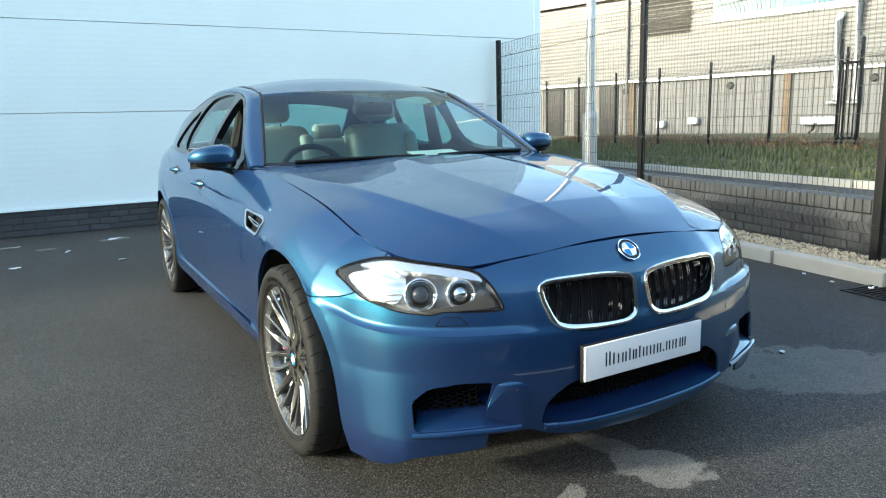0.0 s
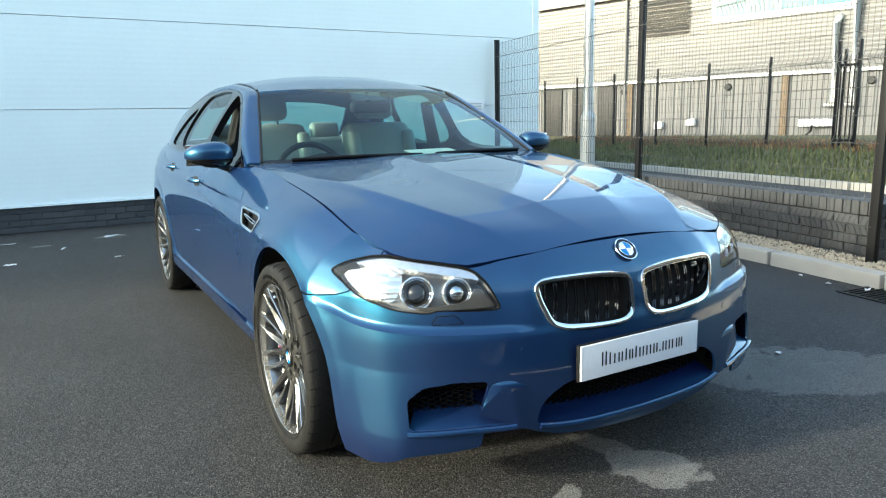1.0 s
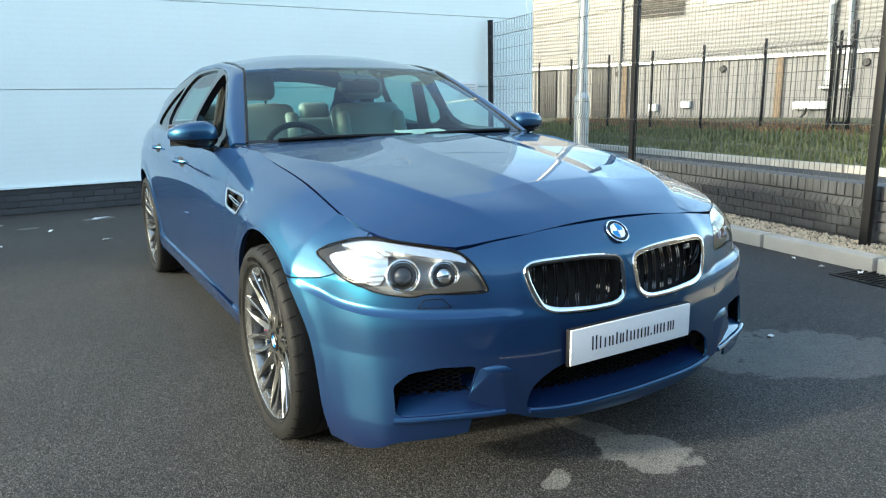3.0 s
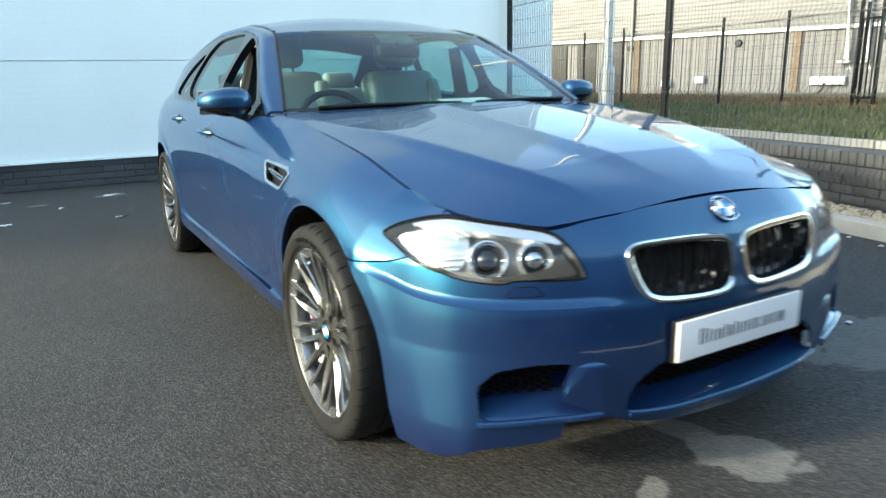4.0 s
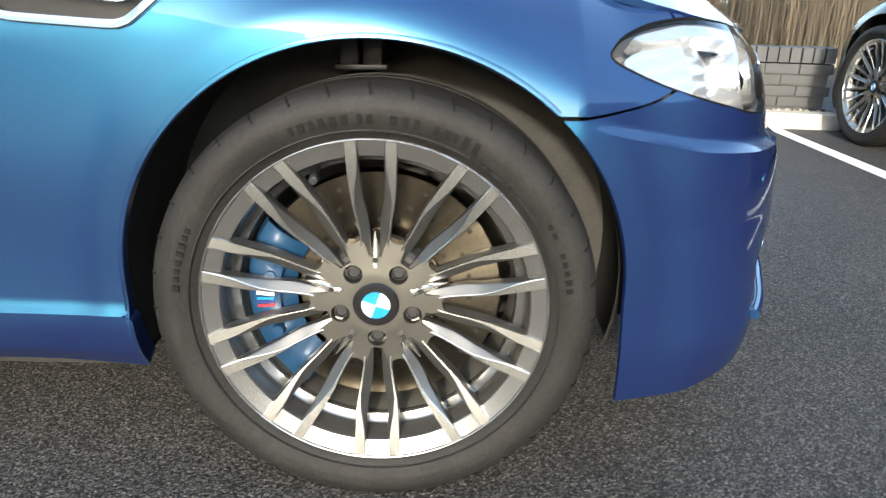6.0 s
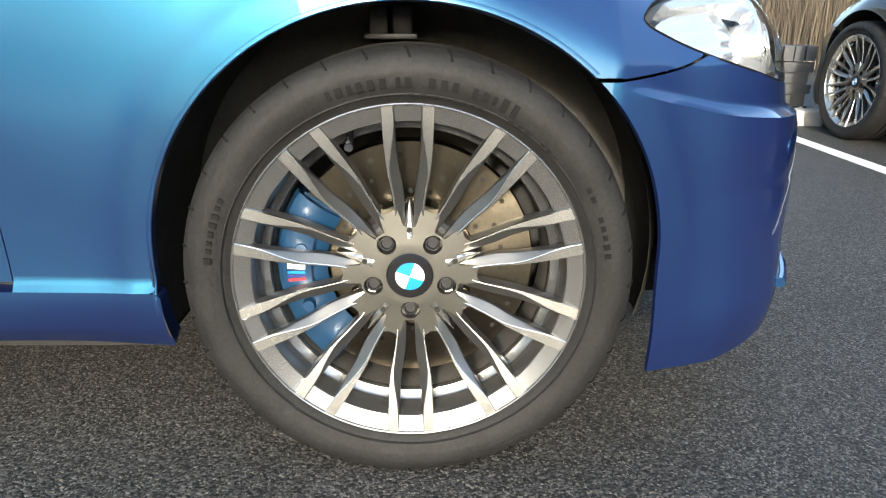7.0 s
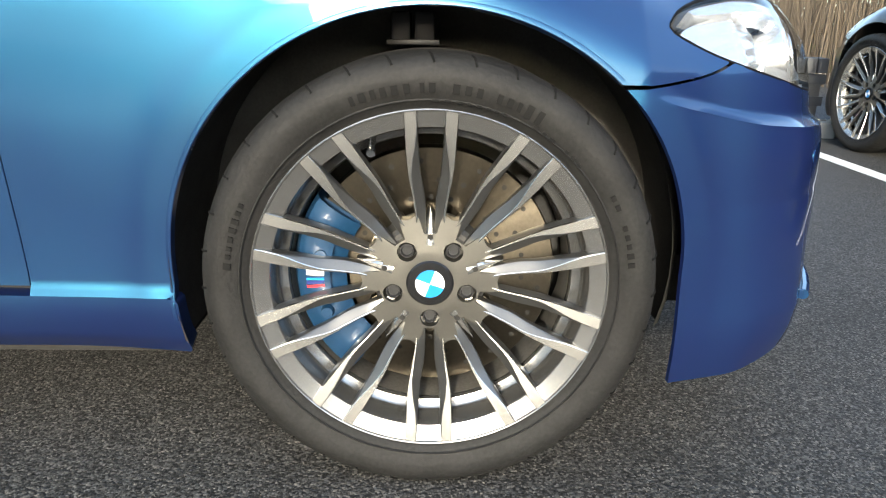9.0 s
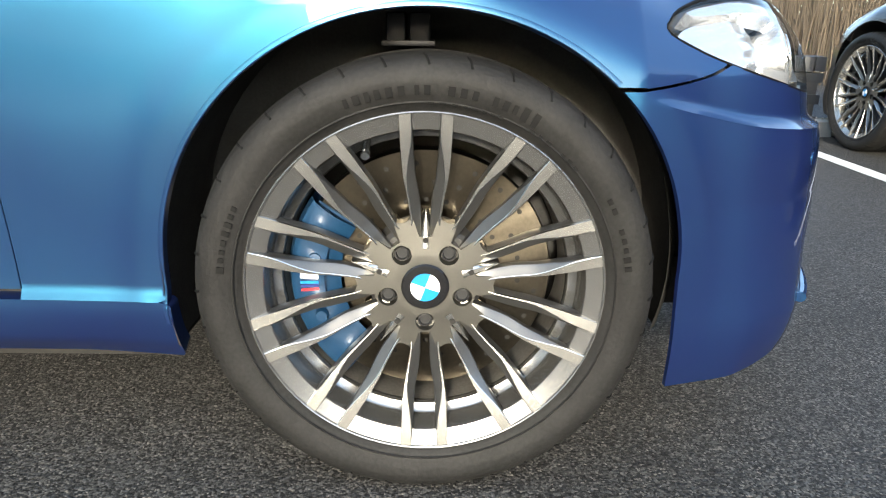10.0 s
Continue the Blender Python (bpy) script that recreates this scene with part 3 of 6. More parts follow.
# two brick outbuildings
for x0, y0, x1, y1, h in ((25.0, 5.6, 27.0, 3.0, 2.35), (27.6, 2.2, 23.0, -9.0, 2.4)):
    a, b = Vector((x0, y0, 0)), Vector((x1, y1, 0))
    m = Matrix.Translation(a) @ Matrix.Rotation(math.atan2((b - a).y, (b - a).x), 4, "Z")
    hut = tagged(new("brick_outbuilding", None), "flat roofed red brick outbuilding", "building")
    bm = bmesh.new()
    box(bm, (b - a).length / 2, 1.5, h / 2, (b - a).length, 3.0, h, m)
    part("wall", bm, REDBRICK, hut, smooth=False)
    bm = bmesh.new()
    box(bm, (b - a).length / 2, 1.5, h + 0.05, (b - a).length + 0.2, 3.2, 0.1, m)
    part("roof", bm, GALV, hut, smooth=False)

# ---- plain sheds that close the yard on the sides away from the view ----
for name, cx, cy, sx, sy, h in (("wall_west", -34.0, 2.0, 8.0, 70.0, 4.6), ("wall_south", -2.0, -34.0, 48.0, 8.0, 6.5)):
    bm = bmesh.new()
    box(bm, cx, cy, h / 2, sx, sy, h)
    box(bm, cx, cy, h + 0.1, sx + 0.5, sy + 0.5, 0.2)
    struct(bm_ob(name, bm, GREYCLAD, smooth=False), "plain grey clad shed across the car park", "building")

# ---- lamp column ----
lamp = tagged(new("lamp_column", None), "tapered galvanised steel lamp column behind the fence", "lamp post")
bm = bmesh.new()
cyl(bm, (4.78, 4.79, 0), (4.78, 4.79, 1.20), 0.098, 0.098, 24)
part("base_section", bm, GALV, lamp)
bm = bmesh.new()
cyl(bm, (4.78, 4.79, 1.20), (4.78, 4.79, 1.27), 0.098, 0.066, 24)
part("shoulder", bm, GALV, lamp)
bm = bmesh.new()
cyl(bm, (4.78, 4.79, 1.25), (4.78, 4.79, 6.0), 0.066, 0.052, 24)
part("shaft", bm, GALV, lamp)

# ---- security fence ----
fence = tagged(new("security_fence", None), "black posts with welded wire mesh panels, folded for stiffness", "fence")
FP = [Vector((4.72, 6.85, 0)), Vector((4.17, 3.26, 0)), Vector((3.56, 0.35, 0)), Vector((2.93, -2.62, 0)), Vector((2.30, -5.6, 0))]
for p in FP[:3]:
    bm = bmesh.new()
    box(bm, p.x, p.y, 1.22, 0.06, 0.06, 2.34, bevel=0.004)
    post = part("post", bm, FENCE, fence)
    bm = bmesh.new()
    box(bm, p.x, p.y, 2.40, 0.066, 0.066, 0.02, bevel=0.003)
    part("cap", bm, FENCE, post)
FOLDS = (0.35, 0.95, 1.55, 2.15)
for p, q in zip(FP[:2], FP[1:3]):
    d = (q - p)
    length = d.length
    d.normalize()
    side = Vector((d.y, -d.x, 0))
    zs = [(0.12, 0.0)]
    for f in FOLDS:
        zs += [(f - 0.06, 0.0), (f, 0.035), (f + 0.06, 0.0)]
    zs.append((2.36, 0.0))
    items = []
    n = int(length / 0.05)
    for k in range(1, n):
        c = p + d * (length * k / n)
        for (za, oa), (zb, ob_) in zip(zs, zs[1:]):
            a, b = c + side * oa + Vector((0, 0, za)), c + side * ob_ + Vector((0, 0, zb))
            w = b - a
            items.append((Matrix.Translation((a + b) / 2) @ w.to_track_quat("Z", "Y").to_matrix().to_4x4(), 0.0034, 0.0034, w.length))
    rot = Matrix.Rotation(math.atan2(d.y, d.x), 4, "Z")
    for k in range(12):
        z = 0.15 + 0.2 * k
        items.append((Matrix.Translation((p + q) / 2 + Vector((0, 0, z))) @ rot, length, 0.0042, 0.0042))
    for f in FOLDS:
        items.append((Matrix.Translation((p + q) / 2 + side * 0.035 + Vector((0, 0, f))) @ rot, length, 0.0042, 0.0042))
    panel = mesh_ob("mesh_panel", *boxes_mesh(items), WIRE)
    panel.parent = fence
    panel["kind"] = "stuff"

# ---- bare trees beyond the far corner ----


def bare_tree(x, y, h, seed):
    rng = random.Random(seed)
    tree = tagged(new("bare_tree", None), "leafless winter tree with thin grey-brown branches", "tree")
    bm, tw = bmesh.new(), bmesh.new()

    def grow(p, d, length, r, depth):
        pts, rad = [p], [r]
        for k in range(3):
            d = (d + Vector((rng.uniform(-0.18, 0.18), rng.uniform(-0.18, 0.18), 0.06))).normalized()
            p = p + d * length / 3
            pts.append(p)
            rad.append(r * (1 - 0.16 * (k + 1)))
        tube(bm if depth < 2 else tw, pts, rad, 6 if depth < 2 else 3)
        if depth < 4:
            for k in range(3 if depth else 5):
                a = rng.uniform(0, 6.28)
                s = rng.uniform(0.35, 0.7)
                nd = (d + Vector((math.cos(a) * s, math.sin(a) * s, rng.uniform(0.0, 0.3)))).normalized()
                grow(pts[rng.choice((1, 2, 3))], nd, length * rng.uniform(0.55, 0.8), rad[-1] * 0.62, depth + 1)

    grow(Vector((x, y, 0)), Vector((0, 0, 1)), h * 0.42, 0.035 * h / 3, 0)
    part("trunk", bm, BARK, tree)
    part("twigs", tw, BARK, tree)["kind"] = "stuff"


for k, (x, y, h) in enumerate(((9.6, -7.4, 5.0), (10.6, -8.6, 5.5), (11.3, -7.0, 4.6), (12.2, -9.3, 5.6), (10.9, -6.2, 4.2), (13.4, -8.0, 5.2))):
    bare_tree(x, y, h, 40 + k)

# tall dead stems along the far edge
rng = random.Random(77)
vs, fs = [], []
for _ in range(2600):
    x, y = rng.uniform(6.5, 13.5), rng.uniform(-9.5, -4.2)
    h, w = rng.uniform(0.9, 2.3), rng.uniform(0.006, 0.014)
    lx, ly = rng.uniform(-0.25, 0.25), rng.uniform(-0.25, 0.25)
    o = len(vs)
    for t in (0.0, 0.5, 1.0):
        for a in (0.3, 2.4, 4.5):
            vs.append((x + lx * t * t + w * (1 - 0.7 * t) * math.cos(a), y + ly * t * t + w * (1 - 0.7 * t) * math.sin(a), h * t))
    for k in (0, 3):
        fs += [(o + k + i, o + k + (i + 1) % 3, o + k + 3 + (i + 1) % 3, o + k + 3 + i) for i in range(3)]
tagged(mesh_ob("dead_stems", vs, fs, STEM), "thicket of tall brown dead winter stems", "shrubs", kind="stuff")

# ---- litter on the asphalt ----
for k, (x, y, w, d, turn) in enumerate(((-1.11, 4.59, 0.10, 0.05, 20), (-1.98, 4.75, 0.10, 0.06, 5), (-1.55, 5.40, 0.09, 0.03, 60), (-2.08, 6.06, 0.22, 0.03, 10), (-1.06, 6.03, 0.20, 0.08, 30), (1.45, -0.35, 0.045, 0.025, 10), (3.02, 0.34, 0.04, 0.03, 70), (3.06, 0.10, 0.05, 0.03, 15), (3.11, 0.60, 0.035, 0.025, 40))):
    rng = random.Random(k)
    bm = bmesh.new()
    grid = [[bm.verts.new((w * (i / 4 - 0.5) * (0.7 + 0.3 * math.sin(1 + j)) + rng.uniform(-0.06, 0.06) * w, d * (j / 3 - 0.5) + rng.uniform(-0.08, 0.08) * d, 0.003 + rng.uniform(0, 0.012))) for j in range(4)] for i in range(5)]
    for a, b in zip(grid, grid[1:]):
        for j in range(3):
            bm.faces.new((a[j], b[j], b[j + 1], a[j + 1]))
    top = list(bm.faces)
    r = bmesh.ops.extrude_face_region(bm, geom=top)
    for v in r["geom"]:
        if isinstance(v, bmesh.types.BMVert):
            v.co.z -= 0.0015
    scrap = tagged(bm_ob("paper_scrap", bm, WHITE if k % 3 else LEATHER, smooth=False), "small crumpled scrap of pale paper on the asphalt", "litter", group="litter on the asphalt")
    scrap.matrix_world = pose(x, y, 0.0, 0, 0, turn)

# ---- curves and the car's body surfaces ----


def slopes(x, y):
    """Monotone cubic slopes, for arrays whose last axis runs along the curve."""
    h, d = np.diff(x, axis=-1), np.diff(y, axis=-1) / np.diff(x, axis=-1)
    a, b = d[..., :-1], d[..., 1:]
    w1, w2 = 2 * h[..., 1:] + h[..., :-1], h[..., 1:] + 2 * h[..., :-1]
    with np.errstate(all="ignore"):
        mid = np.where(a * b > 0, (w1 + w2) / (w1 / a + w2 / b), 0.0)
    return np.concatenate([d[..., :1], mid, d[..., -1:]], -1)


def hermite(t, h, y0, y1, m0, m1):
    return y0 * (1 + 2 * t) * (1 - t) ** 2 + y1 * t * t * (3 - 2 * t) + h * (m0 * t * (1 - t) ** 2 + m1 * t * t * (t - 1))


class Curve:
    """A smooth curve through (x, y) pairs."""

    def __init__(self, *pairs):
        self.x, self.y = (np.array(v, float) for v in zip(*pairs))
        self.m = slopes(self.x, self.y)

    def __call__(self, q):
        q = np.clip(np.asarray(q, float), self.x[0], self.x[-1])
        i = np.clip(np.searchsorted(self.x, q) - 1, 0, len(self.x) - 2)
        h = self.x[i + 1] - self.x[i]
        return hermite((q - self.x[i]) / h, h, self.y[i], self.y[i + 1], self.m[i], self.m[i + 1])


STATIONS = []


def station(y, zs, xs):
    """A cross section of the flank: heights and half widths from the sill up to the belt."""
    STATIONS.append((y, zs, xs))


station(-0.30, (0.14, 0.23, 0.33, 0.45, 0.56, 0.66, 0.735, 0.79, 0.83), (0.892, 0.910, 0.918, 0.928, 0.932, 0.922, 0.880, 0.820, 0.757))
station(0.00, (0.18, 0.25, 0.33, 0.50, 0.65, 0.755, 0.82, 0.87, 0.905), (0.900, 0.925, 0.930, 0.938, 0.942, 0.935, 0.902, 0.840, 0.765))
station(0.30, (0.20, 0.25, 0.32, 0.334, 0.62, 0.75, 0.84, 0.91, 0.950), (0.880, 0.904, 0.919, 0.912, 0.930, 0.926, 0.898, 0.835, 0.770))
station(0.60, (0.21, 0.25, 0.32, 0.333, 0.60, 0.74, 0.845, 0.93, 0.99), (0.865, 0.896, 0.911, 0.902, 0.918, 0.919, 0.896, 0.848, 0.778))
station(0.90, (0.21, 0.25, 0.325, 0.337, 0.60, 0.76, 0.865, 0.94, 0.99), (0.865, 0.896, 0.909, 0.899, 0.916, 0.920, 0.905, 0.878, 0.842))
station(1.50, (0.21, 0.25, 0.33, 0.342, 0.60, 0.78, 0.895, 0.955, 1.005), (0.865, 0.896, 0.909, 0.899, 0.917, 0.923, 0.912, 0.886, 0.852))
station(2.30, (0.21, 0.25, 0.33, 0.342, 0.62, 0.80, 0.92, 0.975, 1.03), (0.868, 0.900, 0.909, 0.898, 0.918, 0.926, 0.914, 0.886, 0.848))
station(2.96, (0.21, 0.25, 0.33, 0.50, 0.66, 0.82, 0.94, 1.00, 1.05), (0.870, 0.908, 0.918, 0.924, 0.928, 0.922, 0.898, 0.862, 0.815))
station(3.50, (0.22, 0.27, 0.35, 0.52, 0.68, 0.83, 0.945, 1.01, 1.06), (0.800, 0.835, 0.855, 0.868, 0.870, 0.860, 0.832, 0.795, 0.740))
station(3.95, (0.25, 0.30, 0.38, 0.54, 0.70, 0.84, 0.95, 1.01, 1.06), (0.690, 0.720, 0.740, 0.758, 0.766, 0.760, 0.738, 0.705, 0.650))
SY = [s[0] for s in STATIONS]
ROW_Z = [Curve(*zip(SY, [s[1][r] for s in STATIONS])) for r in range(9)]
ROW_X = [Curve(*zip(SY, [s[2][r] for s in STATIONS])) for r in range(9)]
ARCH_Z, ARCH_R = 0.357, 0.395


def flare(y, z):
    """The flat band round each wheel arch stands proud and ends in a soft bend."""
    out = 0.0
    for yc in (0.0, 2.964):
        d = np.hypot(y - yc, z - ARCH_Z) - ARCH_R
        out = out + 0.005 * np.clip(1 - (d - 0.042) / 0.055, 0, 1) ** 2 * np.clip((z - 0.20) / 0.25, 0, 1)
    return out


def side_x(y, z, bands=True):
    """Half width of the flank at station y and height z."""
    y, z = np.broadcast_arrays(np.atleast_1d(np.asarray(y, float)), np.atleast_1d(np.asarray(z, float)))
    shape, y, z = y.shape, y.ravel(), z.ravel()
    Z, X = np.stack([c(y) for c in ROW_Z], -1), np.stack([c(y) for c in ROW_X], -1)
    M = slopes(Z, X)
    i = np.clip((z[:, None] > Z).sum(1) - 1, 0, 7)
    k = np.arange(len(z))
    h = Z[k, i + 1] - Z[k, i]
    t = np.clip((z - Z[k, i]) / h, 0, 1)
    x = hermite(t, h, X[k, i], X[k, i + 1], M[k, i], M[k, i + 1])
    if bands:
        x = x + flare(y, z)
        line = z - 0.842 - 0.047 * (y - 0.55)
        x = x - 0.0045 * np.exp(-((line / 0.009) ** 2)) * np.clip((y - 0.52) / 0.08, 0, 1)
    return x.reshape(shape)


TOP_Z = ROW_Z[8]
NOSE_END = -0.30
FRONT = Curve((0.14, 0.79), (0.18, 0.812), (0.22, 0.825), (0.28, 0.832), (0.36, 0.836), (0.43, 0.834), (0.50, 0.828), (0.545, 0.822), (0.575, 0.812), (0.62, 0.802), (0.70, 0.778), (0.75, 0.742), (0.80, 0.69), (0.84, 0.63))
PLAN_X = Curve((0, 0), (0.22, 0.26), (0.37, 0.44), (0.51, 0.60), (0.63, 0.72), (0.73, 0.805), (0.82, 0.855), (0.91, 0.889), (0.955, 0.909), (1.0, 0.93))
PLAN_OFF = Curve((0, 0), (0.22, 0.010), (0.37, 0.042), (0.51, 0.095), (0.63, 0.158), (0.73, 0.235), (0.82, 0.33), (0.91, 0.43), (0.955, 0.487), (1.0, 0.55))
CREASE = Curve((0, 0.0), (0.32, 0.0), (0.42, 0.014), (0.85, 0.018), (1.0, 0.0))
CREASE_Z = Curve((0, 0.560), (0.36, 0.562), (0.60, 0.570), (0.80, 0.585), (0.93, 0.612), (1.0, 0.635))


# the lower corner of the bumper is squarer than the upper
FULL = Curve((0, 0), (0.5, 0), (0.62, 0.09), (0.74, 0.18), (0.84, 0.18), (0.93, 0.07), (1.0, 0))


def nose(u, z):
    """A point of the front fascia: u runs from the middle (0) round the corner to the front arch (1)."""
    u, z = np.atleast_1d(np.asarray(u, float)), np.atleast_1d(np.asarray(z, float))
    f = FRONT(z)
    k = (f + NOSE_END) / 0.55
    w = side_x(np.full_like(z, NOSE_END), z, False) / 0.93
    over = np.clip((z - CREASE_Z(u)) / 0.022, 0, 1)
    ledge = CREASE(u) * over * (2 - over)
    x = PLAN_X(u) * w - ledge * np.clip(u * 1.2 - 0.3, 0, 1)
    y = -f + PLAN_OFF(u) * k * (1 - FULL(u) * np.clip((0.46 - z) / 0.20, 0, 1)) + ledge
    # near the arch the nose takes up the slope of the wing
    e = np.full_like(z, NOSE_END)
    mf = (side_x(e + 0.01, z, False) - side_x(e, z, False)) / 0.01
    mn = 0.143 * w / np.maximum(k, 0.2)
    g = np.clip((u - 0.72) / 0.28, 0, 1)
    g = g * g * (3 - 2 * g)
    x = x + g * np.clip((z - 0.60) / 0.08, 0, 1) * np.clip(mf - mn, -0.3, 0.3) * (y - NOSE_END)
    x = x + flare(y, z) * np.clip((u - 0.6) / 0.2, 0, 1)
    return np.stack([x, y, z], -1)


def poly_sd(p, q, pts):
    """Signed distance to a polygon, positive inside."""
    pts = np.asarray(pts, float)
    best = np.full(np.shape(p), 1e9)
    inside = np.zeros(np.shape(p), bool)
    for a, b in zip(pts, np.roll(pts, -1, 0)):
        e = b - a
        t = np.clip(((p - a[0]) * e[0] + (q - a[1]) * e[1]) / (e @ e), 0, 1)
        best = np.minimum(best, np.hypot(p - a[0] - t * e[0], q - a[1] - t * e[1]))
        cross = ((a[1] > q) != (b[1] > q)) & (p < e[0] * (q - a[1]) / (e[1] if e[1] else 1e-9) + a[0])
        inside ^= cross
    return np.where(inside, best, -best)


def smooth_loop(pts, rounds=3, cut=0.2):
    """Corner cutting: a closed outline with rounded corners."""
    pts = [np.array(p, float) for p in pts]
    for _ in range(rounds):
        pts = [q for a, b in zip(pts, pts[1:] + pts[:1]) for q in ((1 - cut) * a + cut * b, cut * a + (1 - cut) * b)]
    return np.array(pts)


def sheet(fn, ps, qs, keep=None, flange=0.0, sign=-1, inward=None, grid=None):
    """A panel over a grid of two parameters, trimmed where keep(p, q) is negative, its edges turned in by flange."""
    if grid is None:
        P, Q = np.meshgrid(np.asarray(ps, float), np.asarray(qs, float), indexing="ij")
    else:
        P, Q = grid
    n, m = P.shape
    mid = lambda a: (a[:-1, :-1] + a[1:, :-1] + a[1:, 1:] + a[:-1, 1:]) / 4
    kept = np.ones((n - 1, m - 1), bool) if keep is None else keep(mid(P), mid(Q)) > 0
    if keep is not None:
        use = np.zeros((n, m), int)
        for di in (0, 1):
            for dj in (0, 1):
                use[di : n - 1 + di, dj : m - 1 + dj] += kept
        full = np.full((n, m), 4)
        full[0] //= 2
        full[-1] //= 2
        full[:, 0] //= 2
        full[:, -1] //= 2
        b = (use > 0) & (use < full)
        p, q = P[b].copy(), Q[b].copy()
        h = 1e-4
        for _ in range(4):
            g = keep(p, q)
            gp, gq = (keep(p + h, q) - g) / h, (keep(p, q + h) - g) / h
            s = np.clip(g / np.maximum(gp * gp + gq * gq, 0.05), -0.02, 0.02)
            p, q = p - s * gp, q - s * gq
        P[b], Q[b] = p, q
    pts = fn(P.ravel(), Q.ravel()).reshape(n, m, 3)
    bm = bmesh.new()
    vs = {}
    for i in range(n - 1):
        for j in range(m - 1):
            if kept[i, j]:
                f = []
                for a, c in ((i, j), (i + 1, j), (i + 1, j + 1), (i, j + 1)):
                    if (a, c) not in vs:
                        x, y, z = pts[a, c]
                        vs[a, c] = bm.verts.new((sign * x, y, z))
                    f.append(vs[a, c])
                try:
                    bm.faces.new(f)
                except ValueError:
                    pass
    if flange:
        turn_in(bm, flange, inward)
    return bm


def turn_in(bm, depth, inward=None):
    """Extrudes the open edges of a panel inwards, away from its visible face."""
    bm.normal_update()
    edges = [e for e in bm.edges if len(e.link_faces) == 1]
    base = {v: v.normal.copy() for e in edges for v in e.verts}
    centre = Vector((0, 1.4, 0.6))
    r = bmesh.ops.extrude_edge_only(bm, edges=edges)
    verts = [g for g in r["geom"] if isinstance(g, bmesh.types.BMVert)]
    tree = {tuple(round(c, 6) for c in v.co): nrm for v, nrm in base.items()}
    for v in verts:
        d = tree.get(tuple(round(c, 6) for c in v.co), Vector((0, 0, 1)))
        ref = inward if inward else (centre - v.co)
        if d.dot(ref) < 0:
            d = -d
        v.co += d * depth


def offset_fn(fn, dist, h=2e-3):
    """The same surface moved along its normal (outwards for positive distances), for half-body surfaces."""

    def moved(p, q):
        a = fn(p, q)
        du, dv = fn(p + h, q) - fn(p - h, q), fn(p, q + h) - fn(p, q - h)
        nn = np.cross(du, dv)
        nn /= np.linalg.norm(nn, axis=-1, keepdims=True) + 1e-12
        out = a - np.array([0.0, 1.4, 0.45])
        nn *= np.sign((nn * out).sum(-1, keepdims=True))
        return a + nn * dist

    return moved


def band(fn, loop, w_in, w_out, h, base=-0.004, sign=-1, bm=None):
    """A raised frame that follows a closed outline on a surface; its section is a rounded bar."""
    loop = np.asarray(loop)
    t = np.roll(loop, -1, 0) - np.roll(loop, 1, 0)
    nn = np.stack([t[:, 1], -t[:, 0]], -1) / (np.linalg.norm(t, axis=1, keepdims=True) + 1e-12)
    if poly_sd(loop[:1, 0] + nn[:1, 0] * 1e-3, loop[:1, 1] + nn[:1, 1] * 1e-3, loop)[0] > 0:
        nn = -nn
    sec = ((w_out, base), (w_out, h * 0.7), (w_out * 0.6 - w_in * 0.1, h), (-w_in * 0.6 + w_out * 0.1, h), (-w_in, h * 0.7), (-w_in, base))
    bm = bm or bmesh.new()
    rings = []
    for off, d in sec:
        c = loop + nn * off
        pt = offset_fn(fn, d)(c[:, 0], c[:, 1])
        rings.append([bm.verts.new((sign * x, y, z)) for x, y, z in pt])
    k = len(loop)
    for a, b in zip(rings, rings[1:] + rings[:1]):
        for i in range(k):
            bm.faces.new((a[i], a[(i + 1) % k], b[(i + 1) % k], b[i]))
    return bm


def flip_to(bm, ref):
    """Points the faces of an open pane away from ref."""
    bm.normal_update()
    for f in bm.faces:
        if (f.calc_center_median() - Vector(ref)).dot(f.normal) < 0:
            f.normal_flip()
    return bm


def pane(name, bm, material, parent, ref, label=""):
    """Glass: smooth, facing outwards, casting no shadow."""
    flip_to(bm, ref)
    me = bpy.data.meshes.new(name)
    for f in bm.faces:
        f.smooth = True
    bm.to_mesh(me)
    bm.free()
    me.materials.append(material)
    ob = new(name, me)
    ob.parent = parent
    ob.visible_shadow = False
    if label:
        tagged(ob, label)
    return ob


def revolve(profile, seg=96, a0=0.0, a1=2 * math.pi, bm=None, mi=None):
    """Turns (x, r) points round the x axis."""
    bm = bm or bmesh.new()
    closed = abs(a1 - a0) > 6.28
    rings = []
    for k in range(seg + (0 if closed else 1)):
        a = a0 + (a1 - a0) * k / seg
        rings.append([bm.verts.new((x, r * math.cos(a), r * math.sin(a))) for x, r in profile])
    for k in range(seg):
        p, q = rings[k], rings[(k + 1) % len(rings)]
        for i in range(len(profile) - 1):
            f = bm.faces.new((p[i], q[i], q[i + 1], p[i + 1]))
            if mi:
                f.material_index = mi[i]
    return bm


# ---- wheels: outer face towards -x, axle at the origin ----


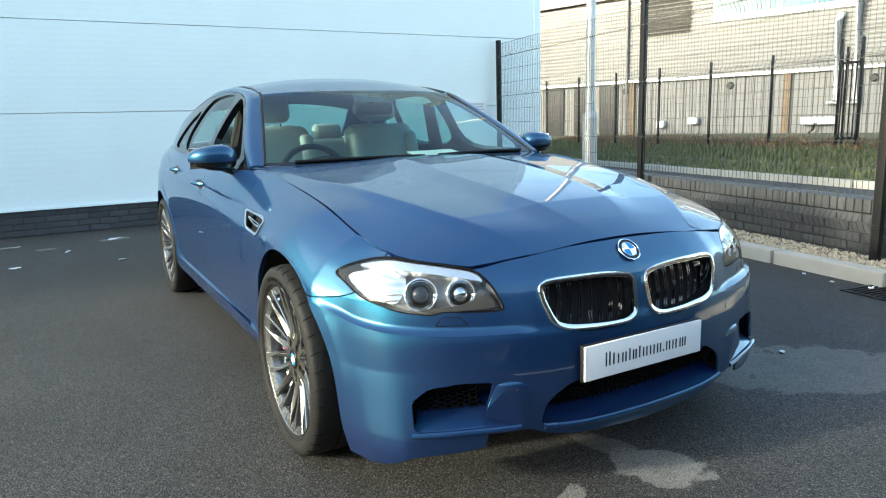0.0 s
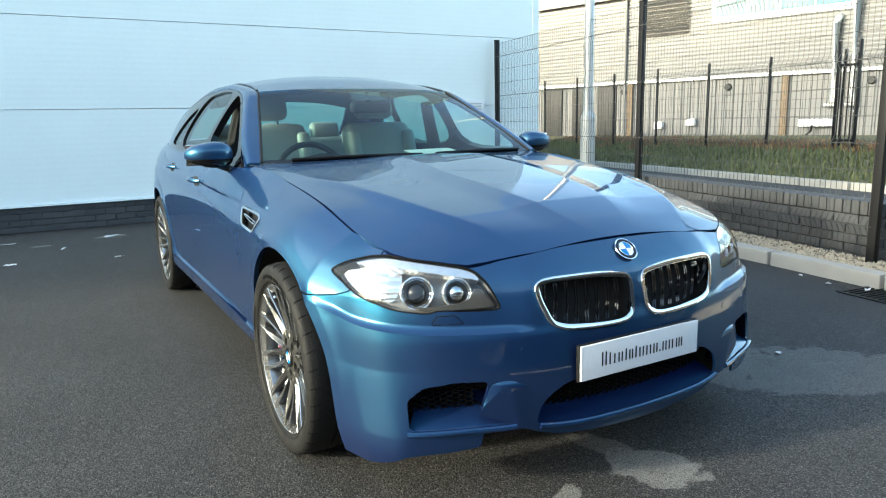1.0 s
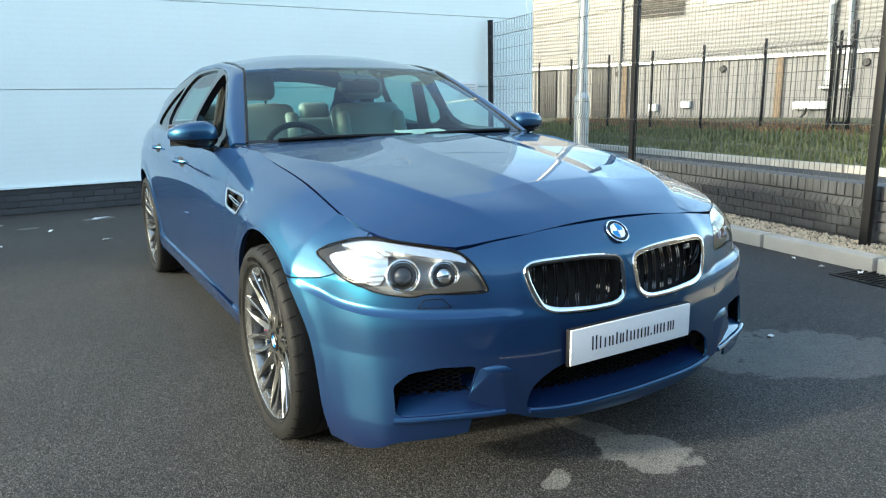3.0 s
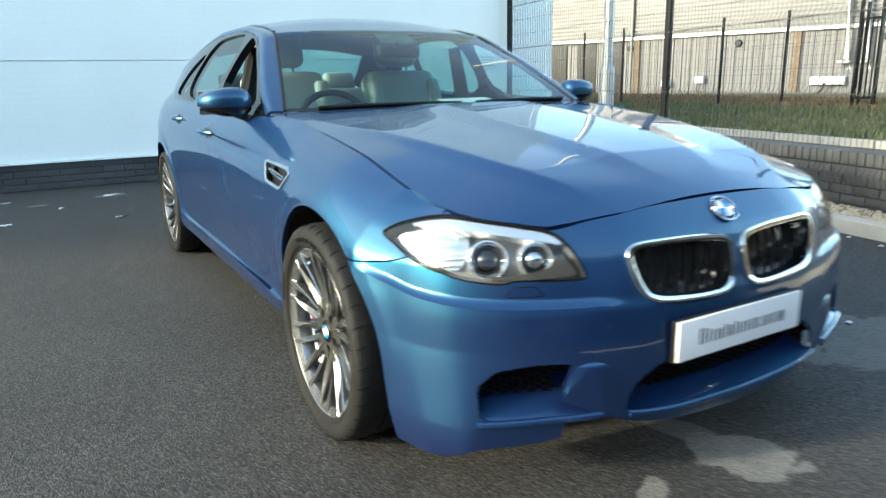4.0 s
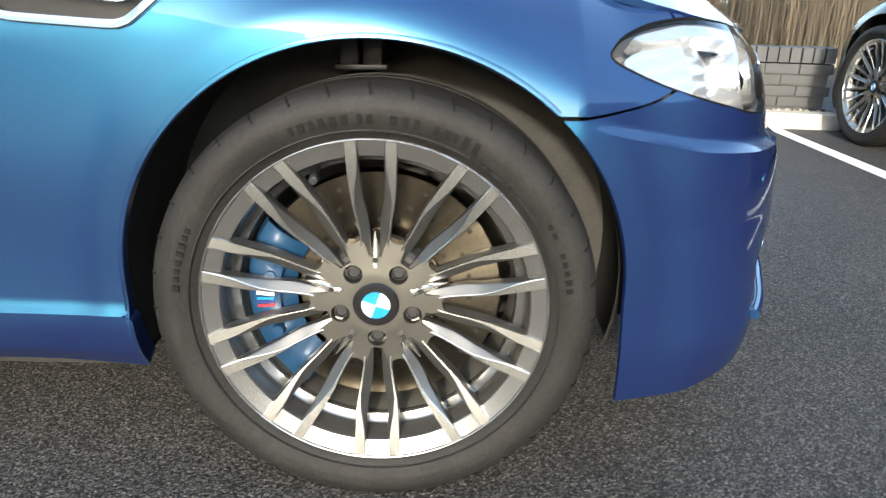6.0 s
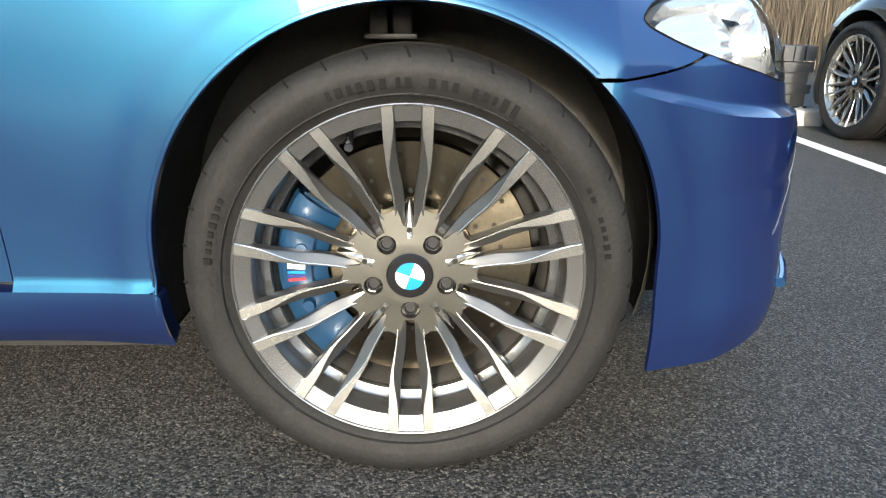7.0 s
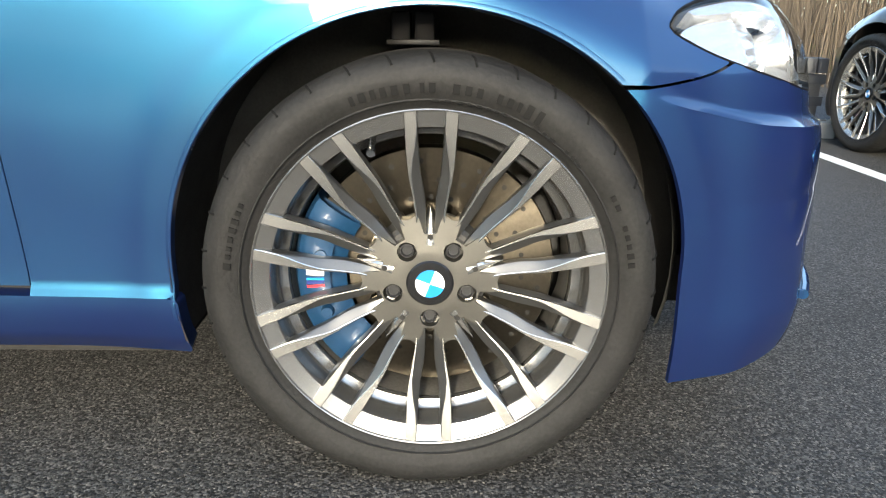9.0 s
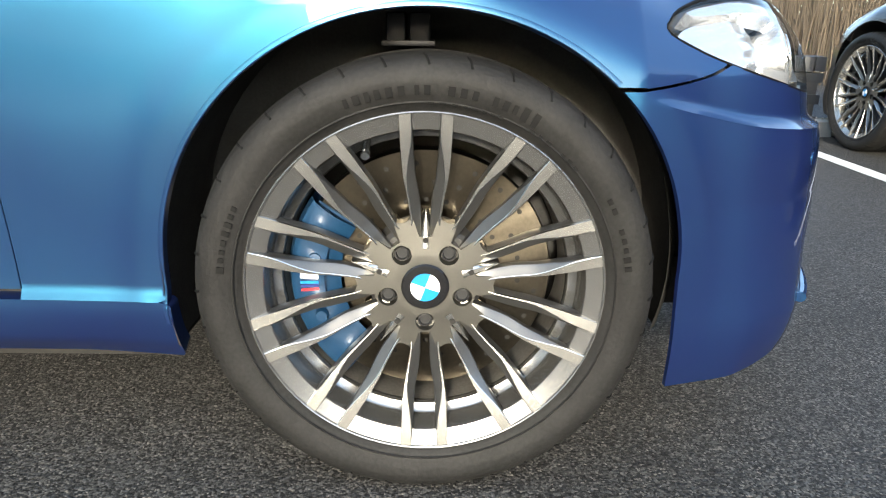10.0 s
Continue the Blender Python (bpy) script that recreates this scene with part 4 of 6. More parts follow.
def wheel_pieces():
    """Name, mesh bmesh, material, label of each piece of a wheel, brake left out."""
    out = []
    rim = revolve(((0.10, 0.2560), (-0.048, 0.2620), (-0.0600, 0.2680), (-0.0635, 0.2672), (-0.0645, 0.2655), (-0.0635, 0.2640), (-0.0605, 0.2628), (-0.0505, 0.2405), (-0.0475, 0.2390), (-0.0050, 0.2360), (-0.0025, 0.2340), (0.0025, 0.2235), (0.0060, 0.2220), (0.0120, 0.2218)), 160)
    barrel = revolve(((0.0118, 0.2210), (0.080, 0.2190), (0.130, 0.2330), (0.150, 0.2530)), 96)
    out.append(("rim", rim, ALLOY_RIM, "silver alloy rim with kerb-scuffed lip"))
    out.append(("barrel", barrel, ALLOY_BARREL, "silver inner barrel dulled by brake dust"))
    tyre = []
    for x, r in ((-0.050, 0.262), (-0.060, 0.2685), (-0.068, 0.280), (-0.075, 0.295), (-0.0775, 0.308), (-0.076, 0.318), (-0.0715, 0.327), (-0.066, 0.334)):
        tyre.append((x, r))
    for g in (-0.058, -0.036, -0.004, 0.030, 0.064, 0.098):
        d = 0.3425 - 6.0 * max(0, abs(g - 0.02) - 0.06) ** 2
        if g > 0.02:
            tyre += [(g - 0.011, d), (g - 0.010, d - 0.007), (g - 0.003, d - 0.007), (g - 0.002, d)]
        else:
            tyre.append((g, d - 0.003 * (g < -0.05)))
    tyre += [(0.115, 0.336), (0.126, 0.315), (0.128, 0.29), (0.115, 0.262)]
    out.append(("tyre", revolve(tyre, 128), RUBBER, "dusty black low profile tyre with raised sidewall lettering"))
    # shoulder sipes
    bm = bmesh.new()
    for k in range(36):
        m = Matrix.Rotation(2 * math.pi * k / 36, 4, "X")
        tube(bm, [m @ Vector(p) for p in ((-0.0705, -0.004, 0.3285), (-0.0660, -0.002, 0.3338), (-0.058, 0.0, 0.3382), (-0.040, 0.004, 0.3405))], 0.0019, 5)
    out.append(("shoulder_groove", bm, RUBBER_MARK, ""))
    # sidewall lettering as plain raised bars, in four arcs
    bm = bmesh.new()
    rng = random.Random(5)
    for a0, a1, r, hh in ((107, 121, 0.302, 0.021), (88, 104, 0.302, 0.021), (68, 85, 0.302, 0.021), (150, 172, 0.302, 0.012), (8, 30, 0.302, 0.012), (120, 138, 0.288, 0.006), (92, 112, 0.285, 0.005)):
        a = a1
        while a > a0:
            w = rng.uniform(1.9, 3.0)
            if rng.random() > 0.12:
                m = Matrix.Rotation(radians(a - w / 2 - 90), 4, "X")
                h2 = hh * rng.choice((0.75, 0.75, 1.1))
                tilt = Matrix.Translation((0, 0, r)) @ Matrix.Rotation(radians(-4), 4, "Y")
                box(bm, -0.0776, 0, 0, 0.0020, r * radians(w) * 0.62, h2 * 0.8, m @ tilt)
            a -= w + 0.4
    out.append(("sidewall_lettering", bm, RUBBER_MARK, ""))
    # tread wear rings on the sidewall
    bm = revolve(((-0.0705, 0.2785), (-0.0722, 0.2795), (-0.0712, 0.2815)), 96)
    out.append(("bead_ring", bm, RUBBER, ""))
    # hub
    dish = Curve((0.0, -0.031), (0.046, -0.031), (0.060, -0.0302), (0.074, -0.0293), (0.090, -0.0286), (0.104, -0.0281), (0.125, -0.0278))
    seats = [(0.060 * math.cos(radians(-90 + 72 * k)), 0.060 * math.sin(radians(-90 + 72 * k))) for k in range(5)]

    def hub_keep(y, z):
        r = np.hypot(y, z)
        a = np.mod(np.arctan2(z, y) + radians(18), radians(36)) - radians(18)
        w = np.abs(np.degrees(a))
        t = np.clip((11.5 - w) / 4.5, 0, 1)
        d = 0.078 + 0.026 * t * t * (3 - 2 * t) + 0.006 * np.clip(w / 7, 0, 1) ** 2 * t - r
        for a, b in seats:
            d = np.minimum(d, np.hypot(y - a, z - b) - 0.0150)
        return d

    g = np.linspace(-0.122, 0.122, 141)
    hub = sheet(lambda y, z: np.stack([dish(np.hypot(y, z)), y, z], -1), g, g, hub_keep, 0.024, 1, Vector((1, 0, 0)))
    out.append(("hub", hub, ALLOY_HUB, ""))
    for k in range(5):
        a = radians(-90 + 72 * k)
        y, z = 0.060 * math.cos(a), 0.060 * math.sin(a)
        bm = revolve(((-0.012, 0.0160), (-0.010, 0.0125), (-0.006, 0.0)), 24)
        bmesh.ops.translate(bm, verts=bm.verts, vec=(0, y, z))
        out.append(("bolt_seat", bm, ALLOY_SIDE, ""))
        bm = revolve(((-0.008, 0.0118), (-0.023, 0.0112), (-0.0245, 0.0090), (-0.019, 0.0078), (-0.019, 0.0)), 16)
        bmesh.ops.translate(bm, verts=bm.verts, vec=(0, y, z))
        out.append(("wheel_bolt", bm, DOORGREY, ""))
        a += radians(36)
        # dimple as a flat dark disc, the shade of its hollow painted in
        bm = revolve(((-0.0335, 0.0), (-0.0335, 0.0045)), 12)
        bmesh.ops.translate(bm, verts=bm.verts, vec=(0.002, 0.073 * math.cos(a), 0.073 * math.sin(a)))
        out.append(("dimple", bm, DARK_VOID, ""))
    # centre badge: a plain black ring round a quartered disc
    out.append(("centre_cap", revolve(((-0.0345, 0.0365), (-0.037, 0.034), (-0.0375, 0.0225), (-0.036, 0.0225)), 48), GLOSS_BLACK, "black ring badge"))
    for k in range(4):
        bm = bmesh.new()
        a0 = radians(90 * k + 20)
        c = bm.verts.new((-0.0385, 0, 0))
        ring = [bm.verts.new((-0.0372, 0.0228 * math.cos(a0 + radians(7.5 * i)), 0.0228 * math.sin(a0 + radians(7.5 * i)))) for i in range(13)]
        for i in range(12):
            bm.faces.new((c, ring[i], ring[i + 1]))
        out.append(("badge_quarter", bm, WHITE if k % 2 else SKYBLUE, ""))
    # ten pairs of spokes: a machined ridge along the wide gaps, a flank in shade-toned grey sloping to the slot, dark
    # sides
    edge = Curve((0.060, 0.0193), (0.0735, 0.0237), (0.080, 0.0230), (0.0977, 0.0229), (0.131, 0.0266), (0.171, 0.0333), (0.20, 0.0357), (0.235, 0.0373), (0.264, 0.0383))
    slot = Curve((0.060, 0.0060), (0.0977, 0.0065), (0.131, 0.0080), (0.155, 0.0116), (0.171, 0.0145), (0.20, 0.0166), (0.235, 0.0185), (0.264, 0.0193))
    width = Curve((0.060, 0.0045), (0.0977, 0.0032), (0.131, 0.0034), (0.160, 0.0046), (0.180, 0.0072), (0.20, 0.0112), (0.22, 0.0152), (0.24, 0.0172), (0.264, 0.0176))
    drop = Curve((0.060, 0.0025), (0.0977, 0.0070), (0.131, 0.0095), (0.171, 0.0090), (0.20, 0.0060), (0.225, 0.0025), (0.264, 0.0010))
    face = Curve((0.060, -0.0200), (0.080, -0.0258), (0.10, -0.0292), (0.13, -0.034), (0.18, -0.0455), (0.22, -0.0545), (0.25, -0.0605), (0.264, -0.0630))
    for k in range(10):
        for s in (-1, 1):
            bm = bmesh.new()
            rings = []
            for r in np.linspace(0.062, 0.2638, 40):
                e, g, w, f = float(edge(r)), float(slot(r)), float(width(r)), float(face(r))
                deep = 0.030 if r < 0.20 else 0.030 - 0.10 * (r - 0.20)
                d = float(drop(r))
                row = []
                for x, o in ((f + deep, e - 0.001), (f + 0.0026, e), (f + 0.0002, e - 0.0012), (f, e - w + 0.0006), (f + 0.0008, e - w - 0.0004), (f + 0.55 * d, 0.45 * (e - w) + 0.55 * g), (f + d, g + 0.0008), (f + d + 0.0030, g), (f + deep, g + 0.003)):
                    row.append(bm.verts.new((x, s * o, r)))
                rings.append(row)
            for a, b in zip(rings, rings[1:]):
                for i in range(8):
                    fc = bm.faces.new((a[i], a[i + 1], b[i + 1], b[i]))
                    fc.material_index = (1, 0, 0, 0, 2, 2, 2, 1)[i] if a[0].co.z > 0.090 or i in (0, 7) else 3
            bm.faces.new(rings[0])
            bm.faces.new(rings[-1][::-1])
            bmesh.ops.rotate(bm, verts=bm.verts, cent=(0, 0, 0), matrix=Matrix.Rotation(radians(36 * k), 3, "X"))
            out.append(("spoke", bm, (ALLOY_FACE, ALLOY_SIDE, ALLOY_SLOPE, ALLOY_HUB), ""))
    # teardrop ribs between every second pair
    for k in range(5):
        bm = bmesh.new()
        rings = []
        for r in np.linspace(0.060, 0.118, 12):
            t = (r - 0.060) / 0.058
            w, f = 0.0085 * (1 - t) ** 0.8 + 0.0006, -0.0312 + 0.006 * t
            rings.append([bm.verts.new((x, o, r)) for x, o in ((f + 0.02, -w - 0.003), (f + 0.003, -w), (f, -w * 0.45), (f, w * 0.45), (f + 0.003, w), (f + 0.02, w + 0.003))])
        for a, b in zip(rings, rings[1:]):
            for i in range(5):
                bm.faces.new((a[i], a[i + 1], b[i + 1], b[i]))
        bmesh.ops.rotate(bm, verts=bm.verts, cent=(0, 0, 0), matrix=Matrix.Rotation(radians(72 * k), 3, "X"))
        out.append(("rib", bm, ALLOY_FACE, ""))
    bm = bmesh.new()
    cyl(bm, (-0.028, 0, 0), (-0.066, 0, 0), 0.0060, 0.0055, 10)
    cyl(bm, (-0.066, 0, 0), (-0.074, 0, 0), 0.0075, 0.0065, 10)
    bmesh.ops.rotate(bm, verts=bm.verts, cent=(-0.03, 0, 0), matrix=Matrix.Rotation(radians(-28), 3, "Y"))
    bmesh.ops.translate(bm, verts=bm.verts, vec=(0.018, 0.085, 0.222))
    out.append(("valve", bm, CHROME, "chrome tyre valve"))
    return out


def brake_pieces():
    out = []
    bm = revolve(((0.030, 0.098), (0.030, 0.200), (0.034, 0.202), (0.058, 0.202), (0.062, 0.198), (0.062, 0.098)), 96)
    out.append(("brake_disc", bm, STEEL, "drilled steel brake disc with a bronze sheen"))
    bm = revolve(((-0.002, 0.0), (-0.002, 0.085), (0.004, 0.092), (0.034, 0.100)), 64)
    out.append(("disc_bell", bm, ALLOY_SIDE, ""))
    # drillings: flat black circles on the steel, with the holes' shade as colour
    bm = bmesh.new()
    for k in range(24):
        for j, r in enumerate((0.122, 0.150, 0.180)):
            a = 2 * math.pi * (k + 0.33 * j) / 24
            m = Matrix.Translation((0.0293, r * math.cos(a), r * math.sin(a))) @ Matrix.Rotation(radians(90), 4, "Y")
            bmesh.ops.create_circle(bm, cap_ends=True, segments=10, radius=0.0042, matrix=m)
    out.append(("drilling", bm, DARK_VOID, ""))
    for k in range(12):
        bm = bmesh.new()
        a = 2 * math.pi * k / 12
        m = Matrix.Translation((0.012, 0.1015 * math.cos(a), 0.1015 * math.sin(a))) @ Matrix.Rotation(a, 4, "X")
        box(bm, 0.008, 0, 0, 0.02, 0.014, 0.02, m, bevel=0.003)
        out.append(("disc_lug", bm, STEEL, ""))
    # caliper: behind the axle, towards the car's rear (+y)
    prof = ((0.012, 0.135), (0.004, 0.150), (-0.004, 0.170), (-0.004, 0.195), (0.004, 0.212), (0.020, 0.218), (0.085, 0.218), (0.085, 0.205), (0.024, 0.205), (0.024, 0.140), (0.012, 0.135))
    out.append(("caliper", revolve(prof, 28, radians(-52), radians(36)), CALIPER, "blue painted brake caliper"))
    bm = revolve(((-0.010, 0.158), (-0.012, 0.166), (-0.012, 0.200), (-0.008, 0.207)), 16, radians(-14), radians(24))
    out.append(("caliper_bridge", bm, CALIPER, ""))
    for w in (-20, 12):
        bm = bmesh.new()
        a = radians(w)
        cyl(bm, (-0.006, 0.175 * math.cos(a), 0.175 * math.sin(a)), (-0.016, 0.175 * math.cos(a), 0.175 * math.sin(a)), 0.011, 0.009, 14)
        out.append(("caliper_bolt", bm, CALIPER, ""))
    for i, (a, mtl) in enumerate(((-4.6, RED), (-2.6, NAVY), (-0.8, SKYBLUE))):
        bm = bmesh.new()
        box(bm, -0.0135, 0, 0.181, 0.001, 0.0042, 0.028, Matrix.Rotation(radians(a - 90), 4, "X") @ Matrix.Translation((0, 0, 0)))
        out.append(("stripe", bm, mtl, ""))
    bm = bmesh.new()
    box(bm, -0.0135, 0, 0.181, 0.001, 0.012, 0.028, Matrix.Rotation(radians(3.0 - 90), 4, "X"))
    out.append(("badge", bm, WHITE, ""))
    return out


def keep_mesh(name, bm, materials, grow=1.0):
    bmesh.ops.scale(bm, vec=(1, grow, grow), verts=bm.verts)
    me = bpy.data.meshes.new(name)
    bmesh.ops.recalc_face_normals(bm, faces=bm.faces)
    for f in bm.faces:
        f.smooth = True
    for e in bm.edges:
        if len(e.link_faces) == 2 and e.calc_face_angle(0) > radians(32):
            e.smooth = False
    bm.to_mesh(me)
    bm.free()
    for m in materials if isinstance(materials, tuple) else (materials,):
        me.materials.append(m)
    return me


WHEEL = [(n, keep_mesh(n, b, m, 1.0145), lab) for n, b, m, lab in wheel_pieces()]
BRAKE = [(n, keep_mesh(n, b, m), lab) for n, b, m, lab in brake_pieces()]
AXLE_Z = 0.345


def add_wheel(car, x, y, side, brake=True, turn=0.0):
    """side -1: the car's right. The rim carries all other pieces of its wheel."""
    m = Matrix.Translation((side * x, y, AXLE_Z)) @ (Matrix() if side < 0 else Matrix.Rotation(math.pi, 4, "Z")) @ Matrix.Rotation(radians(turn), 4, "X")
    wheel = new("wheel", WHEEL[0][1])
    wheel.parent, wheel.matrix_local = car, m
    tagged(wheel, "twenty spoke silver alloy wheel with a dusty tyre")
    for n, me, lab in WHEEL[1:]:
        ob = new(n, me)
        ob.parent = wheel
        if n in ("shoulder_groove", "sidewall_lettering"):
            ob["kind"] = "stuff"
        if lab:
            tagged(ob, lab)
    back = Matrix() if side < 0 else Matrix.Diagonal((1, -1, 1, 1))
    unit = new("brake", BRAKE[0][1])
    unit.parent, unit.matrix_local = car, Matrix.Translation((side * x, y, AXLE_Z)) @ (Matrix() if side < 0 else Matrix.Rotation(math.pi, 4, "Z")) @ back
    for n, me, lab in BRAKE[1:]:
        ob = new(n, me)
        ob.parent = unit
        if n == "drilling":
            ob["kind"] = "stuff"
        if lab:
            tagged(ob, lab)


# ---- the blue saloon: nose towards -y, right flank towards -x, front axle at y = 0 ----
NU = 1.2  # metres of nose per unit of u


def nose_p(p, z):
    p, z = np.broadcast_arrays(np.asarray(p, float), np.asarray(z, float))
    near = nose(np.minimum(p, NU).ravel() / NU, z.ravel())
    past = flank(NOSE_END + np.maximum(p.ravel() - NU, 0), z.ravel())
    return np.where((p.ravel() > NU)[:, None], past, near)


def flank(y, z):
    y, z = np.asarray(y, float), np.asarray(z, float)
    x = side_x(y, z)
    low = ROW_Z[6](y)
    x = x - 0.007 * np.exp(-(((z - low + 0.028) / 0.018) ** 2)) * np.clip((y - 0.5) / 0.4, 0, 1) * np.clip((3.6 - y) / 0.5, 0, 1)
    return np.stack([x, y, z], -1)


def S(*pairs):
    """Outline on the nose, from (u, z) pairs."""
    return [(u * NU, z) for u, z in pairs]


HEADLIGHT = smooth_loop(S((0.965, 0.724), (0.93, 0.752), (0.85, 0.772), (0.76, 0.781), (0.615, 0.766), (0.49, 0.746), (0.44, 0.700), (0.408, 0.632), (0.43, 0.626), (0.50, 0.628), (0.57, 0.634), (0.605, 0.624), (0.69, 0.634), (0.79, 0.660), (0.88, 0.688)), 2)
FOG = smooth_loop(S((0.69, 0.285), (0.685, 0.375), (0.635, 0.415), (0.55, 0.428), (0.462, 0.425), (0.485, 0.345), (0.39, 0.272), (0.485, 0.278)), 3, 0.10)
INTAKE = smooth_loop(S((0.345, 0.265), (0.325, 0.345), (0.235, 0.405), (-0.235, 0.405), (-0.325, 0.345), (-0.345, 0.265), (-0.26, 0.252), (0, 0.246), (0.26, 0.252)), 2)
KIDNEY = smooth_loop(S((0.022, 0.565), (0.060, 0.540), (0.14, 0.540), (0.25, 0.552), (0.292, 0.572), (0.318, 0.640), (0.326, 0.688), (0.30, 0.704), (0.14, 0.702), (0.035, 0.690), (0.016, 0.665)), 2)
HOOD_Z = Curve((0, 0.790), (0.21, 0.785), (0.39, 0.765), (0.50, 0.748), (0.62, 0.766), (0.76, 0.783), (1.0, 0.83))
FOOT_Z = Curve((0, 0.200), (0.09, 0.203), (0.26, 0.222), (0.345, 0.248), (0.375, 0.262), (0.478, 0.268), (0.492, 0.218), (0.70, 0.198), (0.75, 0.178), (0.80, 0.162), (0.86, 0.152), (1.0, 0.146))
SEAM_Z = Curve((0.80, 0.72), (0.85, 0.676), (0.89, 0.662), (0.925, 0.655), (1.0, 0.646))


def arch_sd(y, z, yc=0.0):
    return np.where(z > ARCH_Z, np.hypot(y - yc, z - ARCH_Z) - ARCH_R, np.abs(y - yc) - ARCH_R - np.where(y < yc, 0.06, 0.0) * (ARCH_Z - z))


def under_seam(p, z):
    u = p / NU
    return np.where(u > 0.80, SEAM_Z(u) - z - 0.002, 1.0)


def bumper_keep(p, z):
    a = np.abs(p)
    d = np.minimum(HOOD_Z(a / NU) - 0.003 - z, z - FOOT_Z(a / NU))
    for loop in (HEADLIGHT, FOG, KIDNEY):
        d = np.minimum(d, -poly_sd(a, z, loop))
    d = np.minimum(d, -poly_sd(p, z, INTAKE))
    d = np.minimum(d, under_seam(a, z))
    w = nose_p(a, z)
    return np.minimum(d, arch_sd(w[..., 1].reshape(np.shape(z)), z))


def nose_both(p, z):
    w = nose_p(np.abs(p), z)
    return w * np.stack([np.where(np.asarray(p) < 0, -1.0, 1.0), np.ones_like(w[:, 0]), np.ones_like(w[:, 0])], -1)


def build_car():
    car = tagged(new("saloon_car", None), "metallic blue sports saloon with silver twin-spoke wheels, parked", "car")
    # one row of the grid runs along the crease under the headlights
    ps = np.linspace(-NU - 0.06, NU + 0.06, 315)
    crease = CREASE_Z(np.abs(ps) / NU)[:, None]
    rows = np.concatenate([0.132 + (crease - 0.132) * np.linspace(0, 1, 96), crease + (0.80 - crease) * np.linspace(0, 1, 56)[1:]], 1)
    grid = (np.repeat(ps[:, None], rows.shape[1], 1), rows)
    bumper = part("front_bumper", sheet(nose_both, None, None, bumper_keep, 0.008, -1, None, grid), PAINT, car, angle=24)
    # dark core behind every opening of the nose, its black standing in for shade
    bm = sheet(lambda p, z: nose_both(p, z) * np.array([0.90, 1, 1]) + np.array([0, 0.11, 0]), np.linspace(-0.98 * NU * 0.75, 0.98 * NU * 0.75, 60), np.linspace(0.20, 0.74, 20))
    part("grille_shadow_panel", bm, DARK_VOID, car)
    # bumper details
    for s in (-1, 1):
        for u, z in ((0.675, 0.523), (0.37, 0.505)):
            w = offset_fn(nose_p, 0.0015)(np.array([u * NU]), np.array([z]))[0]
            w2 = offset_fn(nose_p, 0.004)(np.array([u * NU]), np.array([z]))[0]
            bm = bmesh.new()
            a, b = Vector((s * w[0], w[1], w[2])), Vector((s * w2[0], w2[1], w2[2]))
            cyl(bm, a - (b - a) * 3, a, 0.011, 0.011, 20)
            part("parking_sensor", bm, PAINT, bumper)
        loop = smooth_loop(S((0.595, 0.594), (0.578, 0.618), (0.530, 0.619), (0.508, 0.594)), 3, 0.07)
        part("washer_cover", band(nose_p, loop, 0.0012, 0.0012, 0.0006, -0.002, s), GLOSS_BLACK, bumper)
        # folded strut between the side and the middle intake
        node = {}
        bm = bmesh.new()
        for key, u, z, out in (("a", 0.463, 0.424, -0.003), ("b", 0.40, 0.424, -0.003), ("c", 0.333, 0.392, -0.002), ("d", 0.486, 0.344, 0.004), ("e", 0.380, 0.266, 0.010), ("f", 0.343, 0.256, 0.0), ("g", 0.420, 0.414, 0.010), ("h", 0.478, 0.335, -0.05), ("k", 0.43, 0.424, -0.05)):
            w = offset_fn(nose_p, out)(np.array([u * NU]), np.array([z]))[0]
            node[key] = bm.verts.new((s * w[0], w[1], w[2]))
        for f in ("abg", "bcg", "agd", "dge", "gcfe", "adhk"):
            bm.faces.new([node[k] for k in f])
        bmesh.ops.recalc_face_normals(bm, faces=bm.faces)
        bmesh.ops.bevel(bm, geom=[e for e in bm.edges if len(e.link_faces) == 2], offset=0.011, segments=5, profile=0.5, affect="EDGES")
        part("intake_strut", bm, PAINT, bumper, angle=40)
        # honeycomb in the side intakes
        items = hex_mesh(FOG, 0.075, s)
        ob = mesh_ob("honeycomb", *boxes_mesh(items), SEAL)
        ob.parent, ob["kind"] = bumper, "stuff"
        # blade under the side intake
        bm = sheet(lambda p, z: offset_fn(nose_p, 0.006)(p, z) + np.array([0, 0.0, 0]), np.linspace(0.505 * NU, 0.70 * NU, 40), np.linspace(0.268, 0.284, 4), None, 0.05, s)
        part("intake_blade", bm, PAINT, bumper)
        # sloping floor of the side intake
        bm = sheet(lambda p, t: nose_p(p, np.full_like(p, 0.282)) * np.stack([1 - 0.10 * t, np.ones_like(t), np.zeros_like(t)], -1) + np.stack([0 * t, 0.095 * t, 0.283 + 0.075 * t], -1), np.linspace(0.40 * NU, 0.692 * NU, 40), np.linspace(0, 1, 6), None, 0, s)
        part("intake_floor", bm, PAINT, bumper)
    for lo, hi in ((-0.335, 0.335), (-0.70, -0.40), (0.40, 0.70)):
        us = np.linspace(lo, hi, 40)
        zz = np.where(np.abs(us) < 0.36, 0.2475 + 0.02 * (np.abs(us) / 0.345) ** 3, 0.276)
        w = nose_both(us * NU, zz)
        bm = bmesh.new()
        tube(bm, [(-a, b - 0.006, c) for a, b, c in w], 0.010, 10)
        part("intake_lip", bm, PAINT, bumper)
    ob = mesh_ob("honeycomb", *boxes_mesh(hex_mesh(INTAKE, 0.085, 1, True)), SEAL)
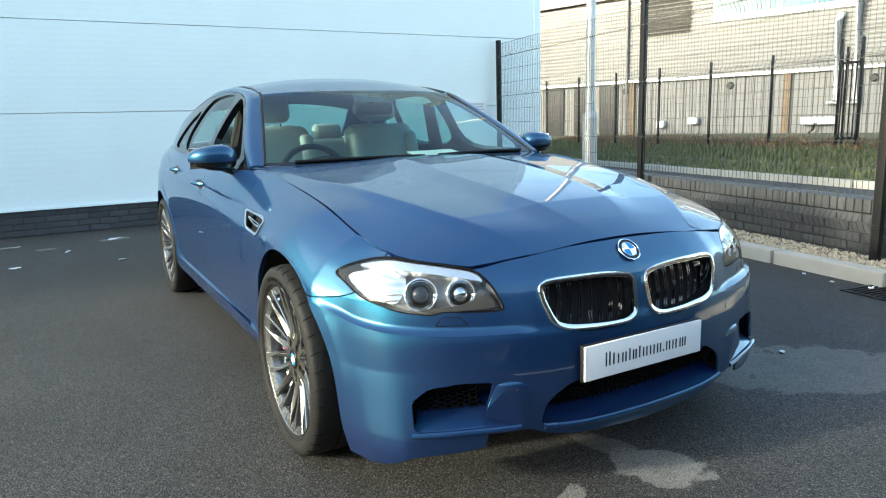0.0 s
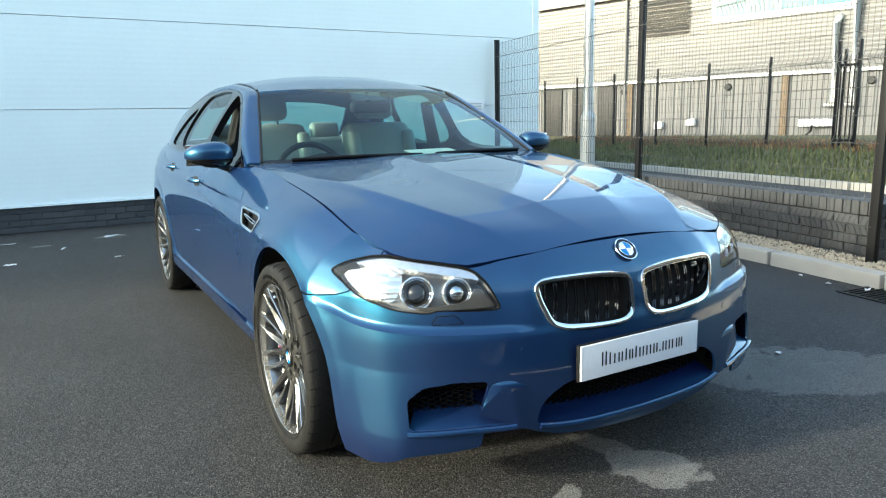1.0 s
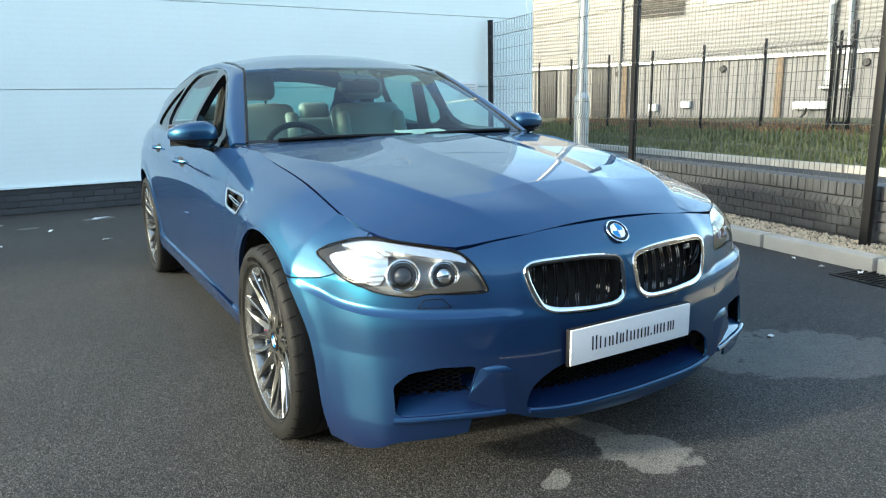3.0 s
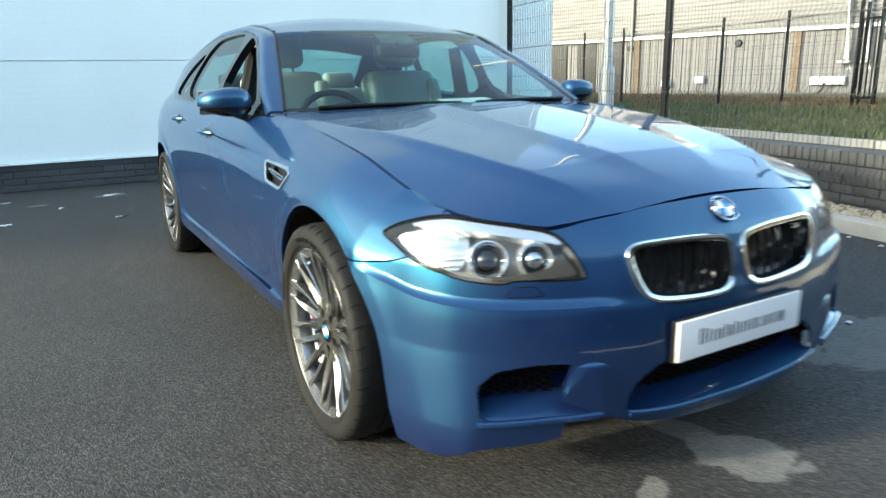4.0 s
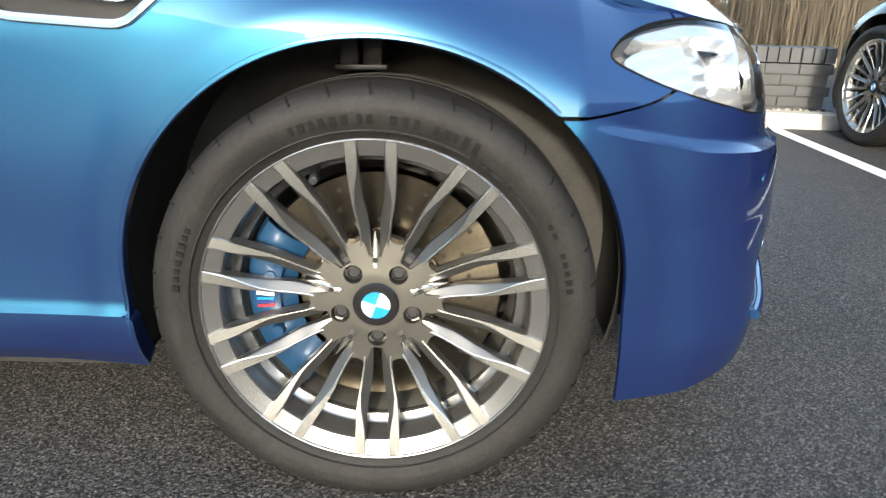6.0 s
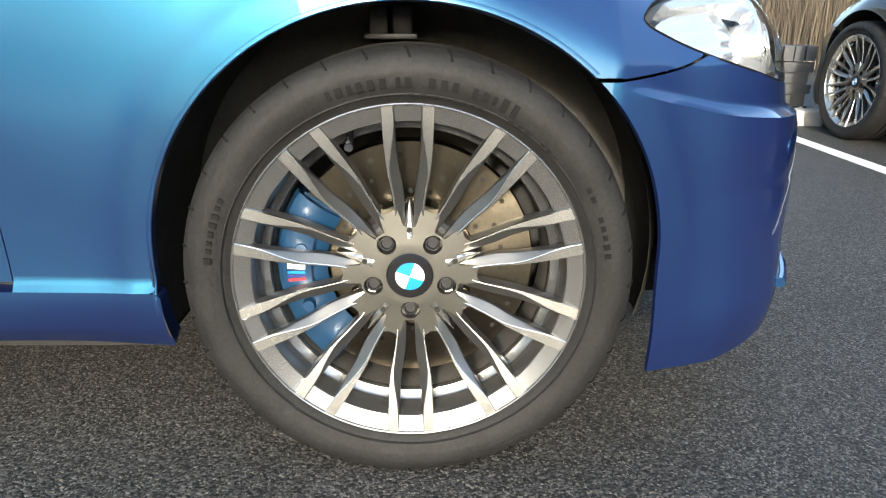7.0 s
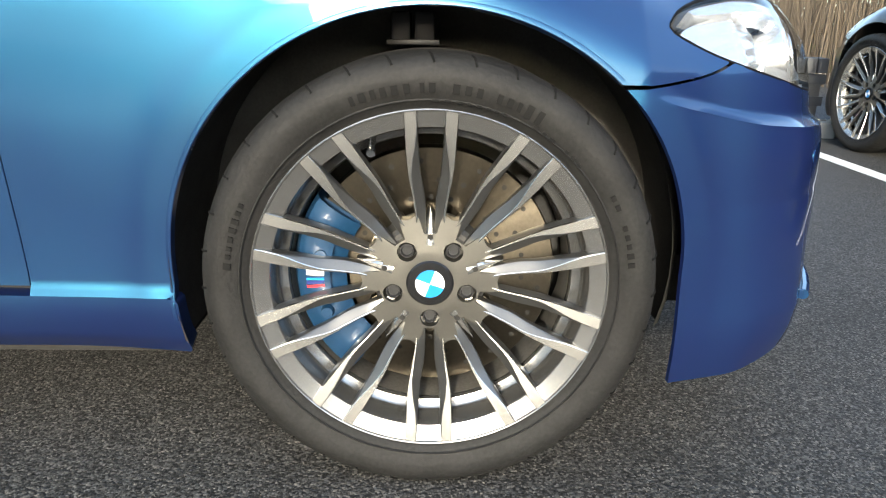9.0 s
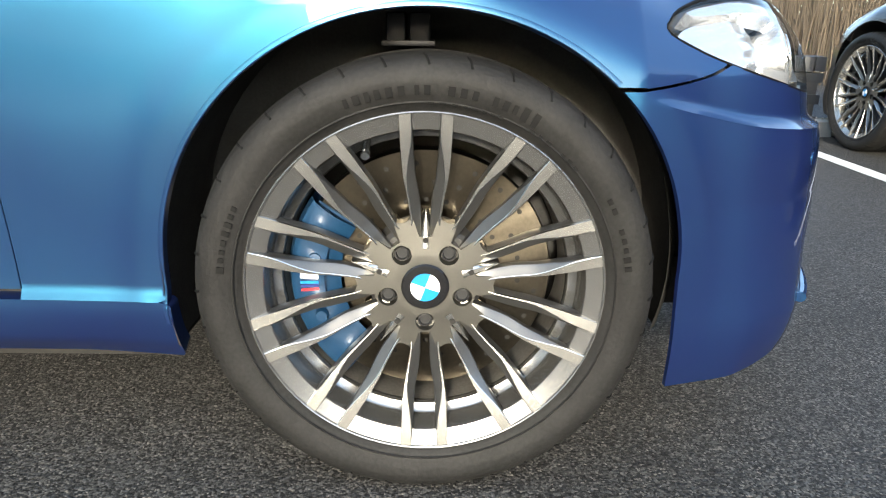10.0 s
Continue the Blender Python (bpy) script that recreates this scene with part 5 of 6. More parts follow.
    ob.parent, ob["kind"] = bumper, "stuff"
    bm = sheet(lambda p, t: nose_both(p, np.full_like(p, 0.25)) * np.stack([1 - 0.04 * t, np.ones_like(t), np.zeros_like(t)], -1) + np.stack([0 * t, 0.10 * t, 0.246 + 0.02 * (np.abs(p) / 0.41) ** 3 + 0.045 * t], -1), np.linspace(-0.34 * NU, 0.34 * NU, 60), np.linspace(0, 1, 6), None, 0, 1)
    part("intake_floor", bm, PAINT, bumper)
    bm = bmesh.new()
    box(bm, 0.235, -0.842, 0.403, 0.018, 0.012, 0.012, bevel=0.003)
    part("towing_eye_cover", bm, PAINT, bumper)

    # kidney grilles
    for s in (-1, 1):
        kid = part("kidney_grille", band(nose_p, KIDNEY, 0.013, 0.003, 0.009, -0.03, s), CHROME, car, "black kidney grille in a chrome surround")
        k = 0
        for u in np.linspace(0.055, 0.292, 8):
            for du in (-0.0042, 0.0042):
                uu = u + du
                col = np.linspace(0.535, 0.71, 60)
                ins = poly_sd(np.full(60, uu * NU), col, KIDNEY) > 0.012
                if ins.sum() < 4:
                    continue
                zz = np.linspace(col[ins][0], col[ins][-1], 10)
                pts = offset_fn(nose_p, -0.020)(np.full(10, uu * NU), zz)
                pts[:, 1] += 0.022 * np.linspace(1, 0, 10) ** 2
                bm = bmesh.new()
                tube(bm, [(s * a, b, c) for a, b, c in pts], 0.0034, 6)
                part("slat", bm, GLOSS_BLACK, kid)
        bm = sheet(offset_fn(nose_p, -0.055), np.linspace(0.0, 0.34 * NU, 24), np.linspace(0.53, 0.71, 14), None, 0, s)
        part("backing", bm, DARK_VOID, kid)
    bm = bmesh.new()
    box(bm, 0.285, -0.778, 0.676, 0.030, 0.006, 0.016, bevel=0.003)
    part("grille_badge", bm, CHROME, car, "small chrome badge on the grille")

    # badge on the nose
    w = nose_p(np.array([0.0]), np.array([0.752]))[0]
    m = Matrix.Translation((0, w[1] - 0.002, 0.752)) @ Matrix.Rotation(radians(46), 4, "X")
    badge = part("bonnet_badge", badge_ring(m), GLOSS_BLACK, car, "round black ring badge with blue and white quarters")
    for k in range(4):
        part("badge_quarter", badge_quarter(m, k), WHITE if k % 2 else SKYBLUE, badge)
    part("badge_rim", badge_rim(m), CHROME, badge)

    # number plate
    plate = part("number_plate", (lambda b: (box(b, -0.020, -0.847, 0.448, 0.508, 0.009, 0.110, bevel=0.003), b)[1])(bmesh.new()), WHITE, car, "white plastic front plate with dark lettering bars")
    bm = bmesh.new()
    box(bm, -0.020, -0.838, 0.447, 0.516, 0.014, 0.118, bevel=0.004)
    part("plate_holder", bm, BLACK_PLASTIC, plate)
    x = -0.196
    for wd, hh, strokes in ((0.026, 0.044, 2), (0.013, 0.038, 1), (0.017, 0.031, 1), (0.024, 0.031, 2), (0.014, 0.038, 1), (0.020, 0.031, 2), (0.014, 0.038, 1), (0.026, 0.031, 2), (0.028, 0.031, 2), (0.024, 0.031, 2), (0.009, 0.007, 1), (0.024, 0.031, 2), (0.026, 0.031, 2), (0.042, 0.031, 3)):
        for k in range(strokes):
            bm = bmesh.new()
            box(bm, x + wd * (0.5 if strokes == 1 else 0.22 + 0.56 * k / (strokes - 1)), -0.8520, 0.428 + hh / 2, 0.0052, 0.0012, hh)
            part("lettering_bar", bm, INK, plate, smooth=False)
        x += wd + 0.0042

    # bonnet
    part("bonnet", bonnet_mesh(), PAINT, car, angle=60)
    # cowl and wipers
    bm = bmesh.new()
    n = 30
    rows = []
    for k in range(n + 1):
        a = -1 + 2 * k / n
        rows.append([bm.verts.new(p) for p in ((0.74 * a, 0.58 + 0.03 * a * a, 0.965 - 0.03 * a * a), (0.745 * a, 0.63 + 0.10 * a * a, 0.975 - 0.01 * a * a), (0.752 * a, 0.663 + 0.105 * a * a, 1.001))])
    for p, q in zip(rows, rows[1:]):
        for i in range(2):
            bm.faces.new((p[i], p[i + 1], q[i + 1], q[i]))
    part("cowl", bm, BLACK_PLASTIC, car)
    for x0, x1 in ((-0.62, 0.02), (0.66, 0.10)):
        bm = bmesh.new()
        tube(bm, [(x0 + (x1 - x0) * t, 0.655 + 0.10 * ((x0 + (x1 - x0) * t) / 0.75) ** 2 + 0.012, 1.018 + 0.004 * math.sin(3.1 * t)) for t in np.linspace(0, 1, 10)], 0.008, 6)
        part("wiper", bm, BLACK_PLASTIC, car)

    for s in (-1, 1):
        build_flank(car, s)
        build_headlight(car, s)
        build_mirror(car, s)
        add_wheel(car, 0.875, 0.0, s)
        add_wheel(car, 0.850, 2.964, s, turn=11)
        # arch liners, closed towards the middle
        for yc in (0.0, 2.964):
            bm = bmesh.new()
            ring = []
            for k in range(33):
                a = radians(-17 + 214 * k / 32)
                ring.append([bm.verts.new((s * x, yc + r * math.cos(a), ARCH_Z + r * math.sin(a))) for x, r in ((0.915 - 0.08 * min(max((math.degrees(a) - 125) / 40, 0), 1), 0.398), (0.89 - 0.08 * min(max((math.degrees(a) - 125) / 40, 0), 1), 0.415), (0.62, 0.415), (0.60, 0.0))])
            for p, q in zip(ring, ring[1:]):
                for i in range(3):
                    try:
                        bm.faces.new((p[i], q[i], q[i + 1], p[i + 1]))
                    except ValueError:
                        pass
            part("arch_liner", bm, LINER, car)
            bm = bmesh.new()
            for o, w in ((0.012, 0.032), (0.049, 0.030)):
                box(bm, s * 0.745, yc + o, 0.722, 0.08, w, 0.045, bevel=0.006)
            box(bm, s * 0.745, yc + 0.030, 0.699, 0.086, 0.082, 0.008, bevel=0.002)
            part("liner_clip", bm, BLACK_PLASTIC, car)
    bm = bmesh.new()
    box(bm, 0, 1.5, 0.24, 1.20, 4.3, 0.10)
    box(bm, 0, 1.48, 0.26, 1.72, 2.12, 0.12)
    box(bm, 0, -0.15, 0.50, 1.16, 0.9, 0.5)
    box(bm, 0, 3.3, 0.60, 1.16, 1.1, 0.6)
    part("underbody", bm, DARK_VOID, car, smooth=False)
    build_cabin(car)
    return car


def badge_ring(m):
    bm = bmesh.new()
    rings = []
    for r, h in ((0.040, 0.0), (0.040, 0.005), (0.038, 0.0065), (0.0265, 0.0065), (0.0255, 0.0055)):
        rings.append([bm.verts.new(m @ Vector((r * math.cos(2 * math.pi * k / 48), r * math.sin(2 * math.pi * k / 48), h))) for k in range(48)])
    for a, b in zip(rings, rings[1:]):
        for k in range(48):
            bm.faces.new((a[k], a[(k + 1) % 48], b[(k + 1) % 48], b[k]))
    return bm


def badge_rim(m):
    bm = bmesh.new()
    tube(bm, [m @ Vector((0.0395 * math.cos(2 * math.pi * k / 48), 0.0395 * math.sin(2 * math.pi * k / 48), 0.005)) for k in range(48)], 0.0022, 6, True)
    tube(bm, [m @ Vector((0.0265 * math.cos(2 * math.pi * k / 48), 0.0265 * math.sin(2 * math.pi * k / 48), 0.0062)) for k in range(48)], 0.0012, 6, True)
    return bm


def badge_quarter(m, q):
    bm = bmesh.new()
    c = bm.verts.new(m @ Vector((0, 0, 0.0072)))
    ring = [bm.verts.new(m @ Vector((0.0258 * math.cos(radians(90 * q + 7.5 * i)), 0.0258 * math.sin(radians(90 * q + 7.5 * i)), 0.006))) for i in range(13)]
    for i in range(12):
        bm.faces.new((c, ring[i], ring[i + 1]))
    return bm


def hex_mesh(loop, depth, sign, both=False):
    """Thin bars of a honeycomb set back behind an opening of the nose."""
    fn = (lambda p, z: nose_both(p, z) + np.array([0, depth, 0])) if both else (lambda p, z: nose_p(p, z) + np.array([0, depth, 0]))
    lo, hi = np.array(loop).min(0), np.array(loop).max(0)
    e = 0.0135
    items = []
    i = 0
    z = lo[1] - 0.01
    segs = []
    while z < hi[1] + 0.01:
        p = lo[0] - 0.02 + (0.75 * 2 * e if i % 2 else 0)
        while p < hi[0] + 0.02:
            c = [(p + e * math.cos(radians(60 * k)), z + 0.62 * e * math.sin(radians(60 * k))) for k in range(4)]
            segs += [(c[0], c[1]), (c[1], c[2]), (c[2], c[3])]
            p += 3 * e
        z += 0.62 * e * math.sin(radians(60))
        i += 1
    arr = np.array(segs)
    midp = arr.mean(1)
    ok = poly_sd(midp[:, 0], midp[:, 1], loop) > -0.012
    arr = arr[ok]
    a, b = fn(arr[:, 0, 0], arr[:, 0, 1]), fn(arr[:, 1, 0], arr[:, 1, 1])
    for p, q in zip(a, b):
        p, q = Vector((sign * p[0], p[1], p[2])), Vector((sign * q[0], q[1], q[2]))
        w = q - p
        items.append((Matrix.Translation((p + q) / 2) @ w.to_track_quat("X", "Z").to_matrix().to_4x4(), w.length, 0.012, 0.0028))
    return items


HOOD_C = Curve((-0.74, 0.770), (-0.707, 0.790), (-0.66, 0.813), (-0.60, 0.836), (-0.50, 0.863), (-0.30, 0.902), (0.0, 0.945), (0.3, 0.982), (0.62, 1.010), (0.78, 1.018))
HOOD_DROP = Curve((-0.72, 0.140), (-0.66, 0.130), (-0.60, 0.107), (-0.50, 0.091), (-0.30, 0.074), (0.0, 0.042), (0.3, 0.034), (0.62, 0.022), (0.78, 0.014))
HOOD_EDGE = Curve((-0.50, 0.722), (-0.45, 0.736), (-0.38, 0.748), (-0.30, 0.755), (0.0, 0.762), (0.3, 0.768), (0.62, 0.776), (0.74, 0.782))
DOME = Curve((-0.72, 0.33), (-0.60, 0.40), (-0.50, 0.459), (-0.37, 0.515), (-0.10, 0.585), (0.10, 0.637), (0.26, 0.680), (0.45, 0.715), (0.78, 0.735))
RIDGE = Curve((-0.74, 0.075), (-0.66, 0.095), (-0.55, 0.135), (-0.30, 0.185), (0.05, 0.215), (0.30, 0.205), (0.78, 0.19))
FRONT_EDGE = ((0.0, -0.7025), (0.21, -0.7028), (0.321, -0.7005), (0.433, -0.6825), (0.492, -0.6712), (0.546, -0.6560), (0.591, -0.629), (0.628, -0.601), (0.662, -0.572), (0.692, -0.538), (0.715, -0.501), (0.728, -0.462))


def bonnet_pt(x, y):
    x, y = np.asarray(x, float), np.asarray(y, float)
    r = np.abs(x) / 0.76
    fade = np.clip((y + 0.72) / 0.25, 0, 1) * np.clip((0.75 - y) / 0.3, 0, 1)
    top, drop = HOOD_C(y) + 0.026 * fade, HOOD_DROP(y) + 0.026 * fade
    # a raised middle between two ridges, domes beside it, then a crease and shoulders that fall to the wings
    a, c1, c2 = np.abs(x), DOME(y), RIDGE(y)

    def hinge(d, w):
        return (np.sqrt(d * d + w * w) + d) / 2

    f1 = 0.62 * np.clip((0.76 - c1) / 0.22, 0.12, 1)
    f2 = 0.16

    def section(v):
        return (1 - f1 - f2) * (v / 0.76) ** 2 + f2 * hinge(v - c2, 0.007) / hinge(0.76 - c2, 0.007) + f1 * hinge(v - c1, 0.006) / hinge(0.76 - c1, 0.006)

    p = (section(a) - section(0 * a)) / (section(0 * a + 0.76) - section(0 * a))
    b = np.clip((y + 0.715) / 0.20, 0, 1)
    b = b * b * (3 - 2 * b)
    # short steeper fall just outside each ridge
    fall = (hinge(a - c2, 0.004) - hinge(a - c2 - 0.10, 0.035)) / 0.10
    # and a steep rim round each dome
    rim = (hinge(a - c1, 0.005) - hinge(a - c1 - 0.045, 0.015)) / 0.045
    z = top - drop * (r**2.2 * (1 - b) + p * b) - (0.013 * (fall - r**2) + 0.009 * (rim - r**4) * np.clip((0.69 - c1) / 0.05, 0, 1)) * b * fade
    return np.stack([x, y, z], -1)


def bonnet_mesh():
    left = [(-x, y) for x, y in FRONT_EDGE[::-1]]
    right = list(FRONT_EDGE[1:])
    sides = [(float(HOOD_EDGE(v)) - 0.002, v) for v in np.linspace(-0.44, 0.735, 16)]
    rear = [(0.75 * a, 0.635 + 0.11 * a * a) for a in np.linspace(0.98, -0.98, 15)]
    outline = np.array(left + right + sides + rear + [(-a, b) for a, b in sides[::-1]])
    keep = lambda p, q: poly_sd(p, q, outline)
    return sheet(bonnet_pt, np.linspace(-0.78, 0.78, 401), np.linspace(-0.73, 0.75, 200), keep, 0.012, 1, Vector((0, 0, -1)))


GILL = smooth_loop(((0.578, 0.846), (0.290, 0.839), (0.257, 0.818), (0.322, 0.764), (0.345, 0.757), (0.505, 0.766), (0.530, 0.782)), 3, 0.13)


def panel(y0, y1, z0, s, extra=None, flange=0.014, ny=None, fn=None):
    """A flank panel between two shut lines, from z0 to the belt, with its arches cut out."""

    def keep(y, z):
        d = np.minimum(np.minimum(y - y0, y1 - y), np.minimum(z - z0, TOP_Z(y) - 0.002 - z))
        for yc in (0.0, 2.964):
            d = np.minimum(d, arch_sd(y, z, yc))
        return d if extra is None else np.minimum(d, extra(y, z))

    n = ny or max(12, int((y1 - y0) / 0.011))
    return sheet(fn or flank, np.linspace(y0 - 0.002, y1 + 0.002, n), np.linspace(z0 - 0.004, 1.075, 76), keep, flange, s)


def fender_mesh(s):
    """The wing: its flank and the part that runs round above the bumper to the headlight."""

    def fn(p, z):
        y = NOSE_END + np.maximum(p - NU, 0)
        return np.where((p < NU)[:, None], nose_p(np.minimum(p, NU), z), flank(y, z))

    def keep(p, z):
        u, y = np.minimum(p, NU) / NU, NOSE_END + np.maximum(p - NU, 0)
        ahead = np.minimum(np.minimum(-poly_sd(p, z, HEADLIGHT), HOOD_Z(u) - 0.002 - z), np.where(u > 0.80, z - SEAM_Z(np.maximum(u, 0.80)) - 0.002, -1.0))
        behind = np.minimum(np.minimum(TOP_Z(y) - 0.002 - z, 0.617 - y), np.minimum(z - 0.322, -poly_sd(y, z, GILL)))
        low = np.where(y < 0, z - 0.650, 1.0)
        return np.where(p < NU, ahead, np.minimum(np.minimum(behind, low), arch_sd(y, z)))

    ps = np.concatenate([np.linspace(0.70 * NU, NU, 48)[:-1], np.linspace(NU, NU + 0.92, 92)])
    return sheet(fn, ps, np.linspace(0.318, 1.0, 82), keep, 0.014, s)


def build_flank(car, s):
    fender = part("front_wing", fender_mesh(s), PAINT, car, angle=50)
    # gill in the wing
    gill = part("side_gill", band(flank, GILL, 0.011, 0.001, 0.006, -0.012, s), CHROME, car, "silver framed wing vent with black mesh")
    bm = sheet(offset_fn(flank, -0.022), np.linspace(0.24, 0.61, 30), np.linspace(0.745, 0.86, 12), lambda y, z: poly_sd(y, z, GILL) + 0.004, 0, s)
    part("vent_mesh", bm, BLACK_PLASTIC, gill)
    loop = smooth_loop(((0.515, 0.820), (0.515, 0.810), (0.345, 0.792), (0.325, 0.795), (0.325, 0.804), (0.345, 0.807)), 1)
    part("vent_blade", band(offset_fn(flank, -0.006), loop, 0.0055, 0.001, 0.007, -0.02, s), CHROME, gill)
    loop = smooth_loop(((0.550, 0.840), (0.49, 0.834), (0.46, 0.826), (0.525, 0.822)), 1)
    part("vent_flap", band(offset_fn(flank, -0.012), loop, 0.012, 0.001, 0.007, -0.01, s), BLACK_PLASTIC, gill)
    # doors
    for n, (y0, y1, yh, zh) in enumerate(((0.624, 1.668, 1.53, 0.893), (1.675, 2.78, 2.29, 0.932))):
        door = part("front_door" if n == 0 else "rear_door", panel(y0, y1, 0.336, s), PAINT, car, angle=50)
        pts = [flank(np.array([yh + t]), np.array([zh + 0.004 * math.cos(t * 12)]))[0] + np.array([0.030 * (1 - (t / 0.115) ** 4) - 0.004, 0, 0]) for t in np.linspace(-0.115, 0.115, 14)]
        bm = bmesh.new()
        tube(bm, [(s * a, b, c) for a, b, c in pts], [0.010 + 0.004 * math.sin(math.pi * k / 13) for k in range(14)], 10)
        part("door_handle", bm, PAINT, door, "body coloured pull handle")
        # shade of the handle recess, painted as a dark oval on the flat door
        bm = sheet(offset_fn(flank, 0.0006), np.linspace(yh - 0.09, yh + 0.06, 12), np.linspace(zh - 0.03, zh + 0.022, 8), lambda y, z: 0.028 - np.hypot((y - yh + 0.015) * 0.36, z - zh + 0.004), 0, s)
        part("handle_cup", bm, DOORGREY, door)
    part("rear_wing", panel(2.787, 3.95, 0.336, s), PAINT, car, angle=50)

    # rolled lips round the arches, parted at the bumper seam
    def body(y, z):
        if y >= NOSE_END:
            return np.array([float(side_x(y, z)[0]), y, z])
        us = np.linspace(0.75, 1, 60)
        w = nose(us, np.full(60, z))
        return np.array([float(np.interp(y, w[:, 1], w[:, 0])), y, z])

    for yc, a0, a1 in ((0.0, -6, 131.8), (2.964, -6, 186)):
        bm = bmesh.new()
        prev = None
        for a in np.linspace(a0, a1, int((a1 - a0) / 2.2)):
            row = []
            for d, o in ((0.0, -0.016), (0.0, 0.0006), (0.0012, 0.0014), (0.0045, 0.0016), (0.0075, 0.0008), (0.0085, -0.0015)):
                ca, sa = math.cos(radians(a)), math.sin(radians(a))
                rr = ARCH_R - 0.001 + d
                yy, zz = yc + rr * ca, ARCH_Z + rr * sa
                if sa < 0:
                    zz = ARCH_Z + 1.9 * ARCH_R * sa
                    yy = yc + math.copysign(rr + (0.06 * (ARCH_Z - zz) if ca < 0 else 0.0), ca)
                p = body(yy, zz)
                row.append(bm.verts.new((s * (p[0] + o), p[1], p[2])))
            if prev:
                for i in range(5):
                    bm.faces.new((prev[i], prev[i + 1], row[i + 1], row[i]))
            prev = row
        part("arch_lip", bm, PAINT, car, angle=25)

    # sill skirt
    def skirt(y, z):
        return np.minimum(np.minimum(z - ROW_Z[0](y) - 0.002, ROW_Z[2](y) - 0.002 - z), np.minimum(y - 0.395, 2.568 - y))

    bm = sheet(flank, np.linspace(0.39, 2.575, 120), np.linspace(0.20, 0.34, 24), skirt, 0.03, s)
    part("sill_skirt", bm, PAINT, car, angle=50)
    bm = sheet(offset_fn(flank, -0.03), np.linspace(0.40, 3.9, 90), np.linspace(0.24, 1.0, 30), lambda y, z: np.minimum(np.minimum(arch_sd(y, z, 2.964) - 0.01, arch_sd(y, z, 0.0) - 0.01), TOP_Z(y) - 0.07 - z), 0, s)
    part("inner_side", bm, DARK_VOID, car)
    # side of the cabin
    def cabin(y, z):
        y, z = np.asarray(y, float), np.asarray(z, float)
        h = z - TOP_Z(y)
        bx = side_x(y, TOP_Z(y)) - 0.004
        return np.stack([bx - 0.46 * h - 0.45 * np.maximum(h, 0) ** 2, y, z], -1)

    out = np.array([(0.79, 0.975), (0.80, 0.99), (1.12, 1.185), (1.30, 1.277), (1.45, 1.335), (1.65, 1.372), (1.9, 1.388), (2.2, 1.388), (2.45, 1.37), (2.85, 1.30), (3.15, 1.19), (3.45, 1.085), (3.50, 1.04), (2.0, 0.99), (1.0, 0.98)])
    wins = [smooth_loop(w, 2) for w in (((0.90, 1.010), (1.10, 1.158), (1.40, 1.308), (1.575, 1.352), (1.605, 1.028)), ((1.665, 1.030), (1.645, 1.364), (1.95, 1.377), (2.32, 1.357), (2.415, 1.048)), ((2.445, 1.052), (2.36, 1.318), (2.62, 1.232), (2.82, 1.105), (2.80, 1.066)))]
    grid_y, grid_z = np.linspace(0.78, 3.50, 190), np.linspace(0.975, 1.40, 48)

    def frame_keep(y, z):
        d = np.minimum(poly_sd(y, z, out), 2.84 - y - 0.25 * (z - 1.1))
        for w in wins:
            d = np.minimum(d, -poly_sd(y, z, w))
        return np.minimum(d, z - TOP_Z(y) + 0.004)

    part("window_frame", sheet(cabin, grid_y, grid_z, frame_keep, 0.035, s), GLOSS_BLACK, car, "black window surround", angle=50)
    part("c_pillar", sheet(cabin, grid_y, grid_z, lambda y, z: np.minimum(np.minimum(poly_sd(y, z, out), y + 0.25 * (z - 1.1) - 2.842), z - TOP_Z(y) + 0.01), 0.012, s), PAINT, car)
    for k, w in enumerate(wins):
        if k == 0:
            continue
        bm = sheet(offset_fn(cabin, -0.010), grid_y, grid_z, lambda y, z: poly_sd(y, z, w) + 0.006, 0, s)
        pane("side_window", bm, SCREEN_GLASS, car, (0, 1.8, 1.0))
    # corner between bonnet, wing and pillar
    bm = bmesh.new()
    prev = None
    for v in np.linspace(0.54, 0.815, 20):
        xi = float(HOOD_EDGE(v)) + 0.0015 if v < 0.735 else 0.748
        zi = float(bonnet_pt(np.array([xi]), np.array([min(v, 0.74)]))[0, 2]) - (0.003 if v < 0.735 else 0.006)
        xo, zo = float(side_x(v, TOP_Z(v) - 0.004)[0]), float(TOP_Z(v)) - 0.003
        row = [bm.verts.new((s * (xi + (xo - xi) * w), v, zi + (zo - zi) * w + 0.004 * math.sin(math.pi * w))) for w in (0, 0.25, 0.5, 0.75, 1)]
        if prev:
            for i in range(4):
                bm.faces.new((prev[i], prev[i + 1], row[i + 1], row[i]))
        prev = row
    part("wing_corner", bm, PAINT, car)
    # A pillar and cant rail, as one painted strip
    inner = [(0.757, 0.765, 1.006), (0.712, 0.92, 1.097), (0.666, 1.08, 1.186), (0.624, 1.235, 1.272), (0.584, 1.39, 1.350), (0.572, 1.62, 1.392), (0.568, 1.9, 1.414), (0.566, 2.2, 1.416), (0.560, 2.5, 1.396), (0.545, 2.88, 1.318), (0.60, 3.15, 1.200), (0.66, 3.42, 1.085)]
    oy = [0.80, 0.96, 1.12, 1.29, 1.45, 1.65, 1.9, 2.2, 2.48, 2.85, 3.15, 3.45]
    oz = [0.99, 1.088, 1.185, 1.272, 1.335, 1.372, 1.388, 1.388, 1.368, 1.30, 1.19, 1.085]
    oc = cabin(np.array(oy), np.array(oz))
    t = np.linspace(0, 1, len(inner))
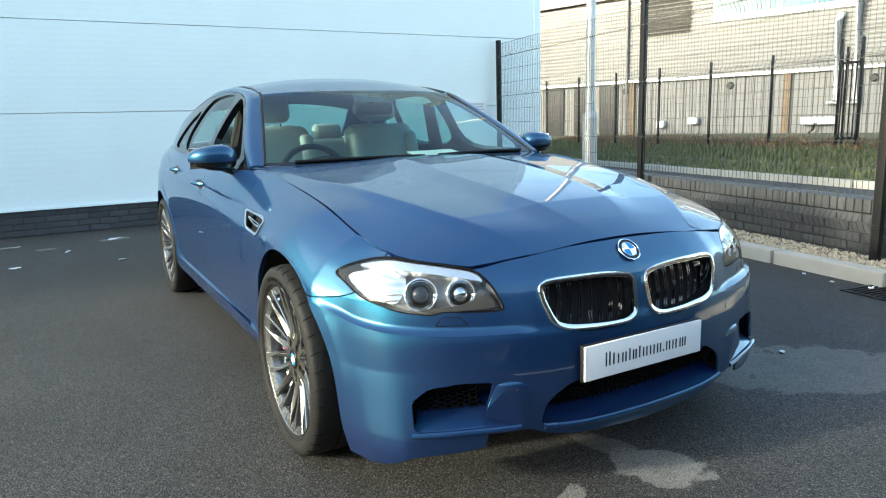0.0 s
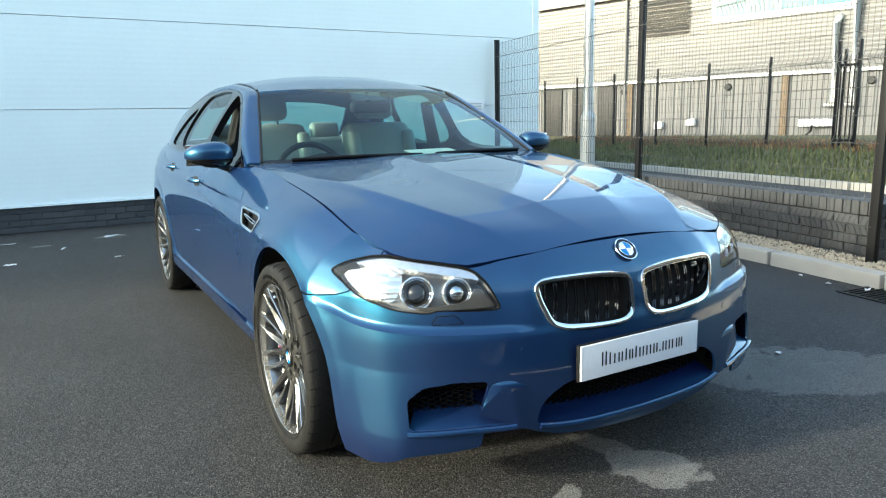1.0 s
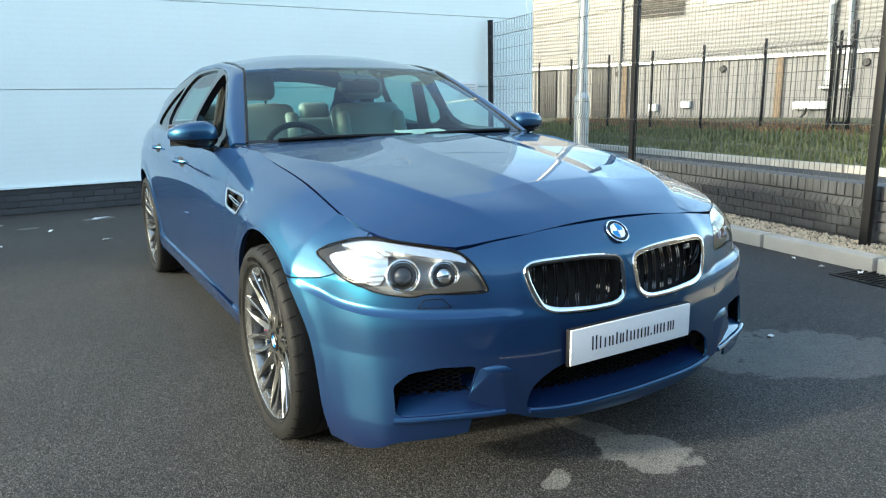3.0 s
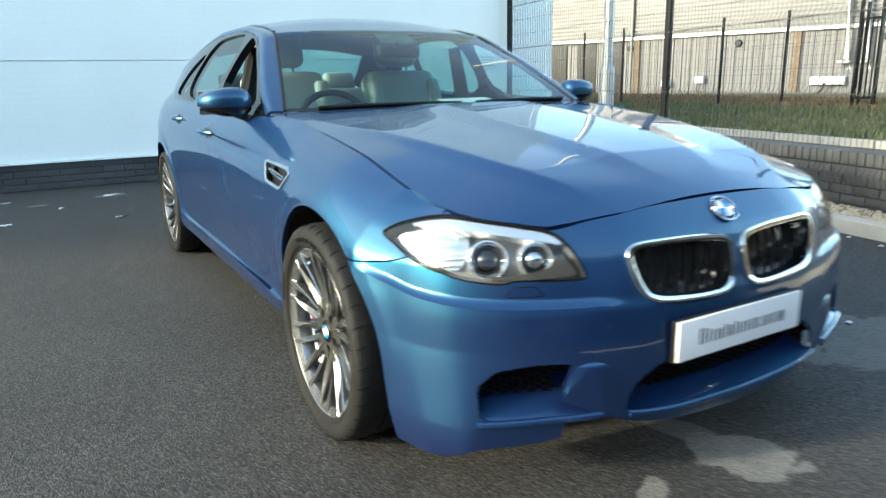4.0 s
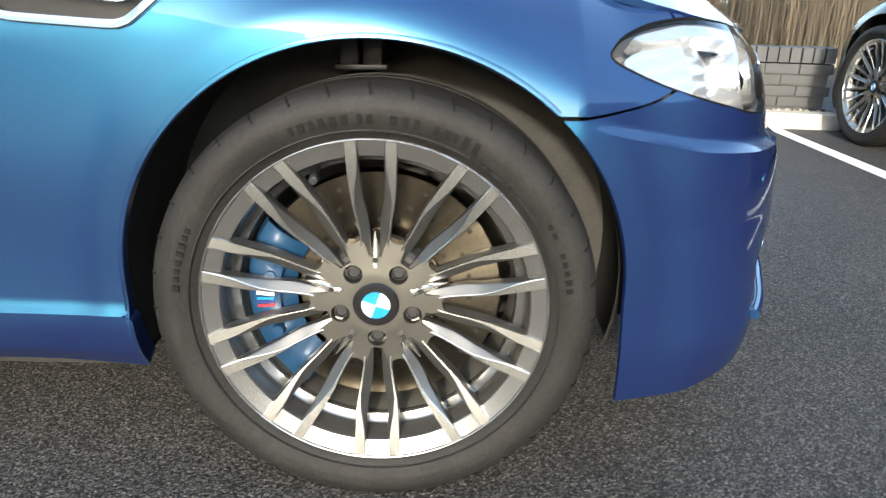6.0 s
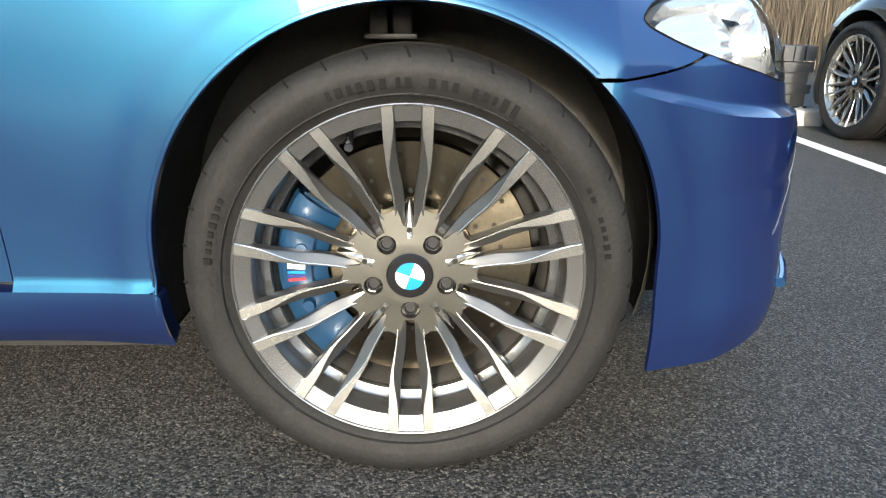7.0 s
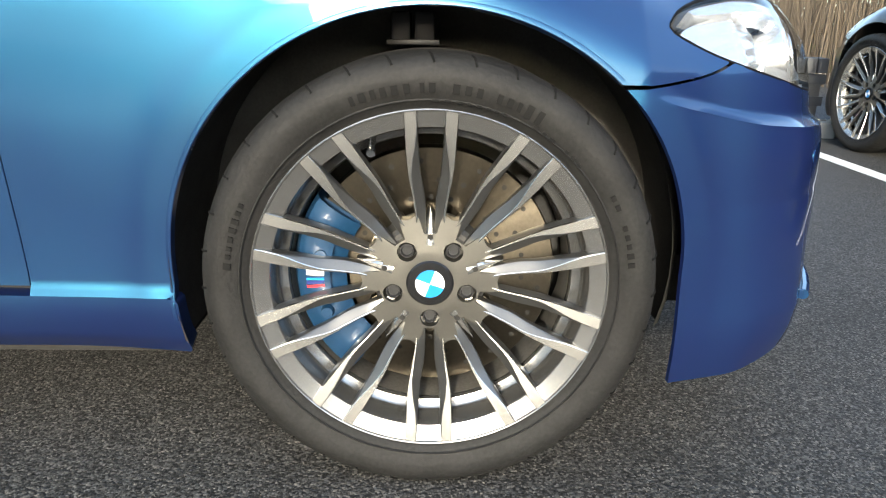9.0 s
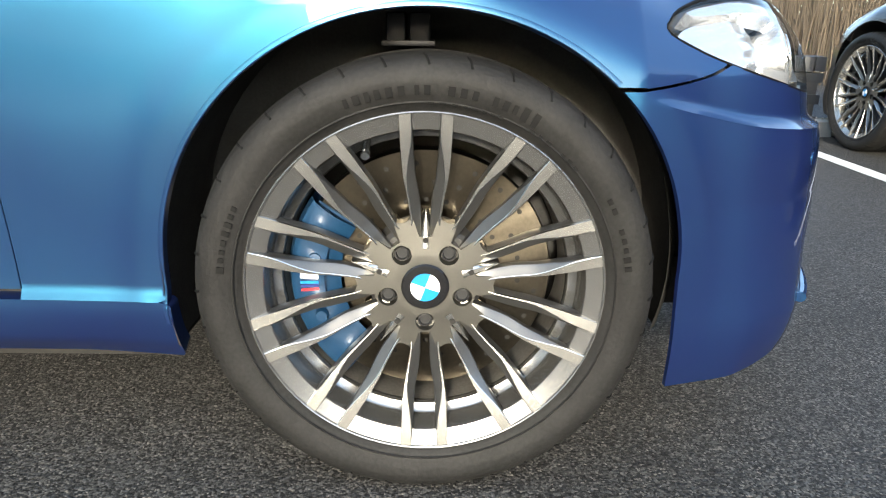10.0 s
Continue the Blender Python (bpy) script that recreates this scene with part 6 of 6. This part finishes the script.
    ci = [Curve(*zip(t, [p[k] for p in inner])) for k in range(3)]
    co = [Curve(*zip(t, oc[:, k])) for k in range(3)]
    bm = bmesh.new()
    rows = []
    for v in np.linspace(0, 1, 90):
        a, b = np.array([float(c(v)) for c in ci]), np.array([float(c(v)) for c in co])
        row = []
        for w in np.linspace(0, 1, 9):
            p = a + (b - a) * w
            bul = 0.018 * math.sin(math.pi * w)
            row.append(bm.verts.new((s * (p[0] + bul * 0.75), p[1], p[2] + bul * 0.6)))
        rows.append(row)
    for p, q in zip(rows, rows[1:]):
        for i in range(8):
            bm.faces.new((p[i], p[i + 1], q[i + 1], q[i]))
    turn_in(bm, 0.012)
    part("cant_rail", bm, PAINT, car, angle=60)
    # black rubber along the pillar's inner edge
    bm = bmesh.new()
    tube(bm, [(s * (float(ci[0](v)) - 0.006), float(ci[1](v)), float(ci[2](v)) + 0.002) for v in np.linspace(0, 0.36, 20)], 0.007, 6)
    part("screen_seal", bm, BLACK_PLASTIC, car)


def rim_pt(u, z, d, s):
    w = offset_fn(nose_p, d)(np.array([u * NU]), np.array([z]))[0]
    return Vector((s * w[0], w[1], w[2]))


def build_headlight(car, s):
    lens = pane("headlight", sheet(offset_fn(nose_p, 0.001), np.linspace(0.39 * NU, 0.99 * NU, 110), np.linspace(0.61, 0.80, 50), lambda p, z: poly_sd(p, z, HEADLIGHT) - 0.004, 0.0, s), LENS_GLASS, car, (0, 0.5, 0.7), "clear headlight with twin ringed projectors and bright reflectors")
    part("seal", band(nose_p, HEADLIGHT, 0.0020, 0.0012, 0.0004, -0.01, s), SEAL, lens)
    bowl = sheet(offset_fn(nose_p, -0.060), np.linspace(0.39 * NU, 0.99 * NU, 90), np.linspace(0.61, 0.80, 40), lambda p, z: poly_sd(p, z, HEADLIGHT) + 0.004, 0, s)
    bmesh.ops.recalc_face_normals(bowl, faces=bowl.faces)
    part("bowl", bowl, LAMP_FRAME, lens)
    # side wall of the housing
    w0, w1 = offset_fn(nose_p, -0.062)(HEADLIGHT[:, 0], HEADLIGHT[:, 1]), offset_fn(nose_p, -0.004)(HEADLIGHT[:, 0], HEADLIGHT[:, 1])
    bm = bmesh.new()
    a = [bm.verts.new((s * x, y, z)) for x, y, z in w0]
    b = [bm.verts.new((s * x, y, z)) for x, y, z in w1]
    for i in range(len(a)):
        j = (i + 1) % len(a)
        bm.faces.new((a[i], a[j], b[j], b[i]))
    part("housing", bm, LAMP_FRAME, lens)
    # outer reflector with stepped facets
    loop = smooth_loop(S((0.925, 0.722), (0.885, 0.742), (0.80, 0.758), (0.71, 0.764), (0.695, 0.72), (0.705, 0.650), (0.79, 0.670), (0.875, 0.697)), 2)
    def facets(p, z):
        base = offset_fn(nose_p, -0.016 - 0.03 * np.clip((0.80 - p / NU) / 0.1, 0, 1)[:, None])(p, z)
        step = np.abs(((z * 45 + p * 6) % 1) - 0.5) * 0.005
        return base + np.array([-0.6, 0.8, 0]) * step[:, None] * 0.8
    bm = sheet(facets, np.linspace(0.68 * NU, 0.95 * NU, 100), np.linspace(0.64, 0.78, 50), lambda p, z: poly_sd(p, z, loop), 0.02, s)
    part("reflector", bm, REFLECTOR, lens, "bright faceted reflector", angle=20)
    # eyebrow strip
    loop = smooth_loop(S((0.90, 0.756), (0.76, 0.7765), (0.615, 0.761), (0.49, 0.741), (0.462, 0.712), (0.50, 0.722), (0.62, 0.742), (0.76, 0.758), (0.88, 0.748)), 1)
    bm = sheet(offset_fn(nose_p, -0.007), np.linspace(0.45 * NU, 0.93 * NU, 100), np.linspace(0.70, 0.79, 40), lambda p, z: poly_sd(p, z, loop), 0.03, s)
    part("eyebrow", bm, REFLECTOR, lens)
    # lower inner cover
    loop = smooth_loop(S((0.435, 0.66), (0.475, 0.70), (0.49, 0.655), (0.60, 0.642), (0.66, 0.648), (0.60, 0.632), (0.50, 0.634), (0.425, 0.636)), 1)
    bm = sheet(offset_fn(nose_p, -0.015), np.linspace(0.41 * NU, 0.68 * NU, 60), np.linspace(0.62, 0.72, 24), lambda p, z: poly_sd(p, z, loop), 0.03, s)
    part("inner_cover", bm, LAMP_GREY, lens)
    for u, z, r in ((0.645, 0.694, 0.047), (0.525, 0.690, 0.042)):
        c, f = rim_pt(u, z, -0.052, s), rim_pt(u, z, -0.010, s)
        d = ((f - c).normalized() * 0.5 + Vector((s * 0.15, -1, 0.05)).normalized() * 0.5).normalized()
        q = d.to_track_quat("Z", "Y").to_matrix().to_4x4()
        for rr, th, dz, mtl, nm in ((r, 0.0032, 0.026, REFLECTOR, "ring"), (r * 0.86, 0.0014, 0.022, CHROME, "inner_ring")):
            bm = bmesh.new()
            tube(bm, [Matrix.Translation(c) @ q @ Vector((rr * math.cos(2 * math.pi * k / 40), rr * math.sin(2 * math.pi * k / 40), dz)) for k in range(40)], th, 8, True)
            part(nm, bm, mtl, lens, "bright light ring" if nm == "ring" else "")
        bm = bmesh.new()
        bmesh.ops.create_uvsphere(bm, u_segments=24, v_segments=14, radius=r * 0.66, matrix=Matrix.Translation(c) @ q @ Matrix.Translation((0, 0, 0.004)))
        part("projector", bm, GLOSS_BLACK if u > 0.6 else CHROME, lens)
        bm = bmesh.new()
        m = Matrix.Translation(c) @ q
        rings = [[bm.verts.new(m @ Vector((a * math.cos(2 * math.pi * k / 32), a * math.sin(2 * math.pi * k / 32), h))) for k in range(32)] for a, h in ((r * 0.98, 0.024), (r * 0.62, 0.002))]
        for k in range(32):
            bm.faces.new((rings[0][k], rings[0][(k + 1) % 32], rings[1][(k + 1) % 32], rings[1][k]))
        part("projector_cone", bm, LAMP_GREY, lens)
        bm = bmesh.new()
        rings = [[bm.verts.new(m @ Vector((a * math.cos(2 * math.pi * k / 32), a * math.sin(2 * math.pi * k / 32), h))) for k in range(32)] for a, h in ((r * 1.04, 0.024), (r * 1.04, -0.02))]
        for k in range(32):
            bm.faces.new((rings[0][k], rings[0][(k + 1) % 32], rings[1][(k + 1) % 32], rings[1][k]))
        part("projector_tube", bm, REFLECTOR, lens)


def build_mirror(car, s):
    """Door mirror: a rounded shell on a forked arm."""
    bm = bmesh.new()
    bmesh.ops.create_uvsphere(bm, u_segments=40, v_segments=24, radius=1.0)
    for v in bm.verts:
        x, y, z = v.co
        f = lambda t, e: math.copysign(abs(t) ** e, t)
        X, Y, Z = f(x, 0.72), f(y, 0.8), f(z, 0.75)
        Y = min(Y, 0.35)
        Z = Z * (0.80 - 0.24 * X) + 0.10 * (1 - X * X)
        v.co = (s * ((0.943 if s < 0 else 0.930) + 0.106 * X), 0.945 + 0.075 * Y + 0.03 * X * X * (X > 0), 1.045 + 0.066 * Z + 0.004 * X)
    low = bm.copy()
    for b, top in ((bm, True), (low, False)):
        bmesh.ops.bisect_plane(b, geom=b.verts[:] + b.edges[:] + b.faces[:], plane_co=(0, 0, 1.028), plane_no=(0, 0, 1), clear_inner=top, clear_outer=not top)
    mirror = part("door_mirror", bm, PAINT, car, "body coloured door mirror with a black lower shell")
    part("lower_shell", low, GLOSS_BLACK, mirror, "gloss black lower shell")
    bm = bmesh.new()
    tube(bm, [(s * x, y, z) for x, y, z in ((1.02, 0.935, 1.018), (0.96, 0.925, 1.003), (0.90, 0.925, 0.998), (0.86, 0.93, 0.990))], [0.006, 0.012, 0.014, 0.012], 8)
    part("lower_trim", bm, GLOSS_BLACK, mirror)
    bm = bmesh.new()
    tube(bm, [(s * x, y, z) for x, y, z in ((0.90, 0.945, 1.000), (0.87, 0.94, 0.985), (0.845, 0.935, 0.972), (0.82, 0.93, 0.965))], [0.020, 0.017, 0.018, 0.024], 10)
    part("arm", bm, GLOSS_BLACK, mirror)
    bm = bmesh.new()
    box(bm, s * 0.945, 0.975, 1.045, 0.19, 0.004, 0.095, bevel=0.0018)
    part("mirror_glass", bm, CHROME, mirror)


def rounded(bm, cx, cy, cz, sx, sy, sz, r=0.04, m=None, seg=4):
    vs = box(bm, cx, cy, cz, sx, sy, sz, m)
    edges = {e for v in vs for e in v.link_edges}
    bmesh.ops.bevel(bm, geom=list(edges), offset=r, segments=seg, profile=0.5, affect="EDGES")


def build_cabin(car):
    # windscreen
    def screen(a, b):
        x0, y0, z0 = 0.757 * a, 0.655 + 0.110 * a * a, 1.004 + 0 * a
        x1, y1, z1 = 0.584 * a, 1.335 + 0.055 * a * a, 1.370 - 0.018 * a * a
        bow = 4 * b * (1 - b)
        return np.stack([x0 + (x1 - x0) * b, y0 + (y1 - y0) * b - 0.012 * bow, z0 + (z1 - z0) * b + 0.016 * bow * (1 - 0.6 * a * a)], -1)

    pane("windscreen", sheet(screen, np.linspace(-1, 1, 41), np.linspace(0, 1, 25), None, 0, 1), SCREEN_GLASS, car, (0, 1.6, 0.8), "green tinted windscreen")
    bm = sheet(lambda a, b: screen(a, b) + np.array([0, -0.001, 0.0015]), np.linspace(-1, 1, 41), np.linspace(0, 0.03, 3), None, 0, 1)
    part("screen_border", bm, GLOSS_BLACK, car)
    bm = sheet(lambda a, b: screen(a, b) + np.array([0, 0.012, -0.008]), np.linspace(-0.16, 0.16, 9), np.linspace(0.80, 1.0, 6), None, 0, 1)
    part("sensor_cover", bm, GLOSS_BLACK, car)
    # roof
    IX = Curve((1.32, 0.59), (1.39, 0.584), (1.62, 0.572), (1.9, 0.568), (2.2, 0.566), (2.5, 0.560), (2.90, 0.545))
    IZ = Curve((1.32, 1.335), (1.39, 1.350), (1.62, 1.392), (1.9, 1.414), (2.2, 1.416), (2.5, 1.396), (2.90, 1.312))

    def roof(a, y):
        yy = np.maximum(y, 1.336 + 0.055 * a * a)
        return np.stack([IX(yy) * a, yy, IZ(yy) + (0.055 - 0.027 * np.clip((1.75 - yy) / 0.42, 0, 1)) * (1 - np.abs(a) ** 2.4)], -1)

    part("roof", sheet(roof, np.linspace(-1, 1, 49), np.linspace(1.336, 2.88, 60), None, 0.015, 1), PAINT, car)
    bm = sheet(lambda a, y: roof(a, y) - np.array([0, 0, 0.03]), np.linspace(-0.98, 0.98, 20), np.linspace(1.36, 2.86, 20), None, 0, 1)
    part("headlining", bm, DOORGREY, car)
    for s in (-1, 1):
        bm = bmesh.new()
        tube(bm, [(s * (float(IX(v)) - 0.012), v, float(IZ(v)) + 0.004) for v in np.linspace(1.42, 2.8, 24)], 0.006, 6)
        part("roof_strip", bm, GLOSS_BLACK, car)
    # rear window and boot
    def rear(a, b):
        x0, y0, z0 = 0.545 * a, 2.885 - 0.02 * a * a, 1.350 - 0.035 * a * a
        x1, y1, z1 = 0.66 * a, 3.42 - 0.06 * a * a, 1.090 - 0.01 * a * a
        return np.stack([x0 + (x1 - x0) * b, y0 + (y1 - y0) * b, z0 + (z1 - z0) * b], -1)

    pane("rear_window", sheet(rear, np.linspace(-1, 1, 25), np.linspace(0, 1, 9), None, 0, 1), SCREEN_GLASS, car, (0, 2.4, 0.8))
    lid = sheet(lambda a, y: np.stack([side_x(y, TOP_Z(y)) * a, y, TOP_Z(y) + 0.03 * (1 - a * a)], -1), np.linspace(-1, 1, 25), np.linspace(3.36, 3.95, 14), None, 0.01, 1)
    part("boot_lid", lid, PAINT, car)
    bm = bmesh.new()
    prev = None
    for z in np.linspace(0.25, 1.06, 16):
        w = float(side_x(3.95, z)[0])
        row = [bm.verts.new((w * a, 3.95 + 0.10 * (1 - abs(a) ** 2.5) * (1.0 if z < 0.75 else 0.7), z)) for a in np.linspace(-1, 1, 21)]
        if prev:
            for i in range(20):
                bm.faces.new((prev[i], prev[i + 1], row[i + 1], row[i]))
        prev = row
    part("rear_bumper", bm, PAINT, car)
    # dashboard
    bm = bmesh.new()
    prev = None
    for y, z, w in ((0.66, 0.955, 0.70), (0.80, 0.985, 0.74), (0.95, 0.985, 0.76), (1.05, 0.955, 0.76), (1.09, 0.88, 0.76), (1.06, 0.70, 0.74)):
        row = []
        for a in np.linspace(-1, 1, 31):
            hump = 0.045 * math.exp(-((a * w + 0.37) / 0.17) ** 2) * (1 if 0.8 < y < 1.08 else 0)
            row.append(bm.verts.new((a * w, y + 0.05 * a * a, z + hump)))
        if prev:
            for i in range(30):
                bm.faces.new((prev[i], prev[i + 1], row[i + 1], row[i]))
        prev = row
    part("dashboard", bm, DASH, car, angle=60)
    wheel = bmesh.new()
    m = Matrix.Translation((-0.37, 1.17, 0.90)) @ Matrix.Rotation(radians(66), 4, "X")
    tube(wheel, [m @ Vector((0.185 * math.cos(2 * math.pi * k / 40), 0.185 * math.sin(2 * math.pi * k / 40), 0)) for k in range(40)], 0.016, 10, True)
    for a in (-90, 15, 165):
        tube(wheel, [m @ Vector((r * math.cos(radians(a)), r * math.sin(radians(a)), -0.01)) for r in (0.03, 0.18)], 0.016, 8)
    rounded(wheel, 0, 0, -0.012, 0.15, 0.12, 0.05, 0.02, m)
    part("steering_wheel", wheel, DASH, car)
    # seats
    for sx in (-0.37, 0.37):
        seat = bmesh.new()
        rounded(seat, sx, 1.55, 0.60, 0.50, 0.52, 0.17, 0.06)
        seat_ob = part("front_seat", seat, LEATHER, car, "pale grey leather front seat")
        b = bmesh.new()
        tilt = Matrix.Translation((sx, 1.82, 0.62)) @ Matrix.Rotation(radians(-18), 4, "X")
        rounded(b, 0, 0, 0.28, 0.48, 0.15, 0.60, 0.06, tilt)
        for q in (-1, 1):
            rounded(b, q * 0.20, -0.055, 0.26, 0.09, 0.10, 0.50, 0.035, tilt)
        part("seat_back", b, LEATHER, seat_ob)
        b = bmesh.new()
        rounded(b, 0, -0.02, 0.705, 0.27, 0.11, 0.19, 0.045, tilt)
        part("headrest", b, LEATHER, seat_ob)
        for q in (-1, 1):
            b = bmesh.new()
            cyl(b, tilt @ Vector((q * 0.07, -0.01, 0.56)), tilt @ Vector((q * 0.07, -0.01, 0.64)), 0.007, 0.007, 8)
            part("headrest_post", b, CHROME, seat_ob)
    b = bmesh.new()
    rounded(b, 0, 2.55, 0.58, 1.35, 0.55, 0.20, 0.07)
    bench = part("rear_bench", b, LEATHER, car, "pale grey leather rear bench")
    tilt = Matrix.Translation((0, 2.80, 0.60)) @ Matrix.Rotation(radians(-22), 4, "X")
    b = bmesh.new()
    rounded(b, 0, 0, 0.24, 1.30, 0.16, 0.52, 0.06, tilt)
    part("bench_back", b, LEATHER, bench)
    for sx in (-0.38, 0.0, 0.38):
        b = bmesh.new()
        rounded(b, sx, -0.01, 0.555, 0.24, 0.09, 0.15, 0.04, tilt)
        part("rear_headrest", b, LEATHER, bench)
    b = bmesh.new()
    rounded(b, 0, 3.20, 1.02, 1.35, 0.40, 0.05, 0.02)
    part("parcel_shelf", b, DASH, car)
    b = bmesh.new()
    box(b, 0, 1.9, 0.36, 1.5, 2.4, 0.08)
    part("cabin_floor", b, DASH, car, smooth=False)
    b = bmesh.new()
    rounded(b, 0.02, 1.27, 1.262, 0.24, 0.05, 0.065, 0.022)
    cyl(b, (0.02, 1.28, 1.27), (0.02, 1.31, 1.34), 0.012, 0.018, 10)
    part("interior_mirror", b, DASH, car)
    for s in (-1, 1):
        b = bmesh.new()
        rounded(b, s * 0.74, 1.75, 0.76, 0.10, 1.7, 0.44, 0.04)
        part("door_lining", b, DASH, car)
        b = bmesh.new()
        tube(b, [(s * 0.66, 1.70, 0.55), (s * 0.665, 1.69, 1.0), (s * 0.60, 1.68, 1.30)], [0.05, 0.045, 0.035], 8)
        part("b_post_lining", b, DASH, car)


blue_car = build_car()
paper = tagged(mesh_ob("paper_sheet", *boxes_mesh([(Matrix.Translation((0.24, 0.90, 1.010)) @ Matrix.Rotation(radians(7), 4, "Z") @ Matrix.Rotation(radians(9), 4, "X"), 0.30, 0.21, 0.002)]), WHITE), "white sheet of paper lying on the dashboard", "paper")

# ---- the black car in the next bay: same make, other paint ----


def repaint(src, m, paint):
    """A second car from the first one's pieces, with its panels in another paint."""
    made, meshes = {}, {}
    for o in (src, *src.children_recursive):
        c = o.copy()
        scene.collection.objects.link(c)
        made[o] = c
        c.parent = made.get(o.parent)
        if o.data and o.data.materials and o.data.materials[0] == PAINT:
            if o.data not in meshes:
                meshes[o.data] = o.data.copy()
                meshes[o.data].materials[0] = paint
            c.data = meshes[o.data]
        for bad in ("body coloured", "blue"):
            if "label" in c.keys() and bad in c["label"]:
                c["label"] = c["label"].replace(bad, "black painted")
    made[src].matrix_basis = m
    return made[src]


black_car = repaint(blue_car, pose(2.25, -3.50, 0, 0, 0, 90), BLACKCAR)
tagged(black_car, "black saloon with multi-spoke alloy wheels in the next bay", "car")

# ---- bricks of the plinth and of the low wall ----


def brick_mesh(name, l, d, h):
    bm = bmesh.new()
    box(bm, 0, 0, 0, l, d, h, bevel=0.003)
    me = bpy.data.meshes.new(name)
    bm.to_mesh(me)
    bm.free()
    me.materials.append(BRICK)
    return me


STRETCHER, HEADER = brick_mesh("brick", 0.215, 0.10, 0.065), brick_mesh("coping_brick", 0.065, 0.215, 0.10)
bm = bmesh.new()
box(bm, (CORNER_X - 26) / 2, WALL_Y + 0.08, 0.149, CORNER_X + 26, 0.14, 0.298)
plinth = struct(bm_ob("plinth", bm, MORTAR, smooth=False), "dark engineering brick plinth under the white panels", "wall")
rest = []
for row in range(4):
    for k in range(-60, 26):
        x = 0.2 + k * 0.225 + (0.112 if row % 2 else 0)
        z = 0.040 + 0.075 * row
        if x > CORNER_X or x < -12:
            continue
        m = Matrix.Translation((x, WALL_Y + 0.045 + random.uniform(-0.002, 0.002), z))
        if -4.5 < x < 1.6:
            ob = new("brick", STRETCHER)
            ob.parent = plinth
            ob.matrix_local = m @ Matrix.Diagonal((1, 1, 1.0, 1))
        else:
            rest.append((m, 0.215, 0.10, 0.065))
ob = mesh_ob("brick_rest", *boxes_mesh(rest), BRICK)
ob.parent = plinth
ob["kind"] = "stuff"

ROT = Matrix.Rotation(math.atan2(1, 0.215), 4, "Z")
low_wall = struct(new("low_wall", None), "low dark brick wall with a brick on edge coping", "wall")
core = mesh_ob("core", *boxes_mesh([(Matrix.Translation((low_wall_x(2.19) + 0.115, 2.19, 0.2)) @ ROT, 10.1, 0.19, 0.39)]), MORTAR)
core.parent = low_wall
u = Vector((0.215, 1, 0)).normalized()
nrm = Vector((-u.y, u.x, 0))
o = Vector((low_wall_x(0), 0, 0))
rest = []
for row in range(5):
    for k in range(-12, 32):
        s = k * 0.225 + (0.112 if row % 2 else 0)
        m = Matrix.Translation(o + u * s - nrm * (0.045 + random.uniform(-0.002, 0.002)) + Vector((0, 0, 0.03 + 0.075 * row + 0.037))) @ ROT
        if -2.2 < s < 5.0 and row > 0:
            ob = new("brick", STRETCHER)
            ob.parent = low_wall
            ob.matrix_local = m
        else:
            rest.append((m, 0.215, 0.10, 0.065))
for k in range(-37, 96):
    s = k * 0.075
    m = Matrix.Translation(o + u * s - nrm * (0.10 + random.uniform(-0.002, 0.002)) + Vector((0, 0, 0.46))) @ ROT
    if -1.6 < s < 4.8:
        ob = new("coping_brick", HEADER)
        ob.parent = low_wall
        ob.matrix_local = m
    else:
        rest.append((m, 0.065, 0.215, 0.10))
ob = mesh_ob("brick_rest", *boxes_mesh(rest), BRICK)
ob.parent = low_wall
ob["kind"] = "stuff"
